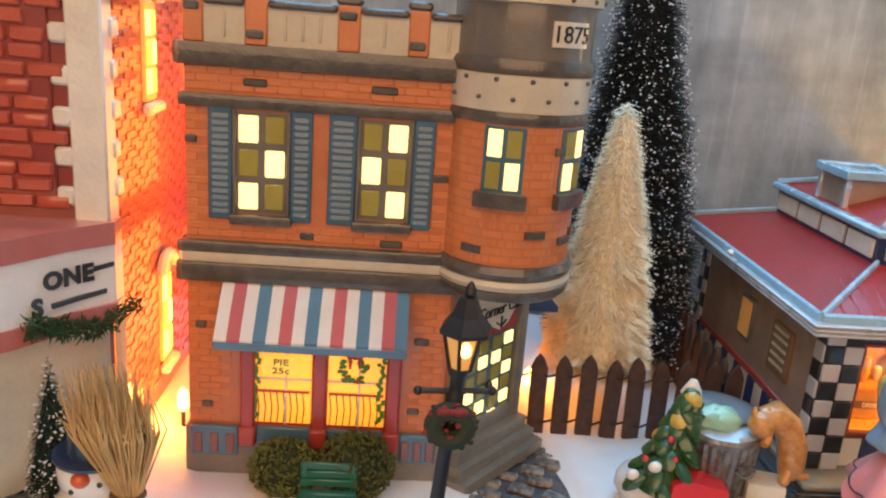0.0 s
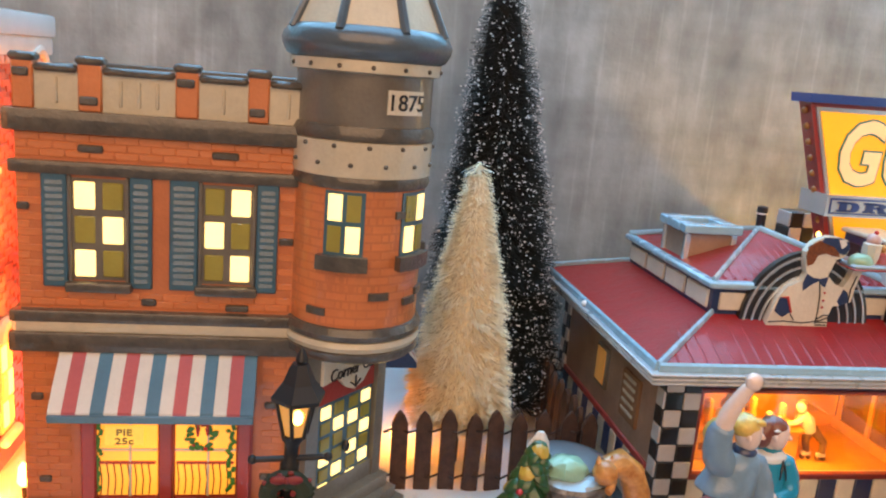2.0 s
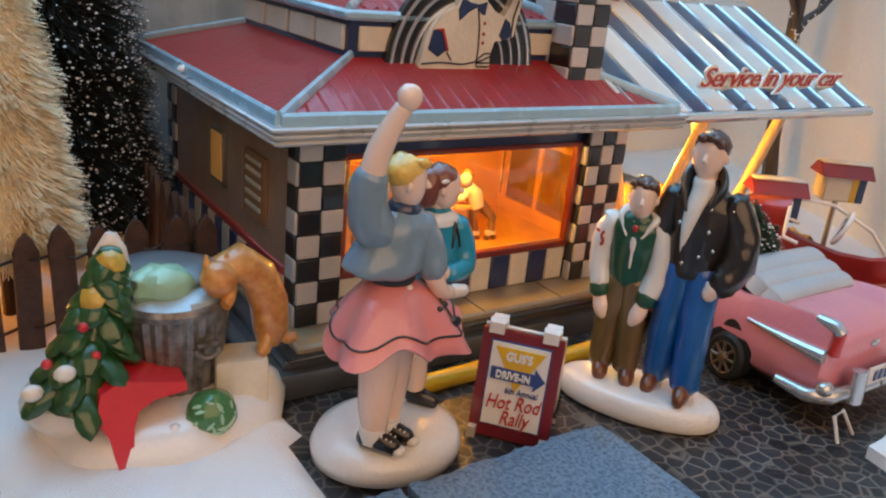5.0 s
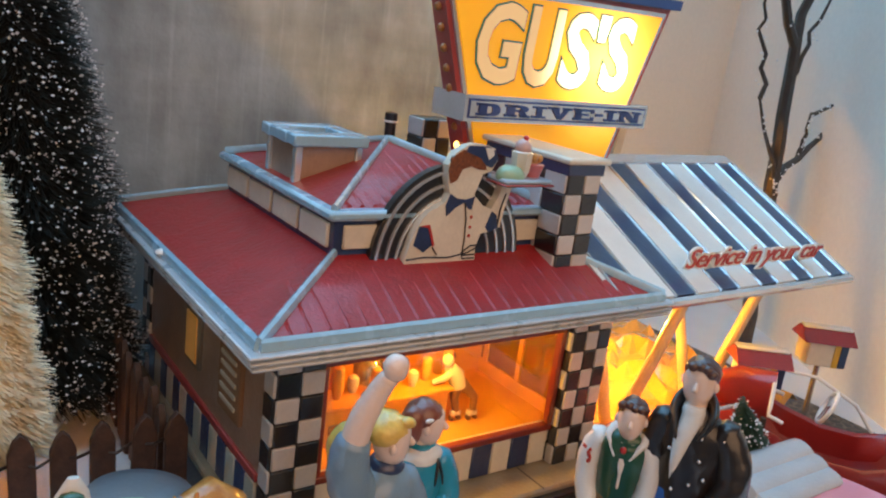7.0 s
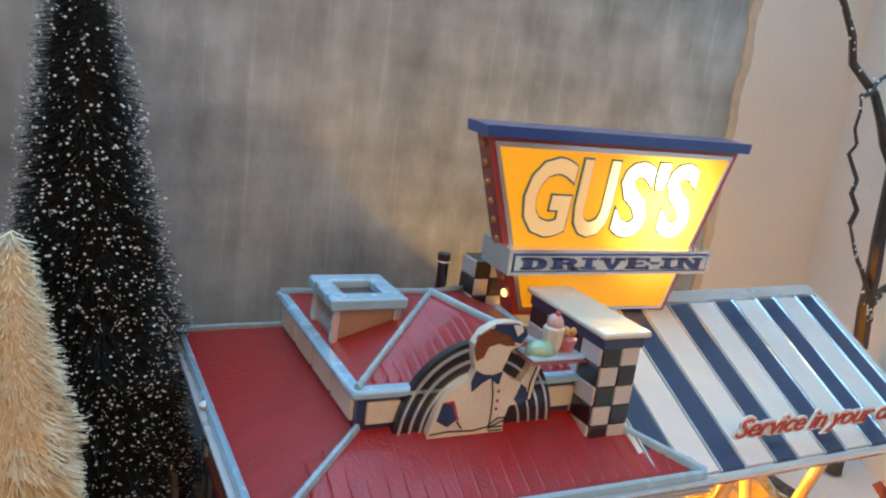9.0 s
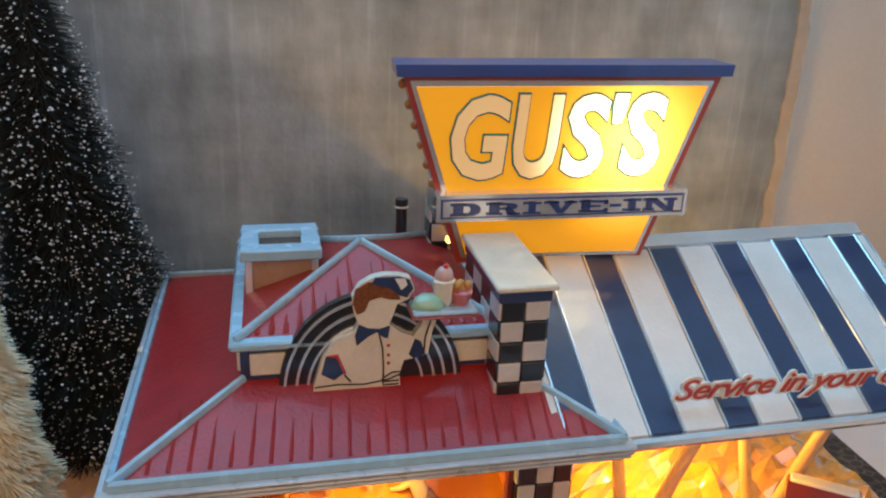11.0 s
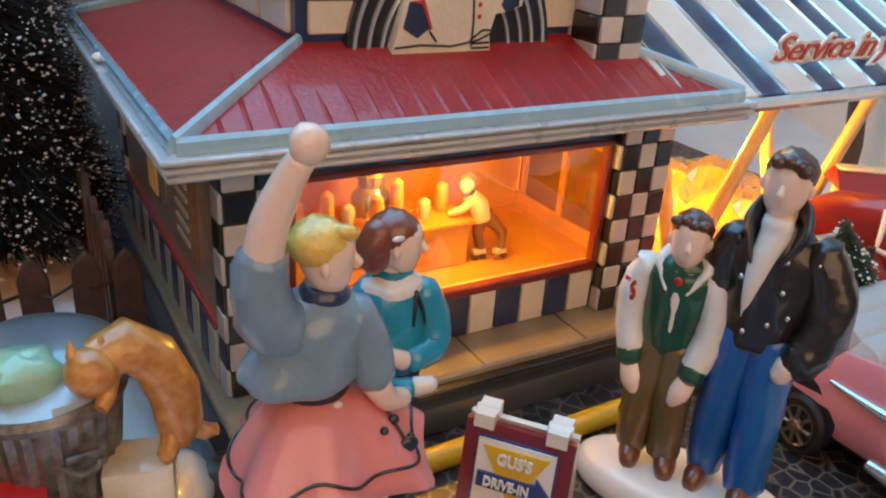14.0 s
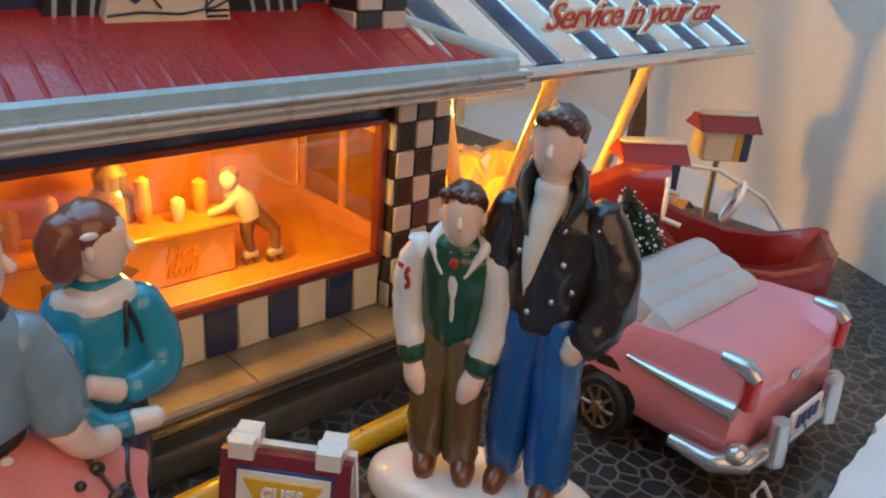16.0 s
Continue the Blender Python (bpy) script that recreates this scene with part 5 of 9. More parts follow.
    # tray with the snack on it
    tr = part("tray", box(bm_new(), 0.0935, 0.1145, 0.0225, 0.0335, 0.1224, 0.1242, 0.0007), M["sky_roof"], a, "pale blue tray held out")
    part("tray_edge", box(bm_new(), 0.0930, 0.1150, 0.0220, 0.0340, 0.1219, 0.1226, 0.0003), M["shop_red"], tr)
    part("salad", blob(bm_new(), (0.0990, 0.0275, 0.1246), (0.0058, 0.0042, 0.0040), 14, noisy=0.12, freq=500), M["mint"], tr, "pale green mound")
    part("sundae_cup", lathe(bm_new(), (0.1042, 0.0290), [(0.0022, 0.1240), (0.0030, 0.1260), (0.0036, 0.1325), (0.0030, 0.1330)], 14, wave=lambda t, z: 1 + 0.06 * math.cos(7 * t)), M["cream_light"], tr, "striped sundae cup")
    part("whipped_top", blob(bm_new(), (0.1042, 0.0290, 0.1338), (0.0030, 0.0030, 0.0034), 12, noisy=0.2, freq=600), M["rose_pale"], tr)
    part("cherry", blob(bm_new(), (0.1045, 0.0285, 0.1374), (0.0010, 0.0010, 0.0010), 8), M["ribbon"], tr)
    part("fries_box", lathe(bm_new(), (0.1098, 0.0290), [(0.0026, 0.1240), (0.0040, 0.1285), (0.0036, 0.1288)], 10), M["rose"], tr, "red paper box of fries")
    random.seed(3)
    for k in range(9):
        part("fry", blob(bm_new(), (0.1098 + random.uniform(-0.0035, 0.0035), 0.0290 + random.uniform(-0.002, 0.002), 0.1295 + random.uniform(-0.0008, 0.0020)), (0.0014, 0.0013, 0.0016), 8), M["fry"], tr)


M["hair_auburn"] = glazed("auburn paint", (0.26, 0.075, 0.015), vary=0.5, grain=900)
M["mint"] = glazed("mint glaze", (0.36, 0.60, 0.42))
M["rose_pale"] = glazed("pale rose glaze", (0.66, 0.42, 0.38))
M["fry"] = glazed("golden glaze", (0.60, 0.30, 0.08))
make_arch()


# ---- the big lit sign ----
def make_sign():
    s = thing("roof_sign", (0.158, 0.0830, 0.1050), "large yellow lit drive-in sign with blue top", "sign")
    vf = 0.0780
    M["sign_yellow"] = backlit("backlit yellow sign", (0.95, 0.48, 0.02), (0.030, -0.006, 0.0585), 0.62, 4.2, 0.046, (1.0, 0.40, 0.010), (1.0, 0.66, 0.16))
    M["sign_letter"] = backlit("backlit cream letters", (0.95, 0.62, 0.28), (0.030, -0.006, 0.0585), 0.42, 11.0, 0.048, (1.0, 0.70, 0.34), (1.0, 0.86, 0.55))
    outer = [(0.0938, 0.1890), (0.2245, 0.1905), (0.1985, 0.1170), (0.1178, 0.1170)]
    part("body", plate(bm_new(), outer, vf + 0.0010, 0.0105), M["shop_red"], s, "dark red sign box")
    cap = [(0.0912, 0.1888), (0.2262, 0.1904), (0.2268, 0.1946), (0.0906, 0.1930)]
    part("top_cap", plate(bm_new(), cap, vf - 0.0035, 0.0180), M["sign_blue"], s, "blue sign cap")
    fr = [(0.0965, 0.1870), (0.2205, 0.1884), (0.1965, 0.1195), (0.1195, 0.1195)]
    part("frame", plate(bm_new(), fr, vf - 0.0004, 0.0020), M["white_trim"], s, "white sign frame")
    fc = [(0.0990, 0.1850), (0.2175, 0.1864), (0.1950, 0.1212), (0.1212, 0.1212)]
    face = part("face", plate(bm_new(), fc, vf - 0.0012, 0.0020), M["sign_yellow"], s, "glowing yellow sign face")
    for txt, u0, u1, z0, z1 in (("G", 0.1130, 0.1362, 0.1512, 0.1825), ("U", 0.1382, 0.1577, 0.1516, 0.1828), ("S", 0.1584, 0.1768, 0.1520, 0.1832), ("'", 0.1784, 0.1846, 0.1725, 0.1834), ("S", 0.1832, 0.2008, 0.1524, 0.1838)):
        for m, lift, g, nm in ((M["sign_teal"], 0.0016, 0.0008, "letter_edge"), (M["sign_letter"], 0.0021, 0.0, "letter")):
            bm = lettering(txt, 0.043, shear=0.12, extrude=0.0003, bold=0.0011 + g)
            part(nm, fit_letters(bm, u0 - g, u1 + g, z0 - g, z1 + g, vf - lift), m, face)
    # the name bar
    bar = part("name_bar", solid(bm_new(), [(0.1072, vf - 0.0068, 0.1362), (0.2128, vf - 0.0068, 0.1378), (0.2128, vf - 0.0068, 0.1480), (0.1072, vf - 0.0068, 0.1466)], (0, 0.0240, 0)), M["white_trim"], s, "white name bar with navy border")
    b0 = [(0.1090, 0.1376), (0.2110, 0.1392), (0.2110, 0.1467), (0.1090, 0.1452)]
    b1 = [(0.1098, 0.1384), (0.2102, 0.1400), (0.2102, 0.1459), (0.1098, 0.1444)]
    part("border", plate(bm_new(), b0, vf - 0.0072, 0.0006), M["text_navy"], bar)
    part("bar_face", plate(bm_new(), b1, vf - 0.0075, 0.0006), M["white_trim"], bar)
    def stroke(bm, *pts):
        plate(bm, pts, 0.0, 0.0006)
    def slab_letter(ch, w, h):
        """A wide slab-serif capital, w by h, from its lower left corner."""
        bm = bm_new()
        t, q, e = 0.30 * w, 0.20 * h, 0.09 * w
        def stem(x0, x1):
            stroke(bm, (x0, 0), (x1, 0), (x1, h), (x0, h))
        def serif(x0, x1, low):
            z0, z1 = (0, q) if low else (h - q, h)
            stroke(bm, (x0, z0), (x1, z0), (x1, z1), (x0, z1))
        if ch in "DR":
            lo = 0.0 if ch == "D" else 0.42 * h
            stem(e, e + t)
            serif(0, e + t + e, True), serif(0, e + t + e, False)
            turn = [math.pi * (k / 14 - 0.5) for k in range(15)]
            zc, rz, x0, rx = (lo + h) / 2, (h - lo) / 2, e + t, w - e - t - e
            outer = [(x0, lo)] + [(x0 + rx * (0.45 + 0.55 * math.cos(a)), zc + rz * math.sin(a)) for a in turn] + [(x0, h)]
            inner = [(x0, lo + q)] + [(x0 + (rx - t) * (0.45 + 0.55 * math.cos(a)), zc + (rz - q) * math.sin(a)) for a in turn] + [(x0, h - q)]
            stroke(bm, *(outer + inner[::-1]))
            if ch == "R":
                stroke(bm, (w * 0.50, lo + q), (w * 0.72, lo + q), (w * 0.94, 0), (w * 0.64, 0))
                serif(w * 0.60, w, True)
        elif ch == "I":
            stem(w * 0.30, w * 0.70)
            serif(0, w, True), serif(0, w, False)
        elif ch == "V":
            stroke(bm, (e, h), (e + t, h), (w * 0.60, 0), (w * 0.42, 0))
            stroke(bm, (w - e, h), (w - e - t * 0.7, h), (w * 0.44, 0), (w * 0.60, 0))
            serif(0, w * 0.46, False), serif(w * 0.60, w, False)
        elif ch == "E":
            stem(e, e + t)
            serif(0, w, True), serif(0, w, False)
            stroke(bm, (e, 0.42 * h), (w * 0.74, 0.42 * h), (w * 0.74, 0.60 * h), (e, 0.60 * h))
            for z0, z1 in ((0, 0.34 * h), (0.66 * h, h)):
                stroke(bm, (w * 0.86, z0), (w, z0), (w, z1), (w * 0.86, z1))
        elif ch == "N":
            stem(e, e + t * 0.6), stem(w - e - t * 0.6, w - e)
            stroke(bm, (e, h), (e + t, h), (w - e, 0), (w - e - t, 0))
            serif(0, w * 0.34, True), serif(0, w * 0.40, False), serif(w * 0.62, w, False)
        else:
            stroke(bm, (0, 0.40 * h), (w, 0.40 * h), (w, 0.62 * h), (0, 0.62 * h))
        return bm
    at = 0.1126
    for ch, w in (("D", 0.0136), ("R", 0.0140), ("I", 0.0076), ("V", 0.0140), ("E", 0.0122), ("-", 0.0046), ("I", 0.0076), ("N", 0.0146)):
        bm = slab_letter(ch, w, 0.0048)
        bmesh.ops.translate(bm, verts=bm.verts, vec=(at, vf - 0.0081, 0.1390 + 0.0150 * (at - 0.1126)))
        part("letter", bm, M["text_navy"], bar, "", None)
        at += w + 0.0010
    # running bulbs down the left edge
    for k in range(9):
        t = k / 8
        u, z = 0.0940 + 0.0210 * t, 0.1850 - 0.0600 * t
        on = k in (6, 8)
        part("bulb", blob(bm_new(), (u + 0.0004, vf + 0.0060, z), (0.0018, 0.0018, 0.0018), 10), M["lit_bulb"] if on else M["bulb_off"], s, "glowing small bulb" if on else "dull amber bulb")
    s.matrix_basis = s.matrix_basis @ Matrix.Rotation(radians(-3), 4, "Z") @ Matrix.Diagonal((0.925, 1.0, 1.0, 1.0))
    for u in (0.135, 0.180):
        part("post", box(bm_new(), u - 0.003, u + 0.003, vf + 0.002, vf + 0.0085, 0.1030, 0.1180, 0.0005), M["shop_red"], s)


M["sign_blue"] = glazed("sign blue glaze", (0.03, 0.075, 0.30))
M["sign_teal"] = glazed("teal outline glaze", (0.02, 0.24, 0.25))
M["bulb_off"] = glazed("amber bulb glaze", (0.40, 0.16, 0.03))
make_sign()


# ---- striped car-hop canopy ----
def make_canopy():
    c = thing("canopy", (0.235, 0.05, 0.0), "blue and white striped drive-in canopy", "canopy")
    A, B = Vector((0.1370, 0.0036, 0.0822)), Vector((0.3025, 0.0085, 0.0808))     # front edge
    C, D = Vector((0.1370, 0.0780, 0.1190)), Vector((0.3065, 0.0877, 0.1188))     # back edge
    down = Vector((0, 0.0012, -0.0030))
    part("deck", solid(bm_new(), [A, B, D, C], down), M["white_trim"], c, "white canopy deck", 20)
    def pt(s, t, lift=0.0):
        return A.lerp(B, s).lerp(C.lerp(D, s), t) + Vector((0, -0.42, 0.9)) * lift
    edges = [0.1384]
    for k in range(6):
        edges += [0.1419 + 0.0293 * k, 0.1549 + 0.0293 * k]
    edges += [0.3062]
    for k, (a, b) in enumerate(zip(edges, edges[1:])):
        s0, s1 = (a - 0.137) / 0.1695, min(0.998, (b - 0.137) / 0.1695)
        m = M["navy"] if k % 2 else M["white"]
        part("stripe", solid(bm_new(), [pt(s0 + 0.003, 0.015, 0.0012), pt(s1 - 0.003, 0.015, 0.0012), pt(s1 - 0.003, 0.985, 0.0012), pt(s0 + 0.003, 0.985, 0.0012)], Vector((0, 0.42, -0.9)) * 0.0010), m, c, "navy stripe" if k % 2 else "white stripe", 20)
        if k:
            part("seam_rib", tube(bm_new(), [pt(s0, 0.01, 0.0013), pt(s0, 0.99, 0.0013)], 0.0007, 6), M["white_trim"], c)
    part("front_trim", tube(bm_new(), [A + Vector((0, -0.0006, -0.0008)), B + Vector((0, -0.0006, -0.0008))], 0.0022, 8), M["white_trim"], c)
    part("back_trim", solid(bm_new(), [C + Vector((0, 0, -0.003)), D + Vector((0, 0, -0.003)), D + Vector((0.001, 0.007, -0.0005)), C + Vector((0, 0.007, -0.0005))], (0, 0, 0.0042)), M["white_trim"], c, "", 20)
    part("side_trim", tube(bm_new(), [B + Vector((0.0006, 0, -0.001)), D + Vector((0.0006, 0, -0.001))], 0.0018, 8), M["white_trim"], c)
    # the slogan standing on small pegs
    for edge, m, lift, bold in ((True, M["white"], 0.0, 0.0009), (False, M["text_red"], 0.0006, 0.0000)):
        bm = lettering("Service in your car", 0.0135, shear=0.42, extrude=0.0005, spread=0.92, bold=bold)
        g = 0.0010 if edge else 0.0
        fit_letters(bm, 0.1815 - g, 0.2785 + g, 0.0890 - g, 0.0990 + g, 0.0125 - lift)
        part("slogan_edge" if edge else "slogan_letters", bm, m, c, "white letter edge" if edge else "red script lettering")
    for u in (0.200, 0.236, 0.272):
        part("peg", tube(bm_new(), [(u, 0.0125, 0.0925), (u, 0.0195, 0.0890)], 0.0019, 8), M["cream_light"], c, "cream peg")
    # posts: V-shaped legs
    for u, v in ((0.205, 0.022), (0.262, 0.024)):
        part("post", tube(bm_new(), [(u - 0.020, v + 0.012, 0.0050), (u, v, 0.0830)], [0.0028, 0.0026], 10), M["post_orange"], c, "slanted pale post")
        part("post", tube(bm_new(), [(u - 0.026, v + 0.040, 0.1000), (u - 0.021, v + 0.014, 0.0050)], [0.0024, 0.0026], 10), M["post_orange"], c, "slanted pale post")
    part("foot_slab", box(bm_new(), 0.165, 0.275, 0.020, 0.060, 0.0, 0.0052, 0.001), M["ledge"], c, "sand coloured slab under the posts")
    return c


M["post_orange"] = glazed("cream post glaze", (0.72, 0.55, 0.34))
make_canopy()


# ---- yard: fence, trees, path ----
def make_fence():
    f = thing("picket_fence", (-0.045, 0.050, 0.006), "dark brown wooden picket fence strung on wire", "fence")
    random.seed(21)
    spots = [(-0.0880 + 0.0108 * k, 0.0500, 0) for k in range(9)] + [(-0.0030 + random.uniform(-0.001, 0.001), 0.0590 + 0.0102 * k, 90) for k in range(8)]
    for u, v, turn in spots:
        h = 0.0440 + random.uniform(-0.0012, 0.0008)
        w = 0.0036
        bm = solid(bm_new(), [(-w, 0, 0.0042), (w, 0, 0.0042), (w, 0, h - 0.0062), (w * 0.55, 0, h - 0.0022), (0, 0, h), (-w * 0.55, 0, h - 0.0022), (-w, 0, h - 0.0062)], (0, 0.0024, 0))
        bmesh.ops.bevel(bm, geom=list(bm.edges), offset=0.0003, segments=1, affect="EDGES")
        m = Matrix.Translation((u, v, 0)) @ Matrix.Rotation(radians(turn + random.uniform(-3, 3)), 4, "Z") @ Matrix.Rotation(radians(random.uniform(-1.5, 1.5)), 4, "Y")
        bmesh.ops.transform(bm, verts=bm.verts, matrix=m)
        part("picket", bm, M["wood_fence"], f)
    for z in (0.0345, 0.0125):
        pts = [(-0.0960 + 0.0054 * k, 0.0496 + (0.0030 if k % 2 else -0.0006), z + 0.0005 * math.sin(k * 1.7)) for k in range(18)]
        part("wire", tube(bm_new(), pts, 0.00055, 6), M["wire"], f, "twisted brown wire")


make_fence()


def bristle_tree(name, centre, z0, z1, r0, r1, count, mat, label, length, thick, droop, specks=0, seed=1, bulge=0.0, core=None, power=1.0, lean=0.0, fill=0.66, tufts=0):
    random.seed(seed)
    t = thing(name, (centre[0], centre[1], 0.005), label, "tree")
    part("trunk", tube(bm_new(), [(centre[0], centre[1], 0.004), (centre[0], centre[1], z0 + 0.6 * (z1 - z0))], [0.0022, 0.0012], 8), M["wire"], t, "twisted wire stem")
    def radius(q):
        return (r1 + (r0 - r1) * (1 - q) ** power) * (1 + bulge * math.sin(math.pi * q))
    prof = [(max(0.0006, radius(k / 14) * fill), z0 + 0.004 + (z1 - z0 - 0.012) * k / 14) for k in range(15)]
    inside = lathe(bm_new(), centre, prof, 18, wave=lambda a, z: 1 + 0.10 * noise.noise(Vector((math.cos(a) * 3, math.sin(a) * 3, z * 90))))
    for w in inside.verts:
        w.co.x += lean * (w.co.z - z0)
    part("crown_core", inside, core or mat, t)
    vs, fs = [], []
    dots, dfs = [], []
    for i in range(count):
        q = random.random()
        q = 1 - math.sqrt(1 - q * 0.9996)
        a = random.uniform(0, 2 * math.pi)
        if tufts:
            # the wire winds upward, so tufts sit along a close spiral
            k = int(tufts * q)
            q = min(0.9995, (k + 0.5) / tufts + random.gauss(0, 0.32 / math.sqrt(tufts)) * 0.35)
            a = k * 2.39996 + random.gauss(0, 0.10)
            q = max(0.0, q)
        ridge = 0.86 + 0.16 * abs(noise.noise(Vector((math.cos(a) * 2.6, math.sin(a) * 2.6, q * 9 + seed)))) * 2 + random.uniform(-0.09, 0.09)
        rr = radius(q) * ridge
        z = z0 + (z1 - z0) * q
        ca, sa = math.cos(a), math.sin(a)
        cx = centre[0] + lean * (z - z0)
        inner = max(0.0, rr - length * random.uniform(0.7, 1.2))
        b = Vector((cx + inner * ca, centre[1] + inner * sa, z + droop * 0.3))
        e = Vector((cx + rr * ca, centre[1] + rr * sa, z - droop * random.uniform(0.2, 1.0) + random.uniform(-1, 1) * length * 0.12))
        e += Vector((-sa, ca, 0)) * random.uniform(-1, 1) * length * 0.22
        side = Vector((-sa, ca, random.uniform(-0.8, 0.8))).normalized() * thick
        k = len(vs)
        vs += [tuple(b - side), tuple(b + side), tuple(e + side * 0.45), tuple(e - side * 0.45)]
        fs.append((k, k + 1, k + 2, k + 3))
        if i < specks:
            p = e + Vector((ca, sa, 0.5)) * 0.0002
            s = random.choice((0.00025, 0.00036, 0.0004, 0.0007))
            k = len(dots)
            dots += [tuple(p + Vector(w) * s) for w in ((1, 0, 0), (-1, 0, 0), (0, 1, 0), (0, -1, 0), (0, 0, 0.8), (0, 0, -0.8))]
            dfs += [(k, k + 2, k + 4), (k + 2, k + 1, k + 4), (k + 1, k + 3, k + 4), (k + 3, k, k + 4), (k + 2, k, k + 5), (k + 1, k + 2, k + 5), (k + 3, k + 1, k + 5), (k, k + 3, k + 5)]
    o = origin_of(t)
    me = bpy.data.meshes.new("bristles")
    me.from_pydata([tuple(Vector(v) - o) for v in vs], [], fs)
    me.materials.append(mat)
    ob = new("bristles", me)
    ob.parent = t
    tagged(ob, kind="stuff")
    if specks:
        me = bpy.data.meshes.new("snow_flock")
        me.from_pydata([tuple(Vector(v) - o) for v in dots], [], dfs)
        me.materials.append(M["flock"])
        ob = new("snow_flock", me)
        ob.parent = t
        tagged(ob, "white snow flock on the tips", kind="stuff")
    return t


# Cores darker than their bristles: the shade in the gaps put into colour.
M["core_cream"] = material("cream sisal core", (0.86, 0.72, 0.47), rough=0.85, vary=0.3, grain=400, bump=0.8)
M["core_shade"] = material("shaded bristle core", (0.006, 0.008, 0.008), rough=0.9, vary=0.3, grain=400)
bristle_tree("bottle_brush_tree", (-0.0585, 0.0785), 0.030, 0.1525, 0.0265, 0.0050, 21000, M["bristle_cream"], "cream sisal bottle brush tree behind the fence", 0.011, 0.00030, 0.0030, seed=2, bulge=0.06, core=M["core_cream"], power=0.85, fill=0.80, tufts=620)
bristle_tree("snowy_fir_tree", (-0.0290, 0.1420), 0.018, 0.2540, 0.0410, 0.0012, 30000, M["bristle_dark"], "tall black green bristle tree flecked with snow", 0.012, 0.00028, 0.002, specks=6500, seed=3, bulge=0.03, core=M["core_shade"], power=0.64, lean=-0.048)


def make_path():
    p = thing("cobbled_path", (-0.098, 0.0, 0.0008), "grey rough cobblestone path with snow between", "path", "", "structure")
    bm = bm_new()
    n = 40
    left, right = [], []
    for k in range(n + 1):
        v = 0.046 - 0.19 * k / n
        m, w = path_line(v)
        j = 0.0014 * noise.noise(Vector((v * 120, 0, 0)))
        left.append((m - w + j, v, 0.0004))
        right.append((m + w + j, v, 0.0004))
    solid(bm, left + right[::-1], (0, 0, 0.0007))
    part("bed", bm, M["cobble_bed"], p, "black tarred bed")
    random.seed(31)
    o = origin_of(p)
    shapes = []
    for s in range(6):
        b = box(bm_new(), -0.0068, 0.0068, -0.0037, 0.0037, 0.0, 0.0023, 0.0007, segments=1)
        for q in b.verts:
            q.co += Vector((noise.noise(q.co * 400 + Vector((s * 7, 0, 0))), noise.noise(q.co * 400 + Vector((0, s * 7, 3))), 0.6 * noise.noise(q.co * 500 + Vector((s, 5, 0))))) * 0.0016
        shapes.append(finish(b, "cobblestone", M["cobble"], 25))
    count = 0
    row = 0
    v = 0.043
    while v > -0.125 and count < 300:
        m, w = path_line(v)
        u = m - w + 0.004 + (0.005 if row % 2 else 0)
        while u < m + w - 0.001 and count < 300:
            ob = new("cobblestone", random.choice(shapes))
            ob.parent = p
            skew = -22 + random.uniform(-13, 13)
            ob.matrix_local = Matrix.Translation(Vector((u + random.uniform(-0.0006, 0.0006), v + (u - m) * -0.36 + random.uniform(-0.0006, 0.0006), 0.0006 + random.uniform(0, 0.0009))) - o) @ Matrix.Rotation(radians(skew), 4, "Z") @ Matrix.Rotation(radians(random.uniform(-7, 7)), 4, "X") @ Matrix.Diagonal((random.uniform(0.68, 1.0), random.uniform(0.66, 0.92), 1, 1))
            u += 0.0146
            count += 1
        v -= 0.0083
        row += 1


M["cobble"] = material("rough grey stone paint", (0.36, 0.335, 0.305), rough=0.6, vary=0.45, grain=260, bump=1.0, fine=1500, second=(0.035, 0.035, 0.038), island=0.3, mix_at=0.50)
M["cobble_bed"] = material("tarred bed", (0.025, 0.026, 0.03), rough=0.8, vary=0.6, grain=200, bump=1.0, second=(0.10, 0.10, 0.11), mix_at=0.64)
make_path()


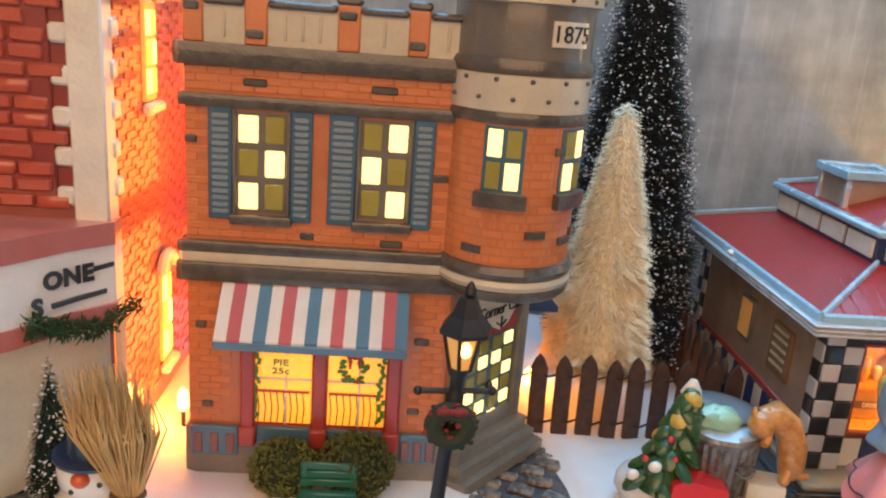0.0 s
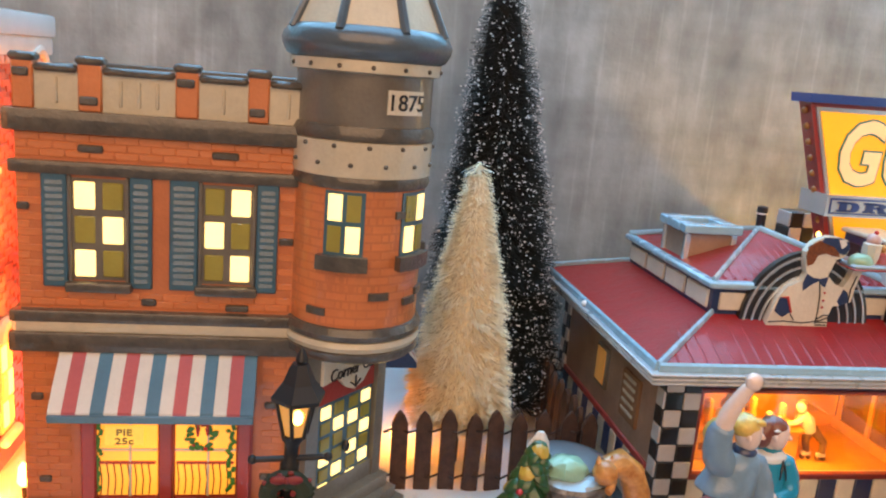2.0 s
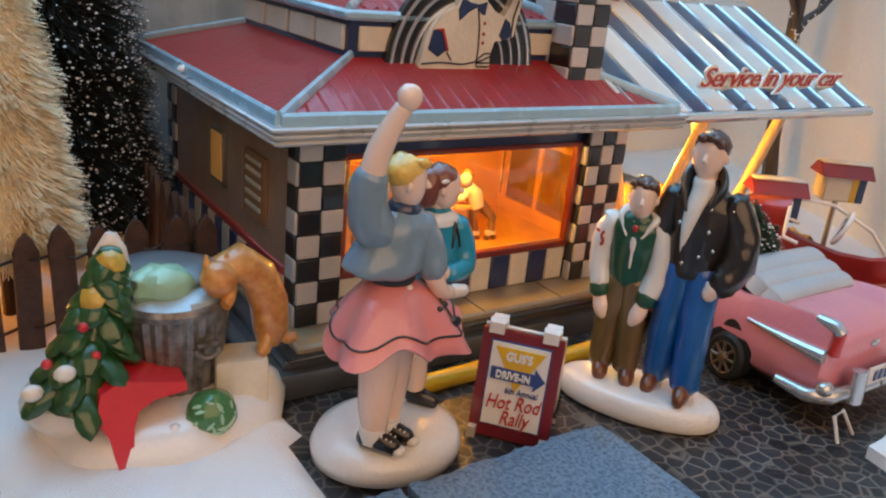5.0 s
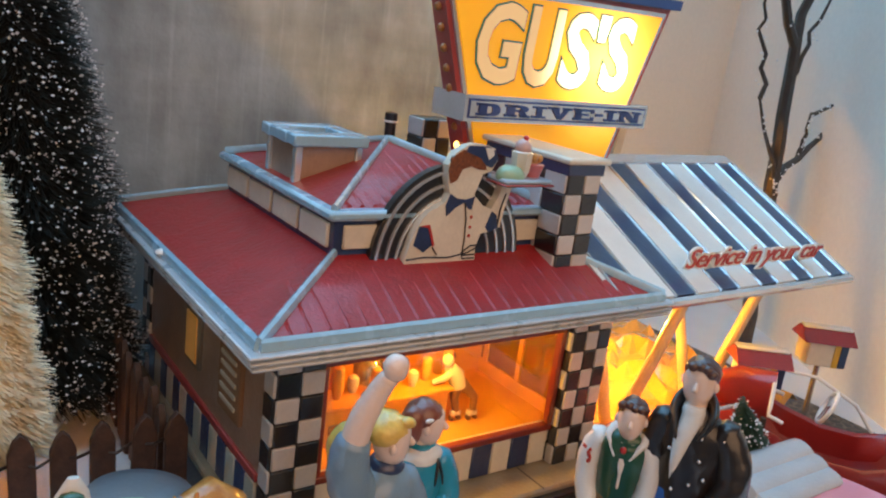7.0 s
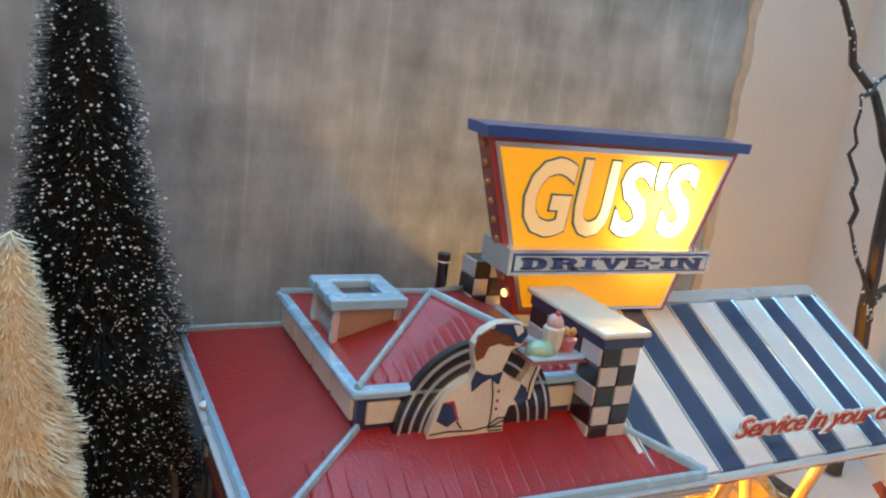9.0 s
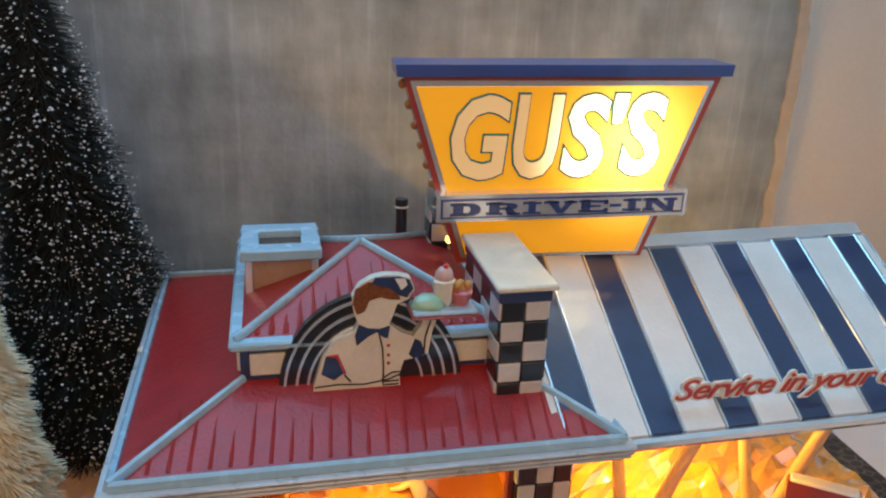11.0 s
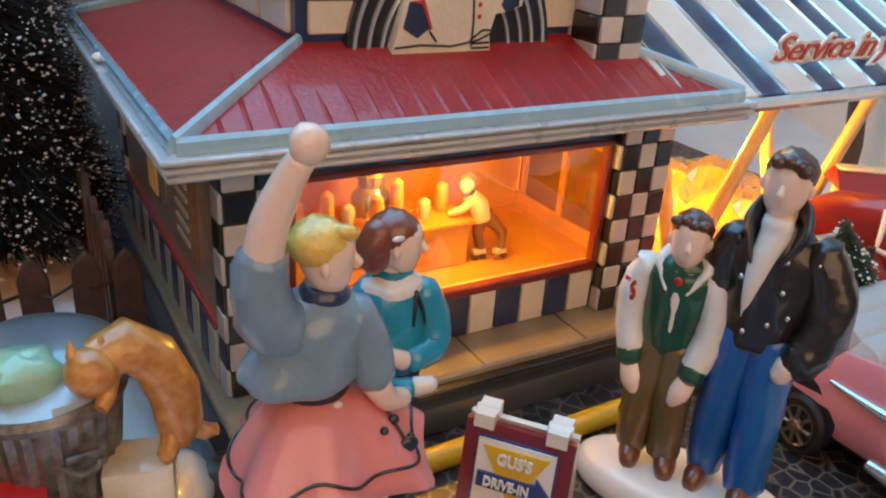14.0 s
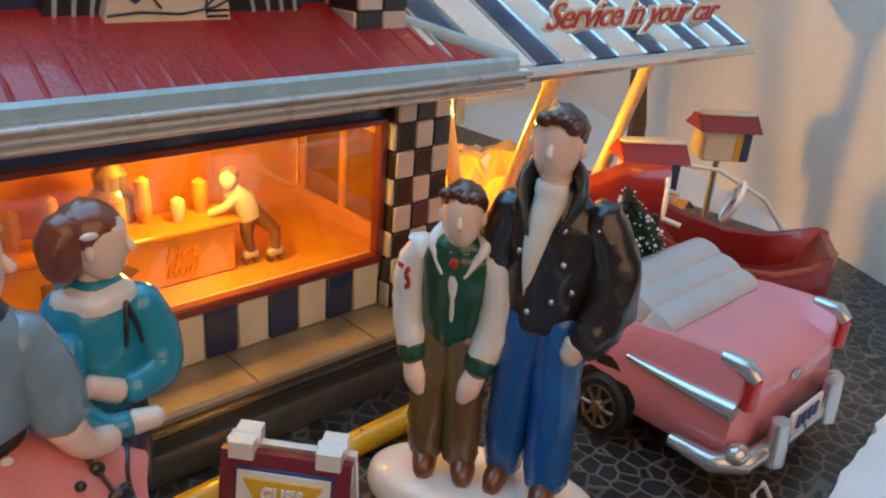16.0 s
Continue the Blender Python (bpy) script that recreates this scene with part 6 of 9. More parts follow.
# ---- street lamp ----
def make_lamp():
    u, v = -0.1395, -0.0550
    lp = thing("street_lamp", (u, v, 0.006), "black street lamp with lit amber lantern and wreath", "lamp")
    lean = 0.075
    def at(z):
        return (u + (z - 0.006) * lean, v, z)
    def turned(prof, seg=16):
        bm = bm_new()
        lathe(bm, (0, 0), prof, seg)
        for q in bm.verts:
            q.co.x += u + (q.co.z - 0.006) * lean
            q.co.y += v
        return bm
    part("base", turned([(0.0062, 0.0050), (0.0062, 0.0068), (0.0048, 0.0080), (0.0044, 0.0110), (0.0030, 0.0125), (0.0034, 0.0140), (0.0024, 0.0150)]), M["black_matt"], lp)
    part("pole", turned([(0.0023, 0.0140), (0.0021, 0.0675), (0.0027, 0.0685), (0.0027, 0.0705), (0.0020, 0.0715), (0.0028, 0.0730), (0.0028, 0.0755), (0.0019, 0.0770), (0.0022, 0.0815), (0.0034, 0.0833), (0.0034, 0.0845)]), M["black_matt"], lp, "fluted black pole")
    part("cross_bar", tube(bm_new(), [(at(0.0770)[0] - 0.0105, v, 0.0763), (at(0.0770)[0] + 0.0105, v, 0.0773)], 0.0009, 8), M["black_matt"], lp)
    for s in (-1, 1):
        part("bar_knob", blob(bm_new(), (at(0.0770)[0] + s * 0.0108, v, 0.0768 + s * 0.0005), (0.0014, 0.0014, 0.0014), 10), M["black_matt"], lp)
    c = at(0.0905)
    glass = part("lantern_glass", lathe(bm_new(), (c[0], c[1]), [(0.0032, 0.0843), (0.0056, 0.0957)], 6, start=0.3), M["lamp_glass"], lp, "frosted amber lantern glass", 10)
    part("flame", blob(bm_new(), (c[0] + 0.0006, c[1] - 0.0046, 0.0915), (0.0017, 0.0010, 0.0024), 10), M["lit_bulb"], glass, "bright glowing bulb")
    for k in range(6):
        a = 0.3 + k * math.pi / 3
        part("lantern_bar", tube(bm_new(), [(c[0] + 0.0034 * math.cos(a), c[1] + 0.0034 * math.sin(a), 0.0841), (c[0] + 0.0060 * math.cos(a), c[1] + 0.0060 * math.sin(a), 0.0961)], 0.0006, 6), M["black_matt"], lp)
    part("lantern_roof", lathe(bm_new(), (c[0] + 0.0005, c[1]), [(0.0078, 0.0953), (0.0080, 0.0965), (0.0048, 0.1005), (0.0030, 0.1050), (0.0024, 0.1060)], 6, start=0.3), M["black_matt"], lp, "", 15)
    part("finial", lathe(bm_new(), (c[0] + 0.0010, c[1]), [(0.0010, 0.1055), (0.0018, 0.1070), (0.0014, 0.1087), (0.0004, 0.1105)], 12), M["black_matt"], lp)
    w = at(0.0670)
    random.seed(8)
    wr = part("wreath", tube(bm_new(), [(w[0] + 0.0050 * math.cos(a), v - 0.0028, w[2] + 0.0048 * math.sin(a)) for a in (2 * math.pi * k / 20 for k in range(21))], 0.0029, 8), M["wreath"], lp, "dark wreath with red berries")
    for k in range(90):
        a = random.uniform(0, 2 * math.pi)
        r = 0.0052 + random.uniform(-0.0032, 0.0026)
        part("sprig", blob(bm_new(), (w[0] + r * math.cos(a), v - 0.0028 + random.uniform(-0.0022, 0.0008), w[2] + r * math.sin(a)), (0.0010, 0.0008, 0.0007), 5), M["wreath"] if k % 3 else M["berry"], wr)
    bm = bm_new()
    blob(bm, (w[0] - 0.0022, v - 0.0056, w[2] + 0.0058), (0.0026, 0.0010, 0.0014), 10)
    blob(bm, (w[0] + 0.0022, v - 0.0056, w[2] + 0.0058), (0.0026, 0.0010, 0.0014), 10)
    blob(bm, (w[0], v - 0.0060, w[2] + 0.0058), (0.0010, 0.0010, 0.0010), 8)
    part("bow", bm, M["berry"], wr, "dull red bow")


M["lamp_glass"] = material("amber lantern glass", (0.78, 0.40, 0.09), rough=0.3, vary=0.1, glow=0.40, coat=0.5)
M["wreath"] = material("dark wreath green", (0.022, 0.035, 0.018), rough=0.7, vary=0.4, island=0.4)
M["berry"] = material("dull red", (0.22, 0.02, 0.018), rough=0.45, vary=0.2)
make_lamp()


# ---- bushes and bench before the cafe ----
def make_bush(at, size, seed):
    random.seed(seed)
    b = thing("bush", (at[0], at[1], 0.006), "round dark green sponge bush by the shop", "bush", "bushes before the cafe")
    part("stem", tube(bm_new(), [(at[0], at[1], 0.0055), (at[0], at[1], 0.014)], 0.0016, 6), M["wire"], b)
    # Inner ball in a near-black leaf colour: the shade between clumps, painted.
    part("inner_leaves", blob(bm_new(), (at[0], at[1], 0.006 + size[2] * 0.62), (size[0] * 0.85, size[1] * 0.85, size[2] * 0.66), 16, noisy=0.15, freq=300), M["bush_shade"], b)
    vs, fs = [], []
    o = origin_of(b)
    for k in range(1100):
        d = Vector((random.gauss(0, 1), random.gauss(0, 1), random.gauss(0, 1))).normalized()
        p = Vector((at[0] + d.x * size[0], at[1] + d.y * size[1], 0.006 + size[2] * 0.66 + d.z * size[2] * 0.70))
        if p.z < 0.0065:
            continue
        p += d * random.uniform(-0.0014, 0.0005)
        s = random.uniform(0.0006, 0.0012)
        a, c = d.orthogonal().normalized(), d.cross(d.orthogonal()).normalized()
        t = random.uniform(0, 6.3)
        a, c = a * math.cos(t) + c * math.sin(t), c * math.cos(t) - a * math.sin(t)
        n = len(vs)
        for w in (a, -a, c * 0.6, -c * 0.6, d * 0.8, -d * 0.4):
            vs.append(tuple(p + w * s - o))
        fs += [(n, n + 2, n + 4), (n + 2, n + 1, n + 4), (n + 1, n + 3, n + 4), (n + 3, n, n + 4), (n + 2, n, n + 5), (n + 1, n + 2, n + 5), (n + 3, n + 1, n + 5), (n, n + 3, n + 5)]
    me = bpy.data.meshes.new("leaf_clumps")
    me.from_pydata(vs, [], fs)
    me.materials.append(M["bush"])
    ob = new("leaf_clumps", me)
    ob.parent = b
    tagged(ob, kind="stuff")


M["bush"] = material("olive sponge leaf", (0.115, 0.125, 0.018), rough=0.75, vary=0.3, island=0.45)
M["bush_shade"] = material("painted sponge shade", (0.03, 0.04, 0.01), rough=0.9, vary=0.4, bump=0.8)
make_bush((-0.1900, -0.0045), (0.0130, 0.0085, 0.0165), 4)
make_bush((-0.1640, -0.0035), (0.0140, 0.0085, 0.0195), 5)


def make_bench():
    b = thing("park_bench", (-0.1730, -0.0180, 0.006), "small green painted bench on the snow", "bench")
    for k in range(3):
        part("back_slat", box(bm_new(), -0.1835, -0.1630, -0.0125 + 0.0006 * k, -0.0112 + 0.0006 * k, 0.0150 + 0.0030 * k, 0.01790 + 0.0030 * k, 0.0004), M["bench_green"], b)
    for k in range(3):
        part("seat_slat", box(bm_new(), -0.1835, -0.1630, -0.0225 + 0.0034 * k, -0.0195 + 0.0034 * k, 0.0128, 0.0142, 0.0004), M["bench_green"], b)
    for u in (-0.1820, -0.1645):
        for v in (-0.0215, -0.0130):
            part("leg", box(bm_new(), u - 0.0009, u + 0.0009, v - 0.0009, v + 0.0009, 0.0050, 0.0130, 0.0002), M["bench_green"], b)
        part("back_post", box(bm_new(), u - 0.0009, u + 0.0009, -0.0120, -0.0104, 0.0130, 0.0235, 0.0002), M["bench_green"], b)


M["bench_green"] = glazed("bottle green paint", (0.012, 0.12, 0.065))
make_bench()


# ---- brick house with white quoins, at the alley ----
def make_house():
    lu, fv, bv = -0.2485, -0.0080, 0.1080
    h = thing("brick_house", (lu - 0.05, 0.05, 0.026), "tall red brick building with white corner quoins", "building")
    lo = -0.36
    w = part("wall", box(bm_new(), lo, lu, fv, bv, 0.020, 0.1850), M["house_joint"], h, "dark red glazed brick wall")
    # side wall bricks
    random.seed(13)
    o = origin_of(h)
    bh, bw = 0.0034, 0.0085
    meb = finish(box(bm_new(), -0.0006, 0.0005, -bw / 2 + 0.0003, bw / 2 - 0.0003, -bh / 2 + 0.00025, bh / 2 - 0.00025, 0.0003), "brick", M["house_brick"], 40)
    places = []
    for r in range(46):
        z = 0.029 + bh * r
        v = fv + 0.010 + (bw / 2 if r % 2 else 0)
        while v < bv - 0.004 and z < 0.183:
            opening = any(abs(v - a) < 0.0085 and b0 < z < b1 for a, b0, b1 in ((0.036, 0.140, 0.190), (0.092, 0.140, 0.190), (0.048, 0.030, 0.086), (0.098, 0.030, 0.086)))
            if not opening:
                places.append(Matrix.Translation(Vector((lu, v, z + 0.0012 * math.sin(v * 300))) - o) @ Matrix.Rotation(radians(random.uniform(-2, 2)), 4, "X"))
            v += bw
    random.shuffle(places)
    near = sorted(places, key=lambda m: m.translation.y)
    piece_row("brick", meb, None, w, near[:280])
    bm = bm_new()
    for m in near[280:]:
        c = m.translation + o
        box(bm, c.x - 0.0006, c.x + 0.0005, c.y - bw / 2 + 0.0003, c.y + bw / 2 - 0.0003, c.z - bh / 2 + 0.00025, c.z + bh / 2 - 0.00025)
    tagged(part("rear_bricks", bm, M["house_brick"], w, "", None), kind="stuff")
    # front brick field, lumpy courses with a ragged edge against the quoins
    fb, fw = 0.0052, 0.0115
    fr = part("front_field", box(bm_new(), -0.3005, -0.2640, fv - 0.0012, fv + 0.001, 0.1115, 0.1795, 0.0005), M["house_joint"], w)
    meshes = []
    for s in range(4):
        b = box(bm_new(), -fw / 2 + 0.0004, fw / 2 - 0.0004, -0.0013, 0.0006, -fb / 2 + 0.0004, fb / 2 - 0.0004, 0.0007)
        for q in b.verts:
            q.co += Vector((noise.noise(q.co * 300 + Vector((s * 5, 0, 0))), 0.4 * noise.noise(q.co * 300 + Vector((0, s, 9))), noise.noise(q.co * 300 + Vector((0, 0, s * 3))))) * 0.0005
        meshes.append(finish(b, "brick", M["house_brick"], 40))
    for r in range(13):
        z = 0.1142 + fb * r
        for c in range(4):
            u = -0.2700 - c * fw - (fw / 2 if r % 2 else 0) + (0.0050 if r % 4 < 2 else 0.0)
            ob = new("brick", random.choice(meshes))
            ob.parent = fr
            ob.matrix_local = Matrix.Translation(Vector((u, fv - 0.0012, z)) - o)
    # quoins: a white corner with toothed blocks
    q = part("quoin", box(bm_new(), -0.2590, lu + 0.0010, fv - 0.0016, fv + 0.0075, 0.1060, 0.1830, 0.0008), M["house_white"], h, "white stone corner")
    for k in range(6):
        z = 0.1130 + 0.0128 * k
        part("quoin_block", box(bm_new(), -0.2640, -0.2580, fv - 0.0022, fv + 0.001, z, z + 0.0062, 0.0010), M["house_white"], q)
        part("quoin_block", box(bm_new(), lu - 0.001, lu + 0.0018, fv + 0.004, fv + 0.0115 - 0.002 * (k % 2), z + 0.002, z + 0.0085, 0.0010), M["house_white"], q)
    # cornice and snowy flat roof
    part("cornice", box(bm_new(), lo, lu + 0.0035, fv - 0.0045, bv + 0.002, 0.1815, 0.1900, 0.0022, segments=2), M["house_white"], h, "white moulded cornice")
    part("roof_rim", box(bm_new(), lo, lu + 0.0045, fv - 0.0055, bv + 0.003, 0.1890, 0.1985, 0.0022, segments=2), M["snow_glaze"], h, "snow covered roof rim")
    part("roof_well", box(bm_new(), lo, lu - 0.016, fv + 0.012, bv - 0.012, 0.1984, 0.1990, 0.0001), M["turret_blue"], h)
    part("roof_chimney", box(bm_new(), -0.300, -0.2840, 0.006, 0.030, 0.196, 0.2080, 0.004, segments=2), M["snow_glaze"], h)
    for k in range(21):
        part("dentil", box(bm_new(), lu + 0.0005, lu + 0.0030, fv + 0.004 + 0.005 * k, fv + 0.0068 + 0.005 * k, 0.1785, 0.1820, 0.0005), M["rose_pale"], h)
    # side windows with arched heads
    for v, z0, z1 in ((0.036, 0.1430, 0.1780), (0.092, 0.1430, 0.1780), (0.048, 0.0350, 0.0740), (0.098, 0.0350, 0.0740)):
        win = part("side_window", box(bm_new(), lu - 0.001, lu + 0.0014, v - 0.0062, v + 0.0062, z0, z1, 0.0004), M["house_glow_frame"], h, "arched side window with glowing panes and glow-painted frame")
        for c in range(2):
            for r in range(3):
                hh = (z1 - z0 - 0.004) / 3
                part("pane", box(bm_new(), lu + 0.0010, lu + 0.0020, v - 0.0050 + c * 0.0053, v - 0.0006 + c * 0.0053, z0 + 0.002 + r * hh + 0.0009, z0 + 0.002 + (r + 1) * hh - 0.0009), M["lit_orange"] if (r + c) % 2 else M["lit_pane_soft"], win)
        arch = [(lu + 0.0022, v + 0.0078 * math.cos(a), z1 + 0.0062 * math.sin(a)) for a in (math.pi * k / 12 for k in range(13))]
        part("window_head", tube(bm_new(), arch, 0.0024, 8), M["house_white"], win, "white arched hood")
        part("window_sill", box(bm_new(), lu, lu + 0.0042, v - 0.0085, v + 0.0085, z0 - 0.0048, z0 - 0.0004, 0.0012), M["house_white"], win)
    # the shop front turned towards the street: rose fascia and white sign band
    def bay(off, z0, z1, m, nm, label=""):
        pts = [(lu + 0.002, fv + 0.006), (lu + 0.002 + off * 0.6, fv - 0.001 - off), (-0.2570, -0.0205 - off), (-0.2680, -0.0370 - off), (-0.285, -0.056 - off), (-0.31, -0.066 - off), (-0.33, -0.06), (-0.33, fv + 0.006)]
        return part(nm, solid(bm_new(), [(a, b, z0) for a, b in pts], (0, 0, z1 - z0)), m, h, label, 20)
    bay(0.0008, 0.1010, 0.1085, M["house_rose"], "fascia", "rose pink fascia")
    bay(-0.0005, 0.0800, 0.1015, M["white"], "sign_band", "white sign band with black lettering")
    bay(0.0010, 0.0740, 0.0805, M["house_rose"], "fascia", "rose pink fascia")
    bay(-0.0030, 0.0240, 0.0745, M["cream"], "shop_wall", "cream shop wall")
    a0, a1 = Vector((lu + 0.002, fv - 0.001, 0)), Vector((-0.2570, -0.0205, 0))
    def on_band(s, z, out):
        segs = [(Vector((-0.2470, -0.0070, 0)), Vector((-0.2570, -0.0200, 0))), (Vector((-0.2570, -0.0200, 0)), Vector((-0.2680, -0.0365, 0)))]
        for p, q_ in segs:
            ln = (q_ - p).length
            if s <= ln or (p, q_) == segs[-1]:
                d = (q_ - p).normalized()
                nrm = Vector((-d.y, d.x, 0))
                nrm = nrm if nrm.y < 0 else -nrm
                return p + d * s + nrm * out + Vector((0, 0, z))
            s -= ln
    bm = lettering("ONE", 0.0078, spread=1.1, bold=0.0004)
    for vert in bm.verts:
        s = 0.0175 - vert.co.x
        vert.co = on_band(s, 0.0926 + vert.co.z, 0.0010 - vert.co.y)
    part("letter", bm, M["black"], h)
    bm = lettering("S", 0.0078, bold=0.0004)
    for vert in bm.verts:
        vert.co = on_band(0.0285 - vert.co.x, 0.0850 + vert.co.z, 0.0010 - vert.co.y)
    part("letter", bm, M["black"], h)
    def bar(s0, s1, za, zb, t):
        part("sign_bar", rings(bm_new(), [[on_band(s, z - t, 0.0002), on_band(s, z - t, 0.0012), on_band(s, z + t, 0.0012), on_band(s, z + t, 0.0002)] for s, z in ((s0, za), ((s0 + s1) / 2, (za + zb) / 2), (s1, zb))]), M["black"], h)
    bar(0.0015, 0.0085, 0.0940, 0.0935, 0.0008)
    bar(0.0045, 0.0235, 0.0852, 0.0845, 0.0008)
    # garland under the sign
    random.seed(17)
    bm = bm_new()
    for k in range(420):
        s = random.uniform(-0.004, 0.034)
        c = on_band(max(0, s), 0.0770 - 0.003 * math.sin(s * 150) + random.uniform(-0.003, 0.003), random.uniform(0.001, 0.0045))
        if s < 0:
            c += Vector((-s * 1.2, -s * 0.4, 0.001))
        d = Vector((random.uniform(-1, 1), random.uniform(-1, 0.3), random.uniform(-1, 1))).normalized() * 0.0030
        tube(bm, [c, c + d], [0.0004, 0.0001], 4)
    gl = single("garland", bm, M["garland"], (-0.255, -0.02, 0.075), "green pine garland under the sign", "garland")
    # a lit doorway below
    part("doorway", box(bm_new(), -0.300, -0.2760, -0.062, -0.050, 0.026, 0.0700, 0.001), M["bench_green"], h, "dark green doorway")
    return h


M["house_joint"] = glazed("dark red joint", (0.28, 0.045, 0.030))
M["house_brick"] = glazed("dark red brick glaze", (0.52, 0.095, 0.048), vary=0.25, island=0.15)
M["house_white"] = glazed("quoin white glaze", (0.80, 0.77, 0.68))
M["house_rose"] = glazed("rose fascia glaze", (0.50, 0.15, 0.12))
# The frame is no lamp: orange light put into it as glow.
M["house_glow_frame"] = material("self-glowing orange frame", (0.95, 0.42, 0.10), rough=0.4, vary=0.15, glow=0.55)
M["lit_pane_soft"] = material("soft lit pane", (1.0, 0.66, 0.16), rough=0.3, vary=0.1, glow=2.6)
M["garland"] = material("pine garland", (0.025, 0.075, 0.022), rough=0.7, vary=0.4, island=0.4)
make_house()


# ---- snowman with a broom, and its little tree ----
def make_snowman():
    c = (-0.2470, -0.0350)
    s = thing("snowman", (c[0], c[1], 0.014), "white glazed snowman with dark blue hat and straw broom", "snowman")
    part("body", lathe(bm_new(), c, [(0.006, 0.0060), (0.0130, 0.0090), (0.0150, 0.0160), (0.0120, 0.0230), (0.0080, 0.0262), (0.0105, 0.0300), (0.0108, 0.0350), (0.0085, 0.0395), (0.0040, 0.0410)], 24), M["snow_glaze"], s)
    part("nose", blob(bm_new(), (c[0] + 0.0002, c[1] - 0.0105, 0.0352), (0.0030, 0.0026, 0.0026), 12), M["berry_orange"], s, "orange red nose")
    for du, z in ((-0.0030, 0.0305), (0.0058, 0.0335), (0.0000, 0.0262)):
        part("eye", blob(bm_new(), (c[0] + du, c[1] - 0.0102, z), (0.0009, 0.0006, 0.0010), 8), M["black"], s)
    hat = part("hat", lathe(bm_new(), (c[0] + 0.001, c[1]), [(0.0125, 0.0385), (0.0128, 0.0398), (0.0084, 0.0405), (0.0080, 0.0500), (0.0070, 0.0510)], 20), M["hat_blue"], s, "shiny dark blue hat")
    random.seed(9)
    bm = bm_new()
    top, bind, foot = Vector((-0.2405, -0.0395, 0.070)), Vector((-0.2330, -0.0440, 0.0300)), Vector((-0.2315, -0.0450, 0.0120))
    for k in range(420):
        a, r = random.uniform(0, 6.283), math.sqrt(random.random())
        w = Vector((math.cos(a), math.sin(a) * 0.6, 0)) * r
        e = top + Vector((w.x * 0.0150, w.y * 0.010, random.uniform(-0.014, 0.004) - abs(w.x) * 0.006))
        mid = bind.lerp(top, 0.5) + w * 0.0115 + Vector((random.uniform(-1, 1), random.uniform(-1, 1), 0)) * 0.0034
        tube(bm, [foot + w * 0.004, bind + w * 0.0042, mid, e], [0.0003, 0.0003, 0.00028, 0.00012], 4)
    tagged(part("broom_straw", bm, M["straw"], s, "", None), "pale straw bundle", kind="stuff")
    part("broom_tie", tube(bm_new(), [bind + Vector((0.0048 * math.cos(a), 0.0040 * math.sin(a), 0)) for a in (2 * math.pi * k / 14 for k in range(15))], 0.0009, 6), M["twine"], s, "brown twine")


M["berry_orange"] = glazed("orange red glaze", (0.62, 0.09, 0.02))
M["hat_blue"] = glazed("dark blue glaze", (0.015, 0.035, 0.09))
M["straw"] = material("dry straw", (0.62, 0.42, 0.18), rough=0.8, vary=0.3, island=0.4)
M["twine"] = material("brown twine", (0.16, 0.09, 0.04), rough=0.9, vary=0.3)
M["bristle_green"] = material("green bristle", (0.030, 0.085, 0.055), rough=0.7, vary=0.3, island=0.4)
make_snowman()
bristle_tree("small_fir_tree", (-0.2640, -0.0260), 0.022, 0.0700, 0.0125, 0.0008, 3500, M["bristle_green"], "small green bristle tree dusted with snow", 0.006, 0.0002, 0.001, specks=700, seed=6, bulge=0.05, core=M["core_shade"])
slab("low_wall", -0.300, -0.2560, -0.0480, -0.0400, 0.004, 0.0250, M["straw_wall"] if "straw_wall" in M else M["ledge"], "mossy tan low wall behind the snowman", "structure", 0.002)


# ---- porcelain figures: one plain mesh each ----
def glide(rows, steps=4):
    """A smooth run through rows of numbers."""
    out, n = [], len(rows)
    for i in range(n - 1):
        p0, p1, p2, p3 = (rows[max(0, min(n - 1, i + d))] for d in (-1, 0, 1, 2))
        for k in range(steps):
            t = k / steps
            out.append(tuple(0.5 * (2 * b + (c - a) * t + (2 * a - 5 * b + 4 * c - d) * t * t + (3 * b - a - 3 * c + d) * t ** 3) for a, b, c, d in zip(p0, p1, p2, p3)))
    return out + [tuple(rows[-1])]


def limb(bm, pts, radii, mat, seg=14, flat=1.0, crease=0.0):
    """A rounded, slightly creased limb."""
    rows = glide([tuple(p) + (r,) for p, r in zip(pts, radii)])
    a, b = Vector(rows[0][:3]), Vector(rows[1][:3])
    c, d = Vector(rows[-1][:3]), Vector(rows[-2][:3])
    head = [(*(a + (a - b).normalized() * rows[0][3] * 0.5), rows[0][3] * 0.55)]
    tail = [(*(c + (c - d).normalized() * rows[-1][3] * 0.5), rows[-1][3] * 0.55)]
    rows = head + rows + tail
    start = len(bm.verts)
    tube(bm, [r[:3] for r in rows], [max(0.0002, r[3]) for r in rows], seg, mat, flat)
    if crease:
        bm.verts.ensure_lookup_table()
        for q in list(bm.verts)[start:]:
            q.co += Vector((noise.noise(q.co * 420), noise.noise(q.co * 420 + Vector((7, 0, 0))), 0)) * crease
    return bm


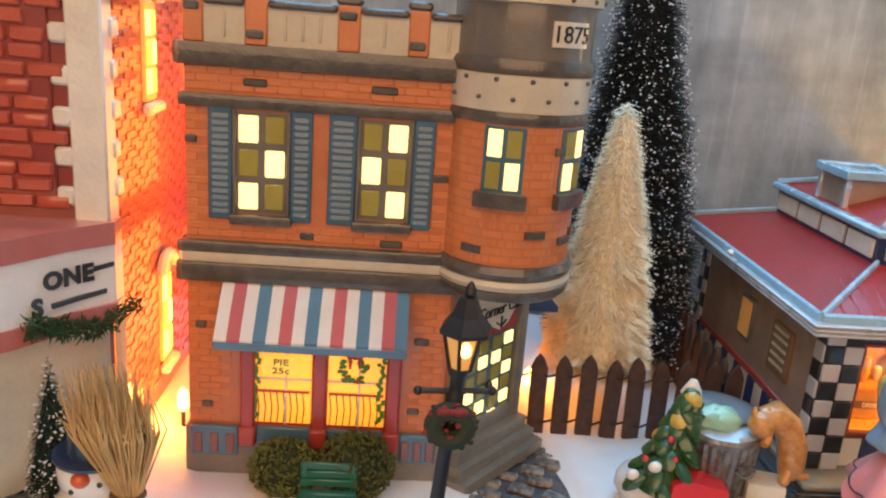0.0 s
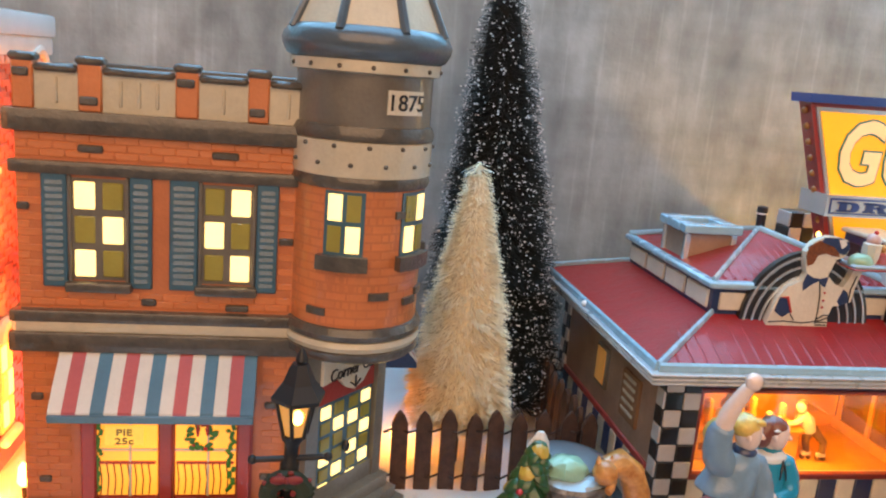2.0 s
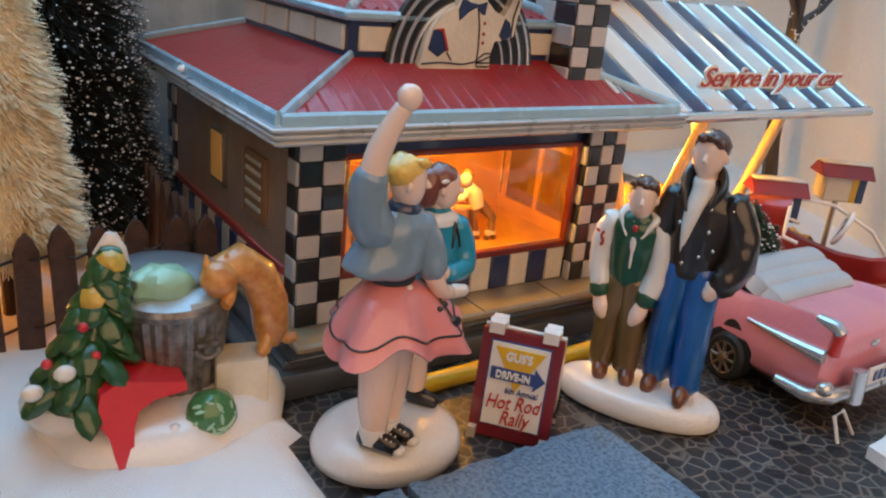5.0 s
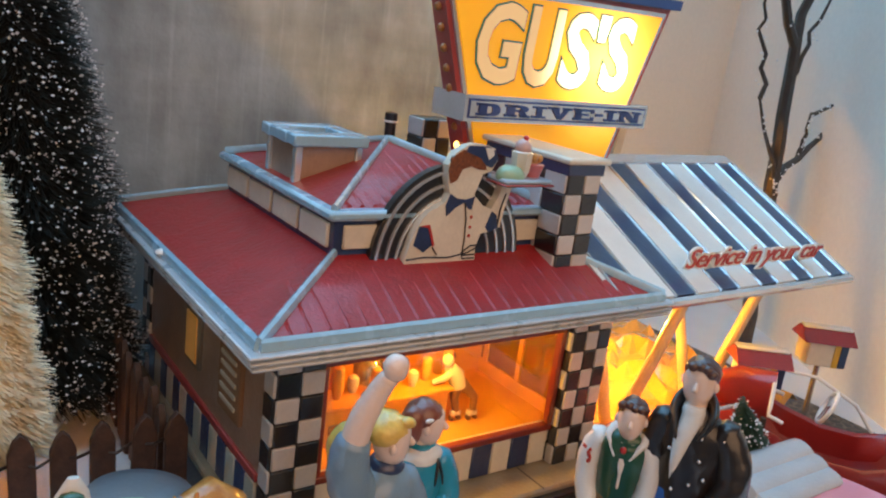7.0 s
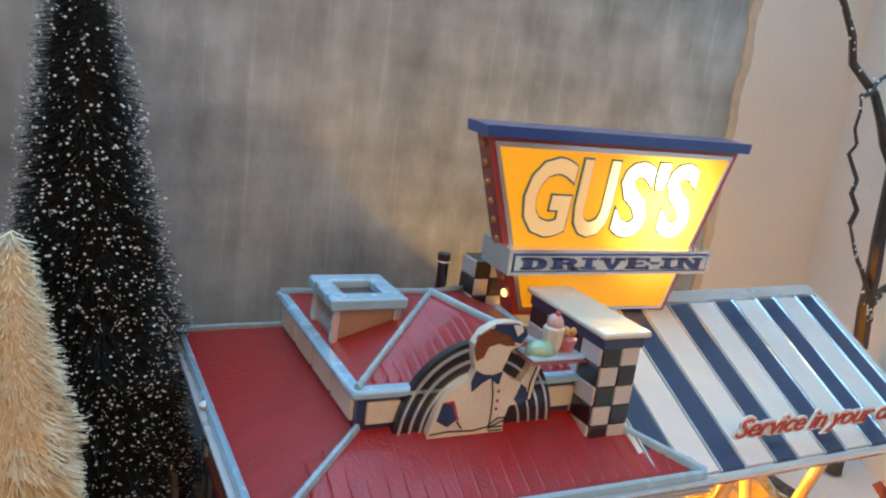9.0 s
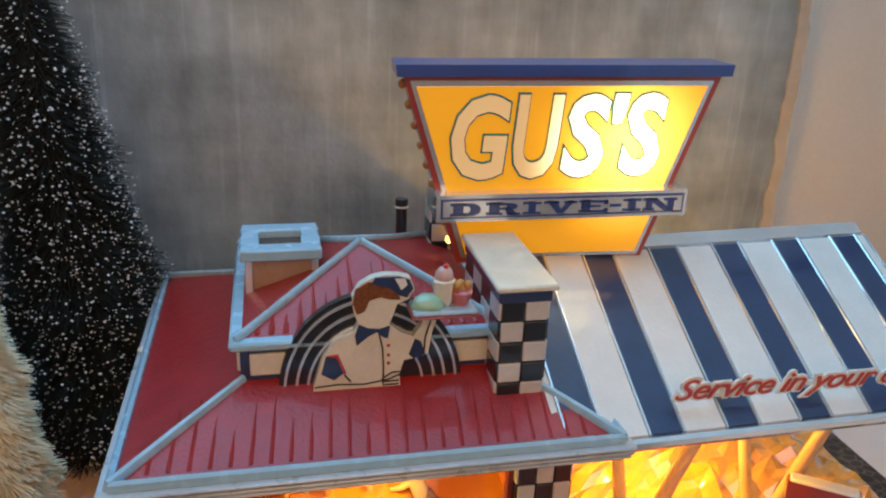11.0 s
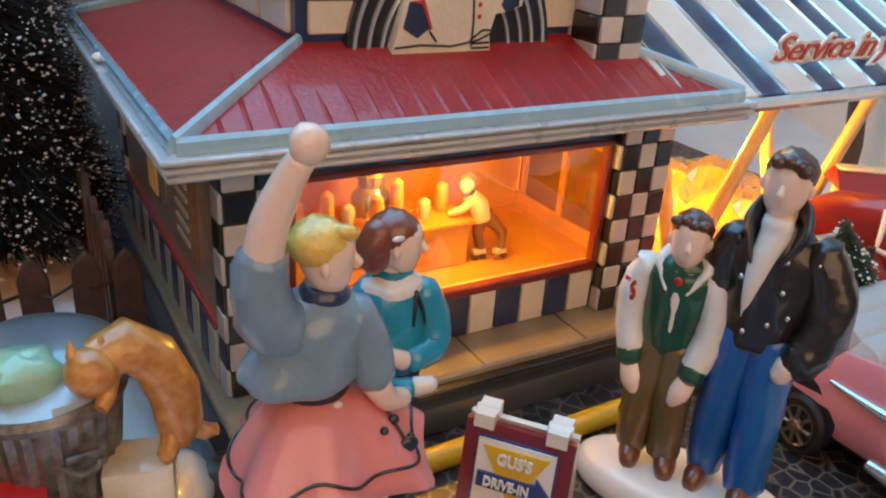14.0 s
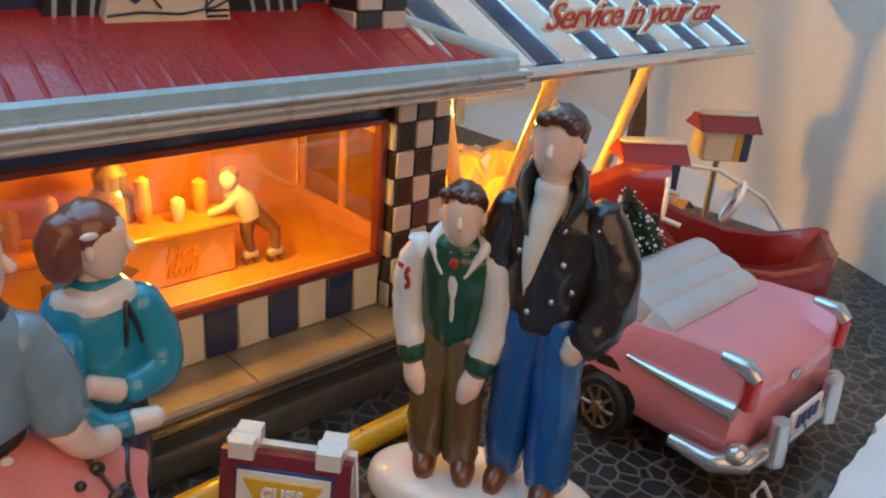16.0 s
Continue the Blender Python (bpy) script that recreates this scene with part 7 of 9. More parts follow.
def loft(bm, rows, mat, seg=28, fold=0.0, waves=5, phase=0.0, crease=0.0):
    """A body of oval rings (x, y, z, half width, half depth), smoothed, with soft folds."""
    loops = []
    for x, y, z, a, b in glide(rows):
        loop = []
        for i in range(seg):
            t = 2 * math.pi * i / seg
            w = 1 + fold * math.sin(waves * t + phase + z * 260)
            p = Vector((x + a * w * math.cos(t), y + b * w * math.sin(t), z))
            if crease:
                p += Vector((math.cos(t), math.sin(t), 0)) * noise.noise(Vector((p.x * 330, p.y * 330, p.z * 200))) * crease
            loop.append(p)
        loops.append(loop)
    return rings(bm, loops, mat=mat)


def plain_head(bm, at, size, face, skin, hair, front=1.0):
    """A plain egg-shaped head with a nose, ears and a moulded cap of hair; face is the way it looks, in degrees."""
    x, y, z = at
    r = size
    c, s = math.cos(radians(face)), math.sin(radians(face))
    loft(bm, [(x + c * r * 0.12, y + s * r * 0.12, z - r * 1.28, r * 0.16, r * 0.16), (x + c * r * 0.12, y + s * r * 0.12, z - r * 1.20, r * 0.40, r * 0.40), (x + c * r * 0.06, y + s * r * 0.06, z - r * 0.75, r * 0.74, r * 0.74), (x, y, z - r * 0.05, r * 0.90, r * 0.90), (x, y, z + r * 0.6, r * 0.84, r * 0.84), (x, y, z + r * 1.0, r * 0.42, r * 0.42), (x, y, z + r * 1.08, r * 0.1, r * 0.1)], skin, 22)
    limb(bm, [(x + c * r * 0.82, y + s * r * 0.82, z + r * 0.10), (x + c * r * 1.02, y + s * r * 1.02, z - r * 0.26)], [r * 0.10, r * 0.17], skin, 8)
    for side in (-1, 1):
        blob(bm, (x - s * r * 0.90 * side, y + c * r * 0.90 * side, z - r * 0.12), (r * 0.17, r * 0.20, r * 0.28), 8, skin)
    start = len(bm.verts)
    blob(bm, (x - c * r * 0.22, y - s * r * 0.22, z + r * 0.42), (r * 1.02, r * 1.02, r * 0.86), 22, hair)
    for q in list(bm.verts)[start:]:
        d = q.co - Vector((x, y, z))
        q.co += d * (0.07 * noise.noise(Vector((d.x * 900, d.y * 900, d.z * 250))) + 0.03 * math.sin(d.z / r * 16))
    return bm


def make_girls():
    bm = bm_new()
    mats = [M["snow_glaze"], M["skin"], M["pink"], M["dusty_blue"], M["aqua"], M["blond"], M["auburn"], M["black"], M["white"], M["navy"]]
    W, SK, PK, DB, AQ, BL, AU, BK, WH, NV = range(10)
    cu, cv = 0.0205, -0.0355
    lathe(bm, (cu, cv), [(0.0190, 0.0002), (0.0212, 0.0015), (0.0216, 0.0045), (0.0200, 0.0078), (0.0160, 0.0096), (0.0080, 0.0102), (0.002, 0.0103)], 44, W, (1.0, 0.86))
    u, v = 0.0135, -0.0432
    # bare legs close together, saddle shoes with white toe caps
    limb(bm, [(0.0112, v - 0.0010, 0.0140), (0.0108, v - 0.0008, 0.0210), (0.0116, v, 0.0300), (0.0124, v, 0.0400)], [0.0031, 0.0042, 0.0050, 0.0056], SK, 16)
    limb(bm, [(0.0168, v + 0.0022, 0.0145), (0.0170, v + 0.0022, 0.0220), (0.0164, v + 0.0010, 0.0310), (0.0152, v, 0.0400)], [0.0030, 0.0040, 0.0048, 0.0056], SK, 16)
    for a, b in ((0.0105, v - 0.0012), (0.0160, v + 0.0012)):
        loft(bm, [(a, b, 0.0118, 0.0033, 0.0034), (a, b, 0.0142, 0.0036, 0.0037), (a, b, 0.0160, 0.0034, 0.0035)], WH, 14)
        limb(bm, [(a - 0.0020, b + 0.0014, 0.0124), (a + 0.0010, b - 0.0022, 0.0124), (a + 0.0036, b - 0.0054, 0.0116)], [0.0028, 0.0031, 0.0026], BK, 14, 0.8)
        blob(bm, (a + 0.0043, b - 0.0064, 0.0113), (0.0020, 0.0020, 0.0014), 10, WH)
        for k in range(4):
            limb(bm, [(a - 0.0006 + 0.0009 * k, b - 0.0030 - 0.0009 * k, 0.0152 - 0.0004 * k), (a + 0.0022 + 0.0009 * k, b - 0.0008 - 0.0009 * k, 0.0148 - 0.0004 * k)], [0.0003, 0.0003], WH, 6)
    # flared circle skirt with deep folds, dark piping and applique
    def skirt(t, k):
        # k: 0 at the waist, 1 at the hem
        r = 0.0050 + 0.0132 * k ** 0.85
        w = 1 + k * (0.12 * math.sin(3 * t + 2.6) + 0.10 * math.sin(7 * t + 0.4))
        z = 0.0562 - 0.0152 * k ** 1.25 + k * k * (0.0028 * math.sin(3 * t + 1.0) + 0.0014 * math.sin(7 * t + 2.0))
        return Vector((u - 0.0002 + 0.0012 * k + r * w * math.cos(t), v - 0.0008 * k + 0.86 * r * w * math.sin(t), z))
    ts = [2 * math.pi * i / 64 for i in range(64)]
    loops = [[skirt(t, k) for t in ts] for k in (0.0, 0.12, 0.26, 0.42, 0.58, 0.74, 0.88, 1.0)]
    loops += [[skirt(t, 1.0).lerp(Vector((u, v, 0.0385)), f) + Vector((0, 0, -0.0004 if f < 0.05 else 0.001)) for t in ts] for f in (0.03, 0.30, 0.75)]
    rings(bm, loops, mat=PK)
    tube(bm, [skirt(t, 0.80) + Vector((math.cos(t), math.sin(t), 0.5)) * 0.0002 for t in ts + ts[:1]], 0.00032, 6, BK)
    for a, k, sa, sz in ((-0.62, 0.66, 0.0021, 0.0017), (-0.45, 0.50, 0.0012, 0.0012), (-0.82, 0.46, 0.0008, 0.0007), (-0.40, 0.74, 0.0009, 0.0010)):
        blob(bm, skirt(a, k) + Vector((0.0002, -0.0003, 0)), (sa, 0.0008, sz), 10, BK)
    tube(bm, [skirt(-0.62 + 0.6 * q, 0.62 - 0.5 * q) + Vector((0.0003, -0.0003, 0.0002)) for q in (0, 0.25, 0.5, 0.75, 1.0)], 0.00030, 6, BK)
    loft(bm, [(u, v, 0.0554, 0.0054, 0.0048), (u, v, 0.0566, 0.0058, 0.0052), (u, v, 0.0580, 0.0056, 0.0050)], BK, 22)
    blob(bm, (u + 0.0018, v - 0.0054, 0.0554), (0.0009, 0.0005, 0.0008), 8, WH)
    # loose jacket blown out behind, scalloped below
    loft(bm, [(u - 0.0010, v, 0.0574, 0.0056, 0.0050), (u - 0.0022, v, 0.0590, 0.0096, 0.0072), (u - 0.0022, v, 0.0610, 0.0104, 0.0078), (u - 0.0008, v, 0.0660, 0.0088, 0.0072), (u + 0.0004, v, 0.0708, 0.0078, 0.0066), (u + 0.0010, v, 0.0738, 0.0046, 0.0042), (u + 0.0012, v, 0.0748, 0.0030, 0.0030)], DB, 34, 0.035, 6, 0.8, 0.0006)
    limb(bm, [(0.0085, v - 0.0010, 0.0690), (0.0050, v - 0.0020, 0.0725), (0.0036, v - 0.0030, 0.0790), (0.0040, v - 0.0036, 0.0838)], [0.0050, 0.0050, 0.0044, 0.0038], DB, 16, 1.0, 0.0005)
    limb(bm, [(0.0040, v - 0.0036, 0.0835), (0.0050, v - 0.0046, 0.0895), (0.0074, v - 0.0060, 0.0960), (0.0088, v - 0.0070, 0.0990)], [0.0031, 0.0029, 0.0024, 0.0021], SK, 14)
    blob(bm, (0.0096, v - 0.0078, 0.1014), (0.0029, 0.0024, 0.0030), 14, SK, noisy=0.10, freq=500)
    limb(bm, [(0.0186, v - 0.0010, 0.0700), (0.0216, v - 0.0022, 0.0640), (0.0224, v - 0.0040, 0.0580)], [0.0044, 0.0042, 0.0038], DB, 16, 1.0, 0.0005)
    limb(bm, [(0.0226, v - 0.0044, 0.0572), (0.0250, v - 0.0040, 0.0530), (0.0290, v - 0.0020, 0.0508)], [0.0026, 0.0022, 0.0020], SK, 12)
    lathe(bm, (u + 0.0014, v - 0.0002), [(0.0040, 0.0728), (0.0044, 0.0740), (0.0034, 0.0756), (0.0028, 0.0758)], 18, NV)
    limb(bm, [(u + 0.0012, v, 0.0738), (u + 0.0014, v - 0.0002, 0.0765)], [0.0027, 0.0026], SK)
    plain_head(bm, (u + 0.0016, v - 0.0008, 0.0808), 0.0049, -25, SK, BL)
    for k in range(7):
        blob(bm, (u + 0.0030 + 0.0012 * math.cos(k * 1.9), v - 0.0034 + 0.0010 * k % 0.003, 0.0850 + 0.0006 * math.sin(k * 2.3)), (0.0017, 0.0014, 0.0011), 10, BL)
    limb(bm, [(u - 0.0034, v + 0.0020, 0.0826), (u - 0.0064, v + 0.0040, 0.0812), (u - 0.0080, v + 0.0056, 0.0775), (u - 0.0092, v + 0.0062, 0.0728)], [0.0014, 0.0026, 0.0027, 0.0008], BL, 12, 1.0, 0.0006)
    # second figure, leaning in, turquoise cardigan and dark skirt
    a, w = 0.0338, -0.0285
    limb(bm, [(0.0325, w - 0.0010, 0.0140), (0.0322, w, 0.0240), (0.0325, w, 0.0340)], [0.0028, 0.0038, 0.0046], SK, 14)
    limb(bm, [(0.0310, w - 0.0005, 0.0120), (0.0338, w - 0.0035, 0.0118), (0.0360, w - 0.0060, 0.0108)], [0.0026, 0.0028, 0.0020], BK, 12, 0.8)
    loft(bm, [(a - 0.001, w, 0.0310, 0.0082, 0.0070), (a - 0.001, w, 0.0380, 0.0080, 0.0068), (a, w, 0.0450, 0.0070, 0.0060), (a, w, 0.0480, 0.0060, 0.0052)], NV, 24, 0.04, 7)
    loft(bm, [(a, w, 0.0462, 0.0058, 0.0052), (a, w, 0.0482, 0.0072, 0.0062), (a, w, 0.0560, 0.0080, 0.0066), (a + 0.0002, w, 0.0630, 0.0074, 0.0060), (a + 0.0006, w, 0.0668, 0.0046, 0.0042), (a + 0.0008, w, 0.0680, 0.0030, 0.0030)], AQ, 28, 0.02, 5, 0.3, 0.0004)
    limb(bm, [(a + 0.0062, w - 0.0014, 0.0630), (a + 0.0086, w - 0.0022, 0.0570), (a + 0.0080, w - 0.0040, 0.0516), (a + 0.0020, w - 0.0068, 0.0510)], [0.0036, 0.0038, 0.0036, 0.0026], AQ, 16, 1.0, 0.0003)
    limb(bm, [(a + 0.0004, w - 0.0070, 0.0514), (a - 0.0040, w - 0.0072, 0.0540)], [0.0021, 0.0018], SK, 10)
    limb(bm, [(a - 0.0050, w - 0.0040, 0.0600), (a - 0.0072, w - 0.0072, 0.0530), (a - 0.0040, w - 0.0098, 0.0484), (a + 0.0002, w - 0.0108, 0.0478)], [0.0030, 0.0028, 0.0022, 0.0020], AQ, 14)
    limb(bm, [(a + 0.0008, w - 0.0110, 0.0478), (a + 0.0042, w - 0.0118, 0.0480)], [0.0022, 0.0018], WH, 12, 0.8)
    loft(bm, [(a + 0.0004, w - 0.0004, 0.0640, 0.0062, 0.0056), (a + 0.0006, w - 0.0004, 0.0660, 0.0058, 0.0052), (a + 0.0008, w, 0.0678, 0.0032, 0.0032)], WH, 22, 0.04, 5)
    for du in (-0.0008, 0.0008):
        limb(bm, [(a + 0.0034, w - 0.0052, 0.0648), (a + 0.0036 + du, w - 0.0062, 0.0610), (a + 0.0036 + du * 1.5, w - 0.0066, 0.0582)], [0.0004, 0.0004, 0.0003], BK, 6)
    limb(bm, [(a + 0.0006, w, 0.0665), (a + 0.0010, w - 0.0004, 0.0700)], [0.0026, 0.0025], SK)
    plain_head(bm, (a + 0.0016, w - 0.0012, 0.0738), 0.0047, -35, SK, AU)
    limb(bm, [(a - 0.0024, w - 0.0012, 0.0770), (a - 0.0036, w - 0.0012, 0.0732), (a - 0.0036, w - 0.0008, 0.0696)], [0.0030, 0.0034, 0.0026], AU, 16, 1.0, 0.0004)
    blob(bm, (a - 0.0008, w - 0.0052, 0.0762), (0.0014, 0.0005, 0.0006), 8, WH)
    single("girl_figurine", bm, mats, (cu, cv, 0.0), "glazed porcelain figurine pair, one waving in pink skirt", "figurine", "", "", 60)


def make_boys():
    bm = bm_new()
    mats = [M["snow_glaze"], M["skin"], M["jeans"], M["leather"], M["green"], M["white"], M["hair_dark"], M["khaki"], M["shoe"], M["text_red"], M["tin"]]
    W, SK, JN, LE, GR, WH, HR, KH, SH, RD, TI = range(11)
    # long oval base, written about its own middle
    loft(bm, [(0, 0, 0.0002, 0.0232, 0.0108), (0, 0, 0.0015, 0.0256, 0.0124), (0, 0, 0.0045, 0.0260, 0.0128), (0, 0, 0.0078, 0.0242, 0.0116), (0, 0, 0.0092, 0.0190, 0.0086), (0, 0, 0.0096, 0.0080, 0.0040)], W, 48)
    # stooping boy in a letter jacket, hands on his knees
    x, y = -0.0098, 0.0005
    limb(bm, [(x - 0.0042, y, 0.0130), (x - 0.0042, y - 0.0008, 0.0220), (x - 0.0036, y - 0.0014, 0.0310), (x - 0.0024, y + 0.0010, 0.0420)], [0.0046, 0.0050, 0.0052, 0.0062], KH, 18, 1.0, 0.0008)
    limb(bm, [(x + 0.0052, y, 0.0130), (x + 0.0048, y - 0.0008, 0.0220), (x + 0.0042, y - 0.0014, 0.0310), (x + 0.0028, y + 0.0010, 0.0420)], [0.0046, 0.0050, 0.0052, 0.0062], KH, 18, 1.0, 0.0008)
    for a in (x - 0.0045, x + 0.0058):
        limb(bm, [(a, y + 0.0018, 0.0112), (a + 0.0010, y - 0.0030, 0.0114), (a + 0.0016, y - 0.0066, 0.0104)], [0.0033, 0.0035, 0.0026], SH, 14, 0.85)
    loft(bm, [(x, y + 0.0008, 0.0405, 0.0060, 0.0050), (x, y + 0.0006, 0.0420, 0.0078, 0.0060), (x, y, 0.0470, 0.0080, 0.0062), (x + 0.0003, y - 0.0006, 0.0545, 0.0088, 0.0066), (x + 0.0005, y - 0.0012, 0.0600, 0.0084, 0.0060), (x + 0.0006, y - 0.0018, 0.0632, 0.0054, 0.0044), (x + 0.0007, y - 0.0022, 0.0648, 0.0030, 0.0030)], GR, 32, 0.02, 6, 0.5, 0.0005)
    loft(bm, [(x + 0.0010, y - 0.0056, 0.0475, 0.0004, 0.0006), (x + 0.0010, y - 0.0062, 0.0530, 0.0012, 0.0010), (x + 0.0008, y - 0.0060, 0.0585, 0.0024, 0.0014), (x + 0.0007, y - 0.0048, 0.0625, 0.0034, 0.0016)], WH, 14)
    for s in (-1, 1):
        limb(bm, [(x + 0.0008 + s * 0.0040, y + 0.0008, 0.0645), (x + 0.0008 + s * 0.0050, y - 0.0032, 0.0622), (x + 0.0008 + s * 0.0026, y - 0.0066, 0.0578)], [0.0020, 0.0022, 0.0008], WH, 12, 0.6)
    blob(bm, (x + 0.0010, y - 0.0076, 0.0605), (0.0011, 0.0006, 0.0012), 10, RD)
    for s, reach in ((-1, 0.0), (1, 0.0006)):
        limb(bm, [(x + s * 0.0076, y - 0.0006, 0.0606), (x + s * 0.0104, y - 0.0006, 0.0550), (x + s * 0.0106, y - 0.0014, 0.0470), (x + s * 0.0086, y - 0.0038, 0.0392)], [0.0038, 0.0044, 0.0042, 0.0036], WH, 18, 1.0, 0.0006)
        limb(bm, [(x + s * 0.0087, y - 0.0036, 0.0398), (x + s * 0.0082, y - 0.0042, 0.0374)], [0.0038, 0.0037], GR, 16)
        limb(bm, [(x + s * 0.0080, y - 0.0044, 0.0366), (x + s * 0.0066, y - 0.0056, 0.0330), (x + s * 0.0052, y - 0.0062, 0.0304)], [0.0026, 0.0029, 0.0016], SK, 14, 0.8)
    limb(bm, [(x + 0.0006, y - 0.0018, 0.0630), (x + 0.0008, y - 0.0028, 0.0662)], [0.0031, 0.0030], SK)
    plain_head(bm, (x + 0.0010, y - 0.0034, 0.0694), 0.0049, -82, SK, HR)
    for k in range(4):
        blob(bm, (x - 0.0022 + 0.0020 * k, y - 0.0062, 0.0738 + 0.0004 * math.sin(k * 2.0)), (0.0017, 0.0016, 0.0012), 10, HR)
    numerals = place_letters(lettering("56", 0.0064, extrude=0.0003, bold=0.0002), (x - 0.0116, y - 0.0044, 0.0545), 0.8, 1.0, turn=-38)
    for f in numerals.faces:
        f.material_index = RD
    me = bpy.data.meshes.new("numerals")
    numerals.to_mesh(me)
    numerals.free()
    bm.from_mesh(me)
    bpy.data.meshes.remove(me)
    base_count = 48 * (4 * 5 + 1)
    for q in list(bm.verts)[base_count:]:
        slim = 0.84 if q.co.z < 0.062 else 0.90
        q.co.x, q.co.y = x + (q.co.x - x) * slim, y + (q.co.y - y) * slim
    tall_count = len(bm.verts)
    # tall boy in a black leather jacket, one hand in his pocket
    x, y = 0.0082, 0.0014
    limb(bm, [(x - 0.0050, y + 0.0010, 0.0130), (x - 0.0050, y, 0.0240), (x - 0.0044, y, 0.0370), (x - 0.0030, y, 0.0510)], [0.0050, 0.0054, 0.0058, 0.0066], JN, 20, 1.0, 0.0009)
    limb(bm, [(x + 0.0062, y - 0.0030, 0.0130), (x + 0.0058, y - 0.0024, 0.0240), (x + 0.0050, y - 0.0010, 0.0370), (x + 0.0034, y, 0.0510)], [0.0052, 0.0056, 0.0060, 0.0068], JN, 20, 1.0, 0.0009)
    limb(bm, [(x - 0.0054, y + 0.0010, 0.0112), (x - 0.0060, y - 0.0040, 0.0112), (x - 0.0064, y - 0.0072, 0.0102)], [0.0034, 0.0034, 0.0024], SH, 14, 0.85)
    limb(bm, [(x + 0.0062, y - 0.0030, 0.0114), (x + 0.0060, y - 0.0078, 0.0114), (x + 0.0058, y - 0.0112, 0.0104)], [0.0036, 0.0036, 0.0025], SH, 14, 0.85)
    loft(bm, [(x, y, 0.0478, 0.0070, 0.0056), (x, y, 0.0490, 0.0092, 0.0070), (x, y, 0.0540, 0.0096, 0.0074), (x, y, 0.0620, 0.0106, 0.0078), (x - 0.0002, y, 0.0690, 0.0108, 0.0074), (x - 0.0006, y, 0.0738, 0.0080, 0.0058), (x - 0.0010, y, 0.0768, 0.0044, 0.0042), (x - 0.0010, y, 0.0780, 0.0030, 0.0030)], LE, 36, 0.035, 7, 0.2, 0.0011)
    loft(bm, [(x - 0.0040, y - 0.0066, 0.0560, 0.0004, 0.0006), (x - 0.0036, y - 0.0074, 0.0630, 0.0018, 0.0014), (x - 0.0026, y - 0.0066, 0.0695, 0.0030, 0.0018), (x - 0.0014, y - 0.0050, 0.0745, 0.0036, 0.0022), (x - 0.0014, y - 0.0036, 0.0782, 0.0032, 0.0024)], WH, 14)
    limb(bm, [(x + 0.0086, y, 0.0716), (x + 0.0130, y - 0.0004, 0.0650), (x + 0.0146, y - 0.0014, 0.0570), (x + 0.0118, y - 0.0044, 0.0504), (x + 0.0094, y - 0.0056, 0.0486)], [0.0052, 0.0056, 0.0058, 0.0052, 0.0042], LE, 20, 1.0, 0.0012)
    limb(bm, [(x + 0.0088, y - 0.0060, 0.0476), (x + 0.0074, y - 0.0064, 0.0446)], [0.0031, 0.0024], SK, 14)
    limb(bm, [(x - 0.0090, y, 0.0716), (x - 0.0118, y, 0.0640), (x - 0.0112, y - 0.0004, 0.0560), (x - 0.0098, y - 0.0008, 0.0510)], [0.0046, 0.0048, 0.0046, 0.0040], LE, 18, 1.0, 0.0010)
    for s, low in ((-1, 0.0690), (1, 0.0700)):
        limb(bm, [(x - 0.0014 + s * 0.0010, y + 0.0040, 0.0800), (x - 0.0012 + s * 0.0046, y - 0.0006, 0.0790), (x - 0.0012 + s * 0.0058, y - 0.0052, 0.0748), (x - 0.0016 + s * 0.0034, y - 0.0078, low)], [0.0022, 0.0026, 0.0026, 0.0010], LE, 14, 0.45)
    for q in ((0.0028, 0.0705, -0.0076), (0.0036, 0.0640, -0.0082), (0.0060, 0.0584, -0.0070), (-0.0030, 0.0530, -0.0072), (0.0094, 0.0705, -0.0050), (-0.0062, 0.0650, -0.0070), (0.0020, 0.0560, -0.0076)):
        blob(bm, (x + q[0], y + q[2], q[1]), (0.0007, 0.0006, 0.0007), 8, TI)
    limb(bm, [(x - 0.0012, y - 0.0004, 0.0760), (x - 0.0014, y - 0.0010, 0.0805)], [0.0034, 0.0032], SK)
    plain_head(bm, (x - 0.0016, y - 0.0014, 0.0848), 0.0054, -97, SK, HR)
    for dx, dz in ((-0.0026, 0.0896), (-0.0004, 0.0900), (0.0016, 0.0896), (0.0030, 0.0886)):
        blob(bm, (x - 0.0016 + dx, y - 0.0050, dz), (0.0018, 0.0016, 0.0014), 10, HR)
    for q in list(bm.verts)[tall_count:]:
        slim = 0.86 if q.co.z < 0.076 else 0.93
        q.co.x, q.co.y = x + (q.co.x - x) * slim, y + (q.co.y - y) * slim
    bmesh.ops.transform(bm, verts=bm.verts, matrix=Matrix.Translation((0.1045, -0.0490, 0)) @ Matrix.Rotation(radians(-59), 4, "Z"))
    single("boy_figurine", bm, mats, (0.1045, -0.0490, 0.0), "glazed porcelain figurine pair, letter jacket and black leather", "figurine", "", "", 60)


M["pink"] = glazed("pink glaze", (0.78, 0.26, 0.25), vary=0.08)
M["dusty_blue"] = glazed("dusty blue glaze cloth", (0.20, 0.31, 0.41), vary=0.08)
M["aqua"] = glazed("turquoise glaze", (0.015, 0.29, 0.46), vary=0.08)
M["blond"] = glazed("yellow blond glaze", (0.84, 0.56, 0.12), vary=0.25, grain=500)
M["auburn"] = glazed("auburn glaze", (0.22, 0.055, 0.025), vary=0.15)
M["jeans"] = glazed("blue jeans glaze", (0.008, 0.115, 0.42), vary=0.15)
M["leather"] = glazed("black brown glaze", (0.020, 0.014, 0.012), vary=0.25, bump=0.5)
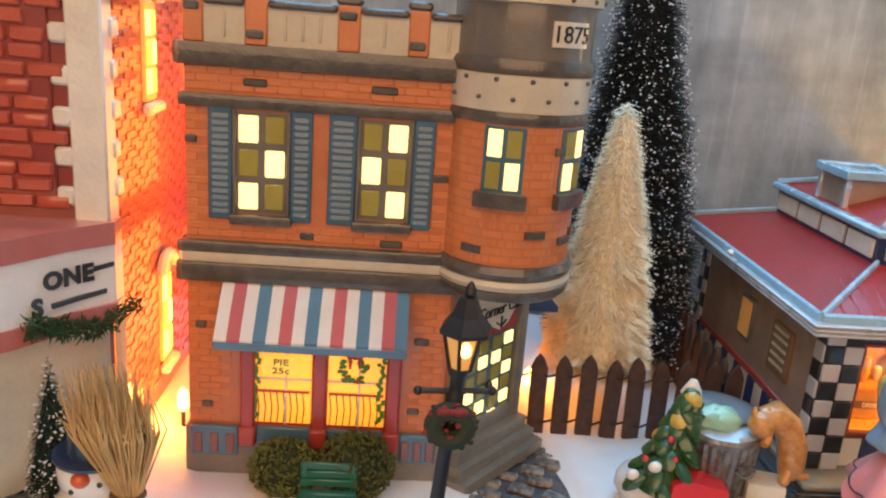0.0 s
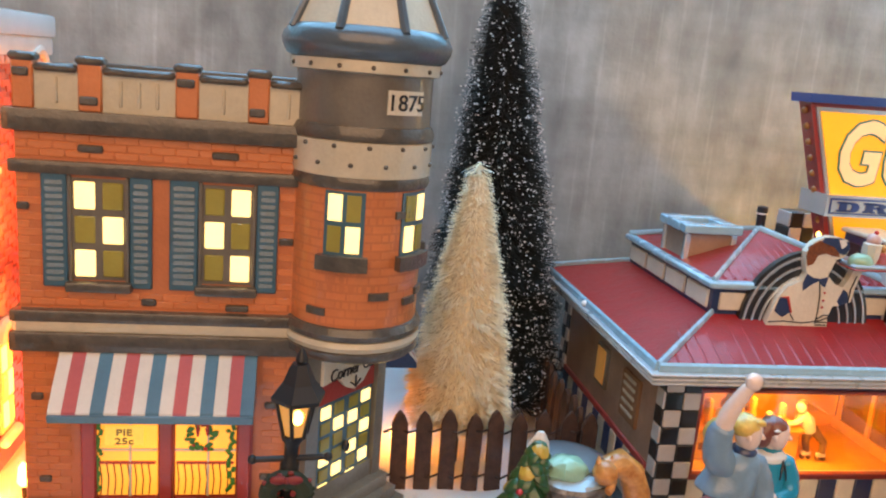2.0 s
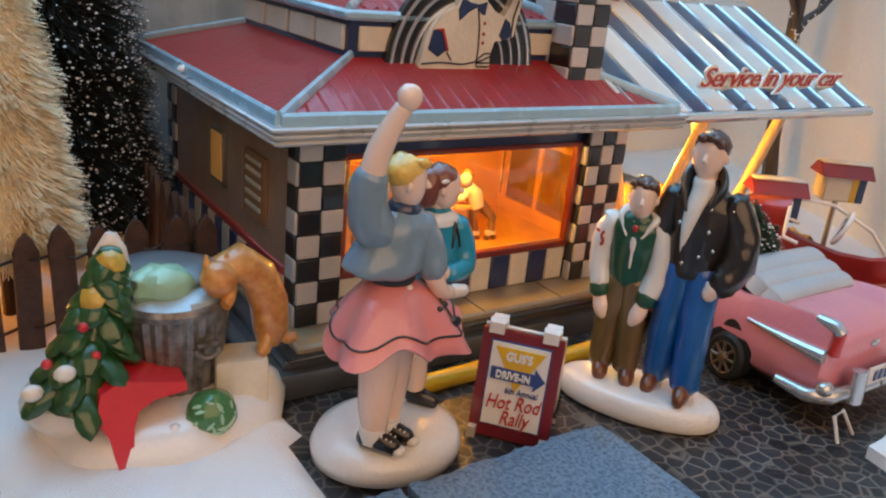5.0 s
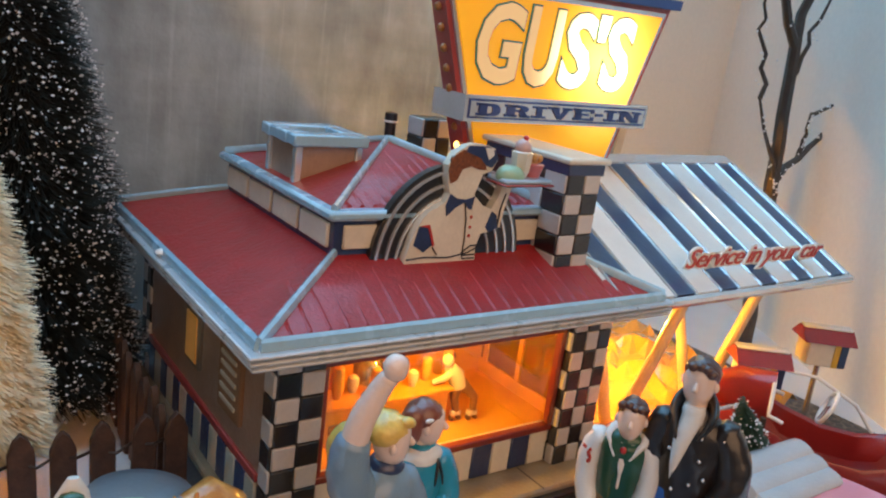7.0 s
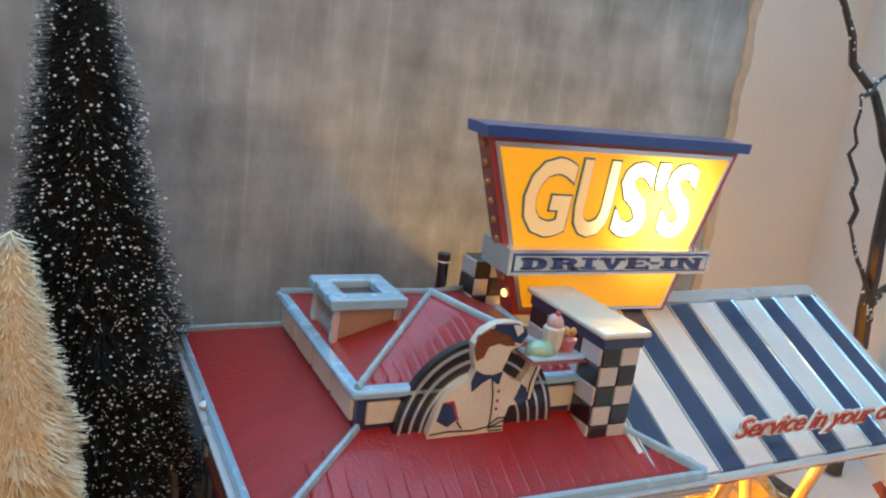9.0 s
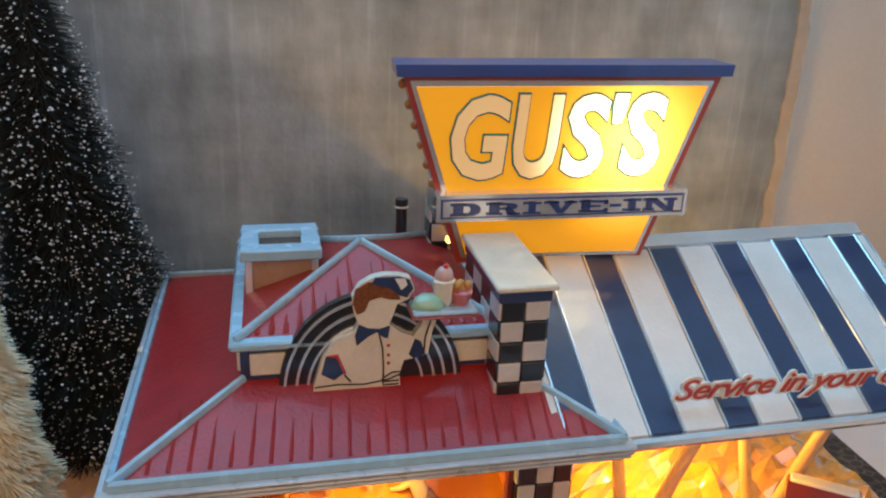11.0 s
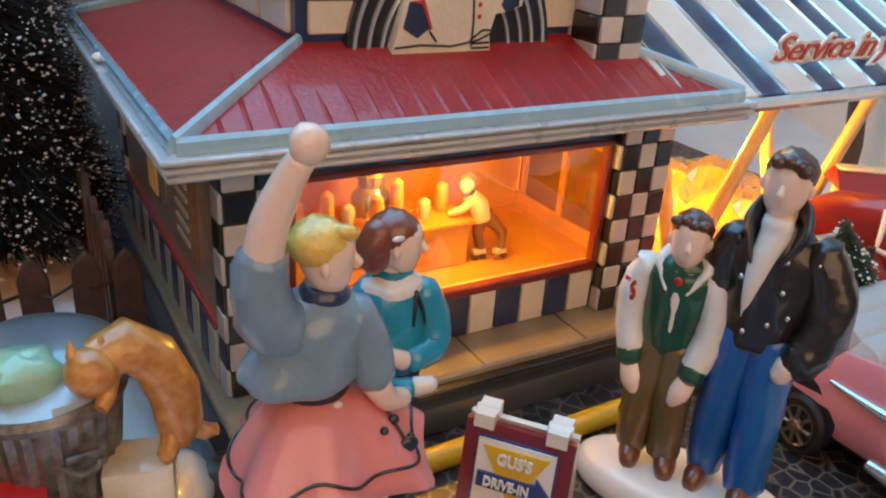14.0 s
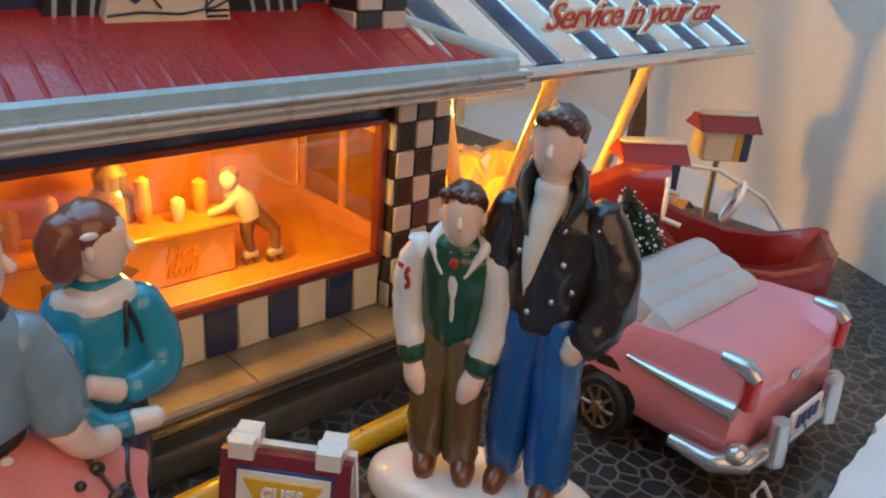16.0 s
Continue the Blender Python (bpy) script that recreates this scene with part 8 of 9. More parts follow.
M["green"] = glazed("dark green glaze", (0.008, 0.075, 0.038), vary=0.12)
M["hair_dark"] = glazed("dark brown glaze", (0.085, 0.026, 0.013), vary=0.2)
M["khaki"] = glazed("khaki glaze", (0.15, 0.095, 0.032), vary=0.15)
M["shoe"] = glazed("brown shoe glaze", (0.17, 0.055, 0.022), vary=0.15)
make_girls()
make_boys()


# ---- sandwich board ----
def make_board():
    b = thing("sandwich_board", (0.0600, -0.0420, 0.0), "dark red folding sandwich board with red script", "sign")
    ang = radians(-50)
    c = Vector((0.0605, -0.0415, 0.0))
    ax, ay = Vector((math.cos(ang), math.sin(ang), 0)), Vector((-math.sin(ang), math.cos(ang), 0))
    def P(x, d, z):
        return c + ax * x + ay * d + Vector((0, 0, z))
    def leaf(sign, m):
        def L(x, z, out=0.0):
            return P(x, sign * (0.0085 - 0.0062 * z / 0.0280) + out, z)
        lf = part("leaf", solid(bm_new(), [L(-0.0118, 0.0006), L(0.0118, 0.0006), L(0.0118, 0.0285), L(-0.0118, 0.0285)], ay * (-0.0016 * sign)), m, b, "dark red board leaf" if sign < 0 else "pale board leaf", 20)
        return lf, L
    fr, L = leaf(-1, M["board_red"])
    leaf(1, M["white"])
    part("poster", solid(bm_new(), [L(-0.0088, 0.0040, -0.0004), L(0.0088, 0.0040, -0.0004), L(0.0088, 0.0262, -0.0004), L(-0.0088, 0.0262, -0.0004)], ay * 0.0006), M["text_navy"], fr)
    part("poster_face", solid(bm_new(), [L(-0.0084, 0.0044, -0.0008), L(0.0084, 0.0044, -0.0008), L(0.0084, 0.0258, -0.0008), L(-0.0084, 0.0258, -0.0008)], ay * 0.0006), M["white"], fr, "white poster")
    part("badge", solid(bm_new(), [L(-0.0072, 0.0248, -0.0012), L(0.0072, 0.0248, -0.0012), L(0.0, 0.0140, -0.0012)], ay * 0.0005), M["yellow"], fr, "yellow triangle badge")
    part("arrow", solid(bm_new(), [L(-0.0076, 0.0196, -0.0016), L(0.0050, 0.0196, -0.0016), L(0.0050, 0.0210, -0.0016), L(0.0082, 0.0181, -0.0016), L(0.0050, 0.0152, -0.0016), L(0.0050, 0.0166, -0.0016), L(-0.0076, 0.0166, -0.0016)], ay * 0.0005), M["text_navy"], fr, "navy arrow")
    tilt = math.degrees(math.atan2(0.0062, 0.0280))
    def text(s, size, x, z, m, out, shear=0.0, roll=0.0, wide=1.0, bold=0.0):
        bm = lettering(s, size, shear=shear, extrude=0.0002, bold=bold)
        place_letters(bm, (0, 0, 0), wide, 1.0, roll=roll)
        for q in bm.verts:
            q.co = L(x + q.co.x, z + q.co.z, out + q.co.y)
        part("letter", bm, m, fr)
    text("GUS'S", 0.0030, 0, 0.0228, M["white"], -0.0016, bold=0.0001)
    text("DRIVE-IN", 0.0026, -0.0010, 0.0181, M["white"], -0.0020, wide=0.95, bold=0.00008)
    text("6th Annual", 0.0022, 0.0020, 0.0140, M["text_navy"], -0.0012)
    text("Hot Rod", 0.0052, 0.0, 0.0108, M["text_red"], -0.0012, shear=0.3, roll=-3, wide=0.85)
    text("Rally", 0.0052, 0.0010, 0.0068, M["text_red"], -0.0012, shear=0.3, roll=-3, wide=0.85)
    for x in (-0.0078, 0.0078):
        part("hinge", solid(bm_new(), [P(x - 0.0022, -0.0034, 0.0278), P(x + 0.0022, -0.0034, 0.0278), P(x + 0.0022, 0.0034, 0.0278), P(x - 0.0022, 0.0034, 0.0278)], (0, 0, 0.0030)), M["white"], b, "white plastic hinge", 20)
        part("hinge_pin", tube(bm_new(), [P(x - 0.0026, 0, 0.0300), P(x + 0.0026, 0, 0.0300)], 0.0010, 8), M["white"], b)
    for x in (-0.0105, 0.0105):
        part("foot", solid(bm_new(), [P(x - 0.0012, -0.0100, 0.0), P(x + 0.0012, -0.0100, 0.0), P(x + 0.0012, -0.0076, 0.0), P(x - 0.0012, -0.0076, 0.0)], (0, 0, 0.0030)), M["cream"], b)
    chain = [P(0.0122, -0.0060 + 0.0120 * k / 10, 0.0095 - 0.0020 * math.sin(math.pi * k / 10)) for k in range(11)]
    for k, p in enumerate(chain):
        part("chain_link", blob(bm_new(), p, (0.0006, 0.0007, 0.0005), 6), M["black_matt"], b)
    b.matrix_basis = b.matrix_basis @ Matrix.Diagonal((1.0, 1.0, 1.12, 1.0))


M["board_red"] = glazed("dark red board", (0.19, 0.012, 0.018), vary=0.12)
make_board()

# yellow wheel stops
for uu, vv, ln, tn in ((0.0610, -0.0130, 0.020, 2), (0.1080, -0.0170, 0.017, 2)):
    ws = bm_new()
    cs, sn = math.cos(radians(tn)), math.sin(radians(tn))
    tube(ws, [(uu - ln * cs, vv - ln * sn, 0.0030), (uu - (ln - 0.002) * cs, vv - (ln - 0.002) * sn, 0.0032), (uu + (ln - 0.002) * cs, vv + (ln - 0.002) * sn, 0.0032), (uu + ln * cs, vv + ln * sn, 0.0030)], [0.0022, 0.0032, 0.0032, 0.0022], 12, 0)
    for s in (-0.7, 0.7):
        blob(ws, (uu + s * ln * cs, vv + s * ln * sn, 0.0060), (0.0008, 0.0008, 0.0004), 8, 1)
    single("wheel_stop", ws, [M["yellow"], M["black"]], (uu, vv, 0.0), "yellow glazed parking wheel stop", "wheel stop", "wheel stops before the diner")


# ---- the bin on its snowy mound ----
def make_bin():
    t = thing("trash_bin_ornament", (-0.0280, 0.0000, 0.004), "glazed ornament of an overfull trash can with tree", "ornament")
    c = (-0.0290, -0.0005)
    part("mound", lathe(bm_new(), c, [(0.034, 0.0010), (0.0375, 0.0030), (0.0375, 0.0060), (0.0350, 0.0100), (0.0300, 0.0130), (0.0180, 0.0148), (0.004, 0.0150)], 48, 0, (0.88, 0.64), wave=lambda a, z: 1 + 0.05 * math.sin(3 * a + 1) + 0.03 * math.sin(7 * a)), M["snow_glaze"], t, "white snow mound")
    part("mound_rise", blob(bm_new(), (-0.0520, 0.001, 0.0140), (0.0130, 0.0120, 0.0090), 18, noisy=0.12, freq=120), M["snow_glaze"], t)
    cc = (-0.0265, 0.0035)
    can = part("can", lathe(bm_new(), cc, [(0.0120, 0.0135), (0.0126, 0.0140), (0.0152, 0.0378), (0.0136, 0.0380)], 60, 0, wave=lambda a, z: 1 + 0.022 * (1 if math.cos(30 * a) > 0 else -1)), M["zinc"], t, "ribbed zinc trash can", 25)
    part("rim", lathe(bm_new(), cc, [(0.0142, 0.0370), (0.0164, 0.0376), (0.0168, 0.0392), (0.0160, 0.0406), (0.0142, 0.0400)], 40), M["zinc"], can)
    part("handle", tube(bm_new(), [(cc[0] + 0.0050 + 0.0030 * math.cos(a), cc[1] - 0.0154, 0.0292 + 0.0030 * math.sin(a)) for a in (math.pi * (1 + k / 10) for k in range(11))], 0.0008, 8), M["zinc"], can)
    part("handle", tube(bm_new(), [(cc[0] + 0.0020, cc[1] - 0.0153, 0.0300), (cc[0] + 0.0080, cc[1] - 0.0148, 0.0300)], 0.0009, 8), M["zinc"], can)
    lid = part("lid", lathe(bm_new(), (0, 0), [(0.0135, -0.0008), (0.0142, 0.0), (0.0130, 0.0014), (0.0070, 0.0026), (0.0020, 0.0028)], 32), M["zinc_blue"], t, "tilted blue grey lid")
    lid.matrix_local = Matrix.Translation(Vector((-0.0235, 0.0105, 0.0432)) - origin_of(t)) @ Matrix.Rotation(radians(-4), 4, "X") @ Matrix.Rotation(radians(6), 4, "Y") @ Matrix.Translation(origin_of(t))
    part("ice", blob(bm_new(), (cc[0] + 0.001, cc[1] - 0.001, 0.0398), (0.0150, 0.0145, 0.0030), 18, noisy=0.2, freq=300), M["ice_blue"], t, "pale blue scraps")
    part("lettuce", blob(bm_new(), (-0.0300, -0.0010, 0.0440), (0.0085, 0.0070, 0.0052), 18, noisy=0.28, freq=330), M["mint"], t, "pale green lettuce leaves")
    part("fish_tail", tube(bm_new(), [(-0.0390, 0.001, 0.0420), (-0.0405, 0.000, 0.0480), (-0.0420, 0.000, 0.0545), (-0.0415, 0.000, 0.0590)], [0.0032, 0.0036, 0.0040, 0.0014], 10, flat=0.6), M["white"], t, "white paper scrap")
    # leaning discarded tree: overlapping glossy boughs
    random.seed(41)
    top, foot = Vector((-0.0425, -0.0030, 0.0545)), Vector((-0.0525, -0.0085, 0.0170))
    tree = part("tree", tube(bm_new(), [foot, top], [0.0080, 0.0012], 10), M["pine_glaze"], t, "glossy dark green discarded tree")
    for k in range(46):
        s = (k / 46) ** 0.8
        p = foot.lerp(top, s)
        r = 0.0125 * (1 - s) + 0.0018
        a = k * 2.4 + random.uniform(-0.2, 0.2)
        d = Vector((math.cos(a), math.sin(a) * 0.8, -0.75)).normalized()
        part("bough", blob(bm_new(), p + Vector((math.cos(a), math.sin(a) * 0.8, 0)) * r * 0.75, (0.0034, 0.0024, 0.0070 * (1 - 0.5 * s)), 8, turn=d.to_track_quat("-Z", "Y").to_matrix(), noisy=0.2, freq=500), M["pine_glaze"] if k % 11 else M["gold"], tree)
    for du, dz, dv, m in ((-0.0040, 0.0400, -0.0110, "ribbon"), (-0.0020, 0.0330, -0.0130, "ribbon"), (-0.0125, 0.0325, -0.0120, "ribbon"), (0.0010, 0.0240, -0.0150, "ribbon"), (-0.0090, 0.0300, -0.0135, "white"), (-0.0160, 0.0250, -0.0110, "white")):
        part("bauble", blob(bm_new(), (-0.0468 + du, dv, dz), (0.0013, 0.0012, 0.0013) if m == "ribbon" else (0.0026, 0.0018, 0.0022), 8), M[m], tree)
    # red cloth over the mound
    bm = bm_new()
    pts = [(-0.0500, 0.0195), (-0.0490, 0.0240), (-0.0440, 0.0262), (-0.0380, 0.0250), (-0.0285, 0.0232), (-0.0285, 0.0212), (-0.0365, 0.0205), (-0.0405, 0.0185), (-0.0420, 0.0150), (-0.0428, 0.0085), (-0.0438, 0.0050), (-0.0464, 0.0048), (-0.0472, 0.0085), (-0.0478, 0.0130), (-0.0494, 0.0160)]
    solid(bm, [(u, -0.0165 - (0.024 - z) * 0.30, z) for u, z in pts], (0, 0.010, 0.001))
    part("cloth", bm, M["ribbon"], t, "glossy red cloth strip", 50)
    # box, cabbage, bubbles
    bm = box(bm_new(), -0.0070, 0.0070, -0.0060, 0.0060, 0, 0.0150, 0.0012, segments=2)
    bmesh.ops.transform(bm, verts=bm.verts, matrix=Matrix.Translation((-0.0110, -0.0070, 0.0085)) @ Matrix.Rotation(radians(-14), 4, "Z"))
    part("carton", bm, M["cream_light"], t, "cream carton")
    random.seed(6)
    cab = part("cabbage", blob(bm_new(), (-0.0225, -0.0175, 0.0128), (0.0068, 0.0058, 0.0068), 18, noisy=0.10, freq=400), M["cabbage"], t, "green cabbage with pale veins")
    for k in range(22):
        a, b = random.uniform(0, 6.28), random.uniform(0.0, 1.0)
        p0 = Vector((-0.0225 + 0.0062 * math.cos(a) * b, -0.0234 + 0.004 * b * b, 0.0128 + 0.0062 * math.sin(a) * b))
        part("vein", tube(bm_new(), [p0 + Vector((0.0018 * math.cos(a + 1), 0.0004, 0.0018 * math.sin(a + 1))) * q for q in (-0.5, 0.2, 1.0)], [0.0002, 0.0006, 0.0003], 5), M["mint"], cab)
    for k in range(18):
        part("bubble", blob(bm_new(), (-0.0350 + random.uniform(-0.005, 0.005), -0.0195 + random.uniform(-0.002, 0.002), 0.0085 + random.uniform(-0.004, 0.004)), (0.0016, 0.0014, 0.0015), 8), M["snow_glaze"], t)
    # the cat statue stays one plain mesh
    bm = bm_new()
    tube(bm, [(-0.0185, -0.0060, 0.0465), (-0.0120, -0.0050, 0.0485), (-0.0060, -0.0050, 0.0440), (-0.0025, -0.0055, 0.0360), (-0.0020, -0.0060, 0.0290), (-0.0030, -0.0062, 0.0240)], [0.0046, 0.0054, 0.0058, 0.0060, 0.0056, 0.0036], 16)
    blob(bm, (-0.0195, -0.0085, 0.0460), (0.0056, 0.0050, 0.0050), 16)
    for du in (-0.0035, 0.0025):
        tube(bm, [(-0.0190 + du, -0.0075, 0.0495), (-0.0192 + du, -0.0072, 0.0525)], [0.0016, 0.0004], 6)
    tube(bm, [(-0.0160, -0.0080, 0.0440), (-0.0175, -0.0110, 0.0410), (-0.0190, -0.0125, 0.0400)], [0.0024, 0.0020, 0.0016], 8)
    tube(bm, [(-0.0040, -0.0080, 0.0280), (-0.0060, -0.0100, 0.0240), (-0.0075, -0.0105, 0.0232)], [0.0028, 0.0022, 0.0016], 8)
    tube(bm, [(0.0000, -0.0050, 0.0262), (0.0040, -0.0060, 0.0240), (0.0062, -0.0075, 0.0250)], [0.0024, 0.0020, 0.0014], 8)
    for q in bm.verts:
        q.co = Vector((-0.0170 + (q.co.x + 0.0185) * 0.88, q.co.y - 0.0010, q.co.z + 0.0010))
    part("cat", bm, M["cat"], t, "orange tabby cat climbing in", 60)


M["zinc"] = material("tarnished zinc paint", (0.24, 0.235, 0.23), rough=0.35, metal=0.35, vary=0.35, grain=300, coat=0.5, second=(0.075, 0.07, 0.065))
M["zinc_blue"] = material("blue grey zinc", (0.26, 0.29, 0.32), rough=0.3, metal=0.3, vary=0.15, coat=0.7)
M["ice_blue"] = glazed("pale blue glaze", (0.42, 0.56, 0.68))
M["pine_glaze"] = glazed("dark pine glaze", (0.022, 0.095, 0.022), vary=0.35, grain=500)
M["gold"] = glazed("gold lustre", (0.55, 0.36, 0.04), vary=0.2)
M["cabbage"] = glazed("cabbage glaze", (0.06, 0.22, 0.07), vary=0.3, grain=500)
M["cat"] = glazed("tabby glaze", (0.70, 0.34, 0.09), vary=0.3, grain=330, second=(0.48, 0.17, 0.03))
make_bin()


# ---- pink convertible ----
def make_car():
    c = thing("convertible_car", (0.1735, -0.0400, 0.0), "glossy pink fifties convertible with tree and gifts aboard", "car")
    cu = 0.1735
    # body: cross-sections from tail to nose, with raised fins along both sides
    def section(v, half, belt, low, fin, deck):
        right = [(half * 0.80, low), (half, low + 0.004), (half * 1.02, belt * 0.62), (half * 0.99, belt), (half * 0.93, belt + fin), (half * 0.84, belt + fin * 0.9), (half * 0.72, deck), (half * 0.35, deck + 0.0008)]
        pts = [(cu + x, v, z) for x, z in right] + [(cu - x, v, z) for x, z in right[::-1]]
        return pts
    secs = [(-0.0885, 0.0215, 0.0260, 0.0085, 0.0035, 0.0255), (-0.0870, 0.0236, 0.0275, 0.0070, 0.0055, 0.0275), (-0.0780, 0.0240, 0.0285, 0.0062, 0.0050, 0.0300), (-0.0660, 0.0240, 0.0288, 0.0060, 0.0038, 0.0312), (-0.0540, 0.0240, 0.0285, 0.0060, 0.0026, 0.0315),
            (-0.0530, 0.0240, 0.0285, 0.0060, 0.0024, 0.0190), (-0.0180, 0.0238, 0.0275, 0.0060, 0.0012, 0.0190), (-0.0170, 0.0238, 0.0275, 0.0060, 0.0012, 0.0290), (0.0020, 0.0236, 0.0265, 0.0062, 0.0006, 0.0288), (0.0180, 0.0230, 0.0245, 0.0070, 0.0004, 0.0268), (0.0215, 0.0205, 0.0225, 0.0090, 0.0002, 0.0240)]
    body = part("body", rings(bm_new(), [section(*s) for s in secs]), M["car_pink"], c, "pale pink car body", 50)
    part("underside", box(bm_new(), cu - 0.0190, cu + 0.0190, -0.082, 0.016, 0.0045, 0.0075, 0.001), M["black_matt"], c)
    for s in (-1, 1):
        part("fin_cap", tube(bm_new(), [(cu + s * 0.0212, -0.0800, 0.0328), (cu + s * 0.0213, -0.0868, 0.0325), (cu + s * 0.0212, -0.0898, 0.0305)], [0.0014, 0.0021, 0.0017], 10), M["tin"], body, "chrome fin tip")
        part("tail_light", tube(bm_new(), [(cu + s * 0.0213, -0.0892, 0.0308), (cu + s * 0.0214, -0.0888, 0.0238)], [0.0016, 0.0020], 10), M["lamp_red"], body, "red tail light")
        part("side_trim", tube(bm_new(), [(cu + s * 0.0246, -0.0560, 0.0240), (cu + s * 0.0250, -0.0700, 0.0238), (cu + s * 0.0240, -0.0876, 0.0232)], [0.0006, 0.0013, 0.0024], 10), M["tin"], body, "chrome side spear")
        for v in (-0.0510, 0.0080):
            wx = cu + s * 0.0232
            arch = part("wheel_arch", lathe_u(wx - s * 0.002, v, 0.0118, [(0.0098, -0.0022), (0.0098, 0.0030), (0.0080, 0.0032)], s), M["black_matt"], body)
            wh = part("wheel", lathe_u(wx, v, 0.0084, [(0.0030, -0.0040), (0.0082, -0.0036), (0.0084, 0.0020), (0.0074, 0.0030), (0.0056, 0.0030)], s), M["tyre"], c, "black tyre with gold rim")
            part("rim", lathe_u(wx, v, 0.0084, [(0.0058, 0.0022), (0.0056, 0.0034), (0.0044, 0.0026), (0.0024, 0.0030), (0.0018, 0.0042), (0.0004, 0.0046)], s), M["rim_gold"], wh, "bronze wheel rim")
            for k in range(8):
                a = 2 * math.pi * k / 8
                part("spoke", tube(bm_new(), [(wx + s * 0.0034, v + r * math.cos(a), 0.0084 + r * math.sin(a)) for r in (0.0018, 0.0054)], 0.0006, 6), M["rim_gold"], wh)
        bp = [(cu + s * 0.0262, -0.0740, 0.0108), (cu + s * 0.0262, -0.0860, 0.0106), (cu + s * 0.0215, -0.0915, 0.0108), (cu + s * 0.0110, -0.0928, 0.0112), (cu + s * 0.0005, -0.0930, 0.0112)]
        part("bumper", tube(bm_new(), bp, [0.0016, 0.0024, 0.0027, 0.0024, 0.0023], 10), M["tin"], c, "chrome rear bumper")
        part("bumper_guard", tube(bm_new(), [(cu + s * 0.0128, -0.0945, 0.0085), (cu + s * 0.0128, -0.0940, 0.0190)], [0.0030, 0.0024], 10), M["tin"], c, "chrome bumper guard")
        part("exhaust_trim", blob(bm_new(), (cu + s * 0.0232, -0.0900, 0.0135), (0.0030, 0.0032, 0.0026), 10), M["tin"], c)
    part("number_plate", box(bm_new(), cu - 0.0075, cu + 0.0075, -0.0945, -0.0935, 0.0125, 0.0185, 0.0003), M["white"], c, "cream plate with dark bars")
    for k in range(4):
        part("plate_bar", box(bm_new(), cu - 0.0050 + 0.0028 * k, cu - 0.0034 + 0.0028 * k, -0.0950, -0.0944, 0.0138, 0.0172), M["text_navy"], c)
    part("trunk_badge", blob(bm_new(), (cu, -0.0890, 0.0238), (0.0024, 0.0008, 0.0012), 10), M["tin"], body, "chrome badge")
    # folded hood behind the seats
    for k, (v, z, r) in enumerate(((-0.0590, 0.0322, 0.0058), (-0.0525, 0.0342, 0.0060), (-0.0450, 0.0362, 0.0064))):
        part("folded_hood", tube(bm_new(), [(cu - 0.0205, v + 0.001, z - 0.003), (cu - 0.0190, v, z), (cu, v - 0.001, z + 0.0010), (cu + 0.0190, v, z), (cu + 0.0205, v + 0.001, z - 0.003)], [r * 0.24, r * 0.40, r * 0.40, r * 0.40, r * 0.24], 14, flat=2.2), M["hood_grey"], c, "pale grey folded hood")
    part("seat", box(bm_new(), cu - 0.0185, cu + 0.0185, -0.0420, -0.0340, 0.0180, 0.0340, 0.003, segments=2), M["hood_grey"], c, "pale grey seat")
    part("windscreen_frame", tube(bm_new(), [(cu - 0.0215, -0.0140, 0.0275), (cu - 0.0190, -0.0165, 0.0420), (cu, -0.0170, 0.0432), (cu + 0.0190, -0.0165, 0.0420), (cu + 0.0215, -0.0140, 0.0275)], 0.0009, 8), M["tin"], c, "chrome windscreen frame")
    # gifts and a snowy tree
    for (a, b, z, s, m) in ((cu - 0.0130, -0.0330, 0.0340, 0.0055, "yellow"), (cu - 0.0030, -0.0290, 0.0345, 0.0052, "ribbon"), (cu - 0.0170, -0.0250, 0.0380, 0.0042, "ribbon")):
        g = single("gift_box", box(bm_new(), a - s, a + s, b - s, b + s, z - s, z + s, 0.0006), M[m], (a, b, z - s), "small glossy wrapped gift in the car", "gift", "gifts in the car")
        rb = box(bm_new(), a - s * 1.03, a + s * 1.03, b - 0.0008, b + 0.0008, z - s * 1.03, z + s * 1.03)
        box(rb, a - 0.0008, a + 0.0008, b - s * 1.04, b + s * 1.04, z - s * 1.04, z + s * 1.04)
        blob(rb, (a - 0.0016, b, z + s * 1.15), (0.0018, 0.0010, 0.0012), 8)
        blob(rb, (a + 0.0016, b, z + s * 1.15), (0.0018, 0.0010, 0.0012), 8)
        part("ribbon", rb, M["ribbon"] if m == "yellow" else M["gold"], g)
    c.matrix_basis = c.matrix_basis @ Matrix.Translation((0.0035, 0.0020, 0)) @ Matrix.Diagonal((1.12, 0.90, 1.05, 1.0))


def lathe_u(u, v, z, profile, s):
    """A turned form on an axle along u: profile of (radius, way out)."""
    loops = []
    for r, d in profile:
        loops.append([(u + s * d, v + r * math.cos(a), z + r * math.sin(a)) for a in (2 * math.pi * i / 28 for i in range(28))])
    return rings(bm_new(), loops)


M["car_pink"] = glazed("pale pink car glaze", (0.72, 0.25, 0.30), vary=0.06)
M["tyre"] = material("black tyre", (0.012, 0.012, 0.012), rough=0.6, vary=0.3, bump=0.3)
M["rim_gold"] = material("bronze rim", (0.30, 0.22, 0.15), rough=0.3, metal=0.8, vary=0.2)
M["lamp_red"] = glazed("red lamp glaze", (0.55, 0.02, 0.015))
M["hood_grey"] = glazed("pale grey hood glaze", (0.46, 0.48, 0.50), vary=0.08)
make_car()
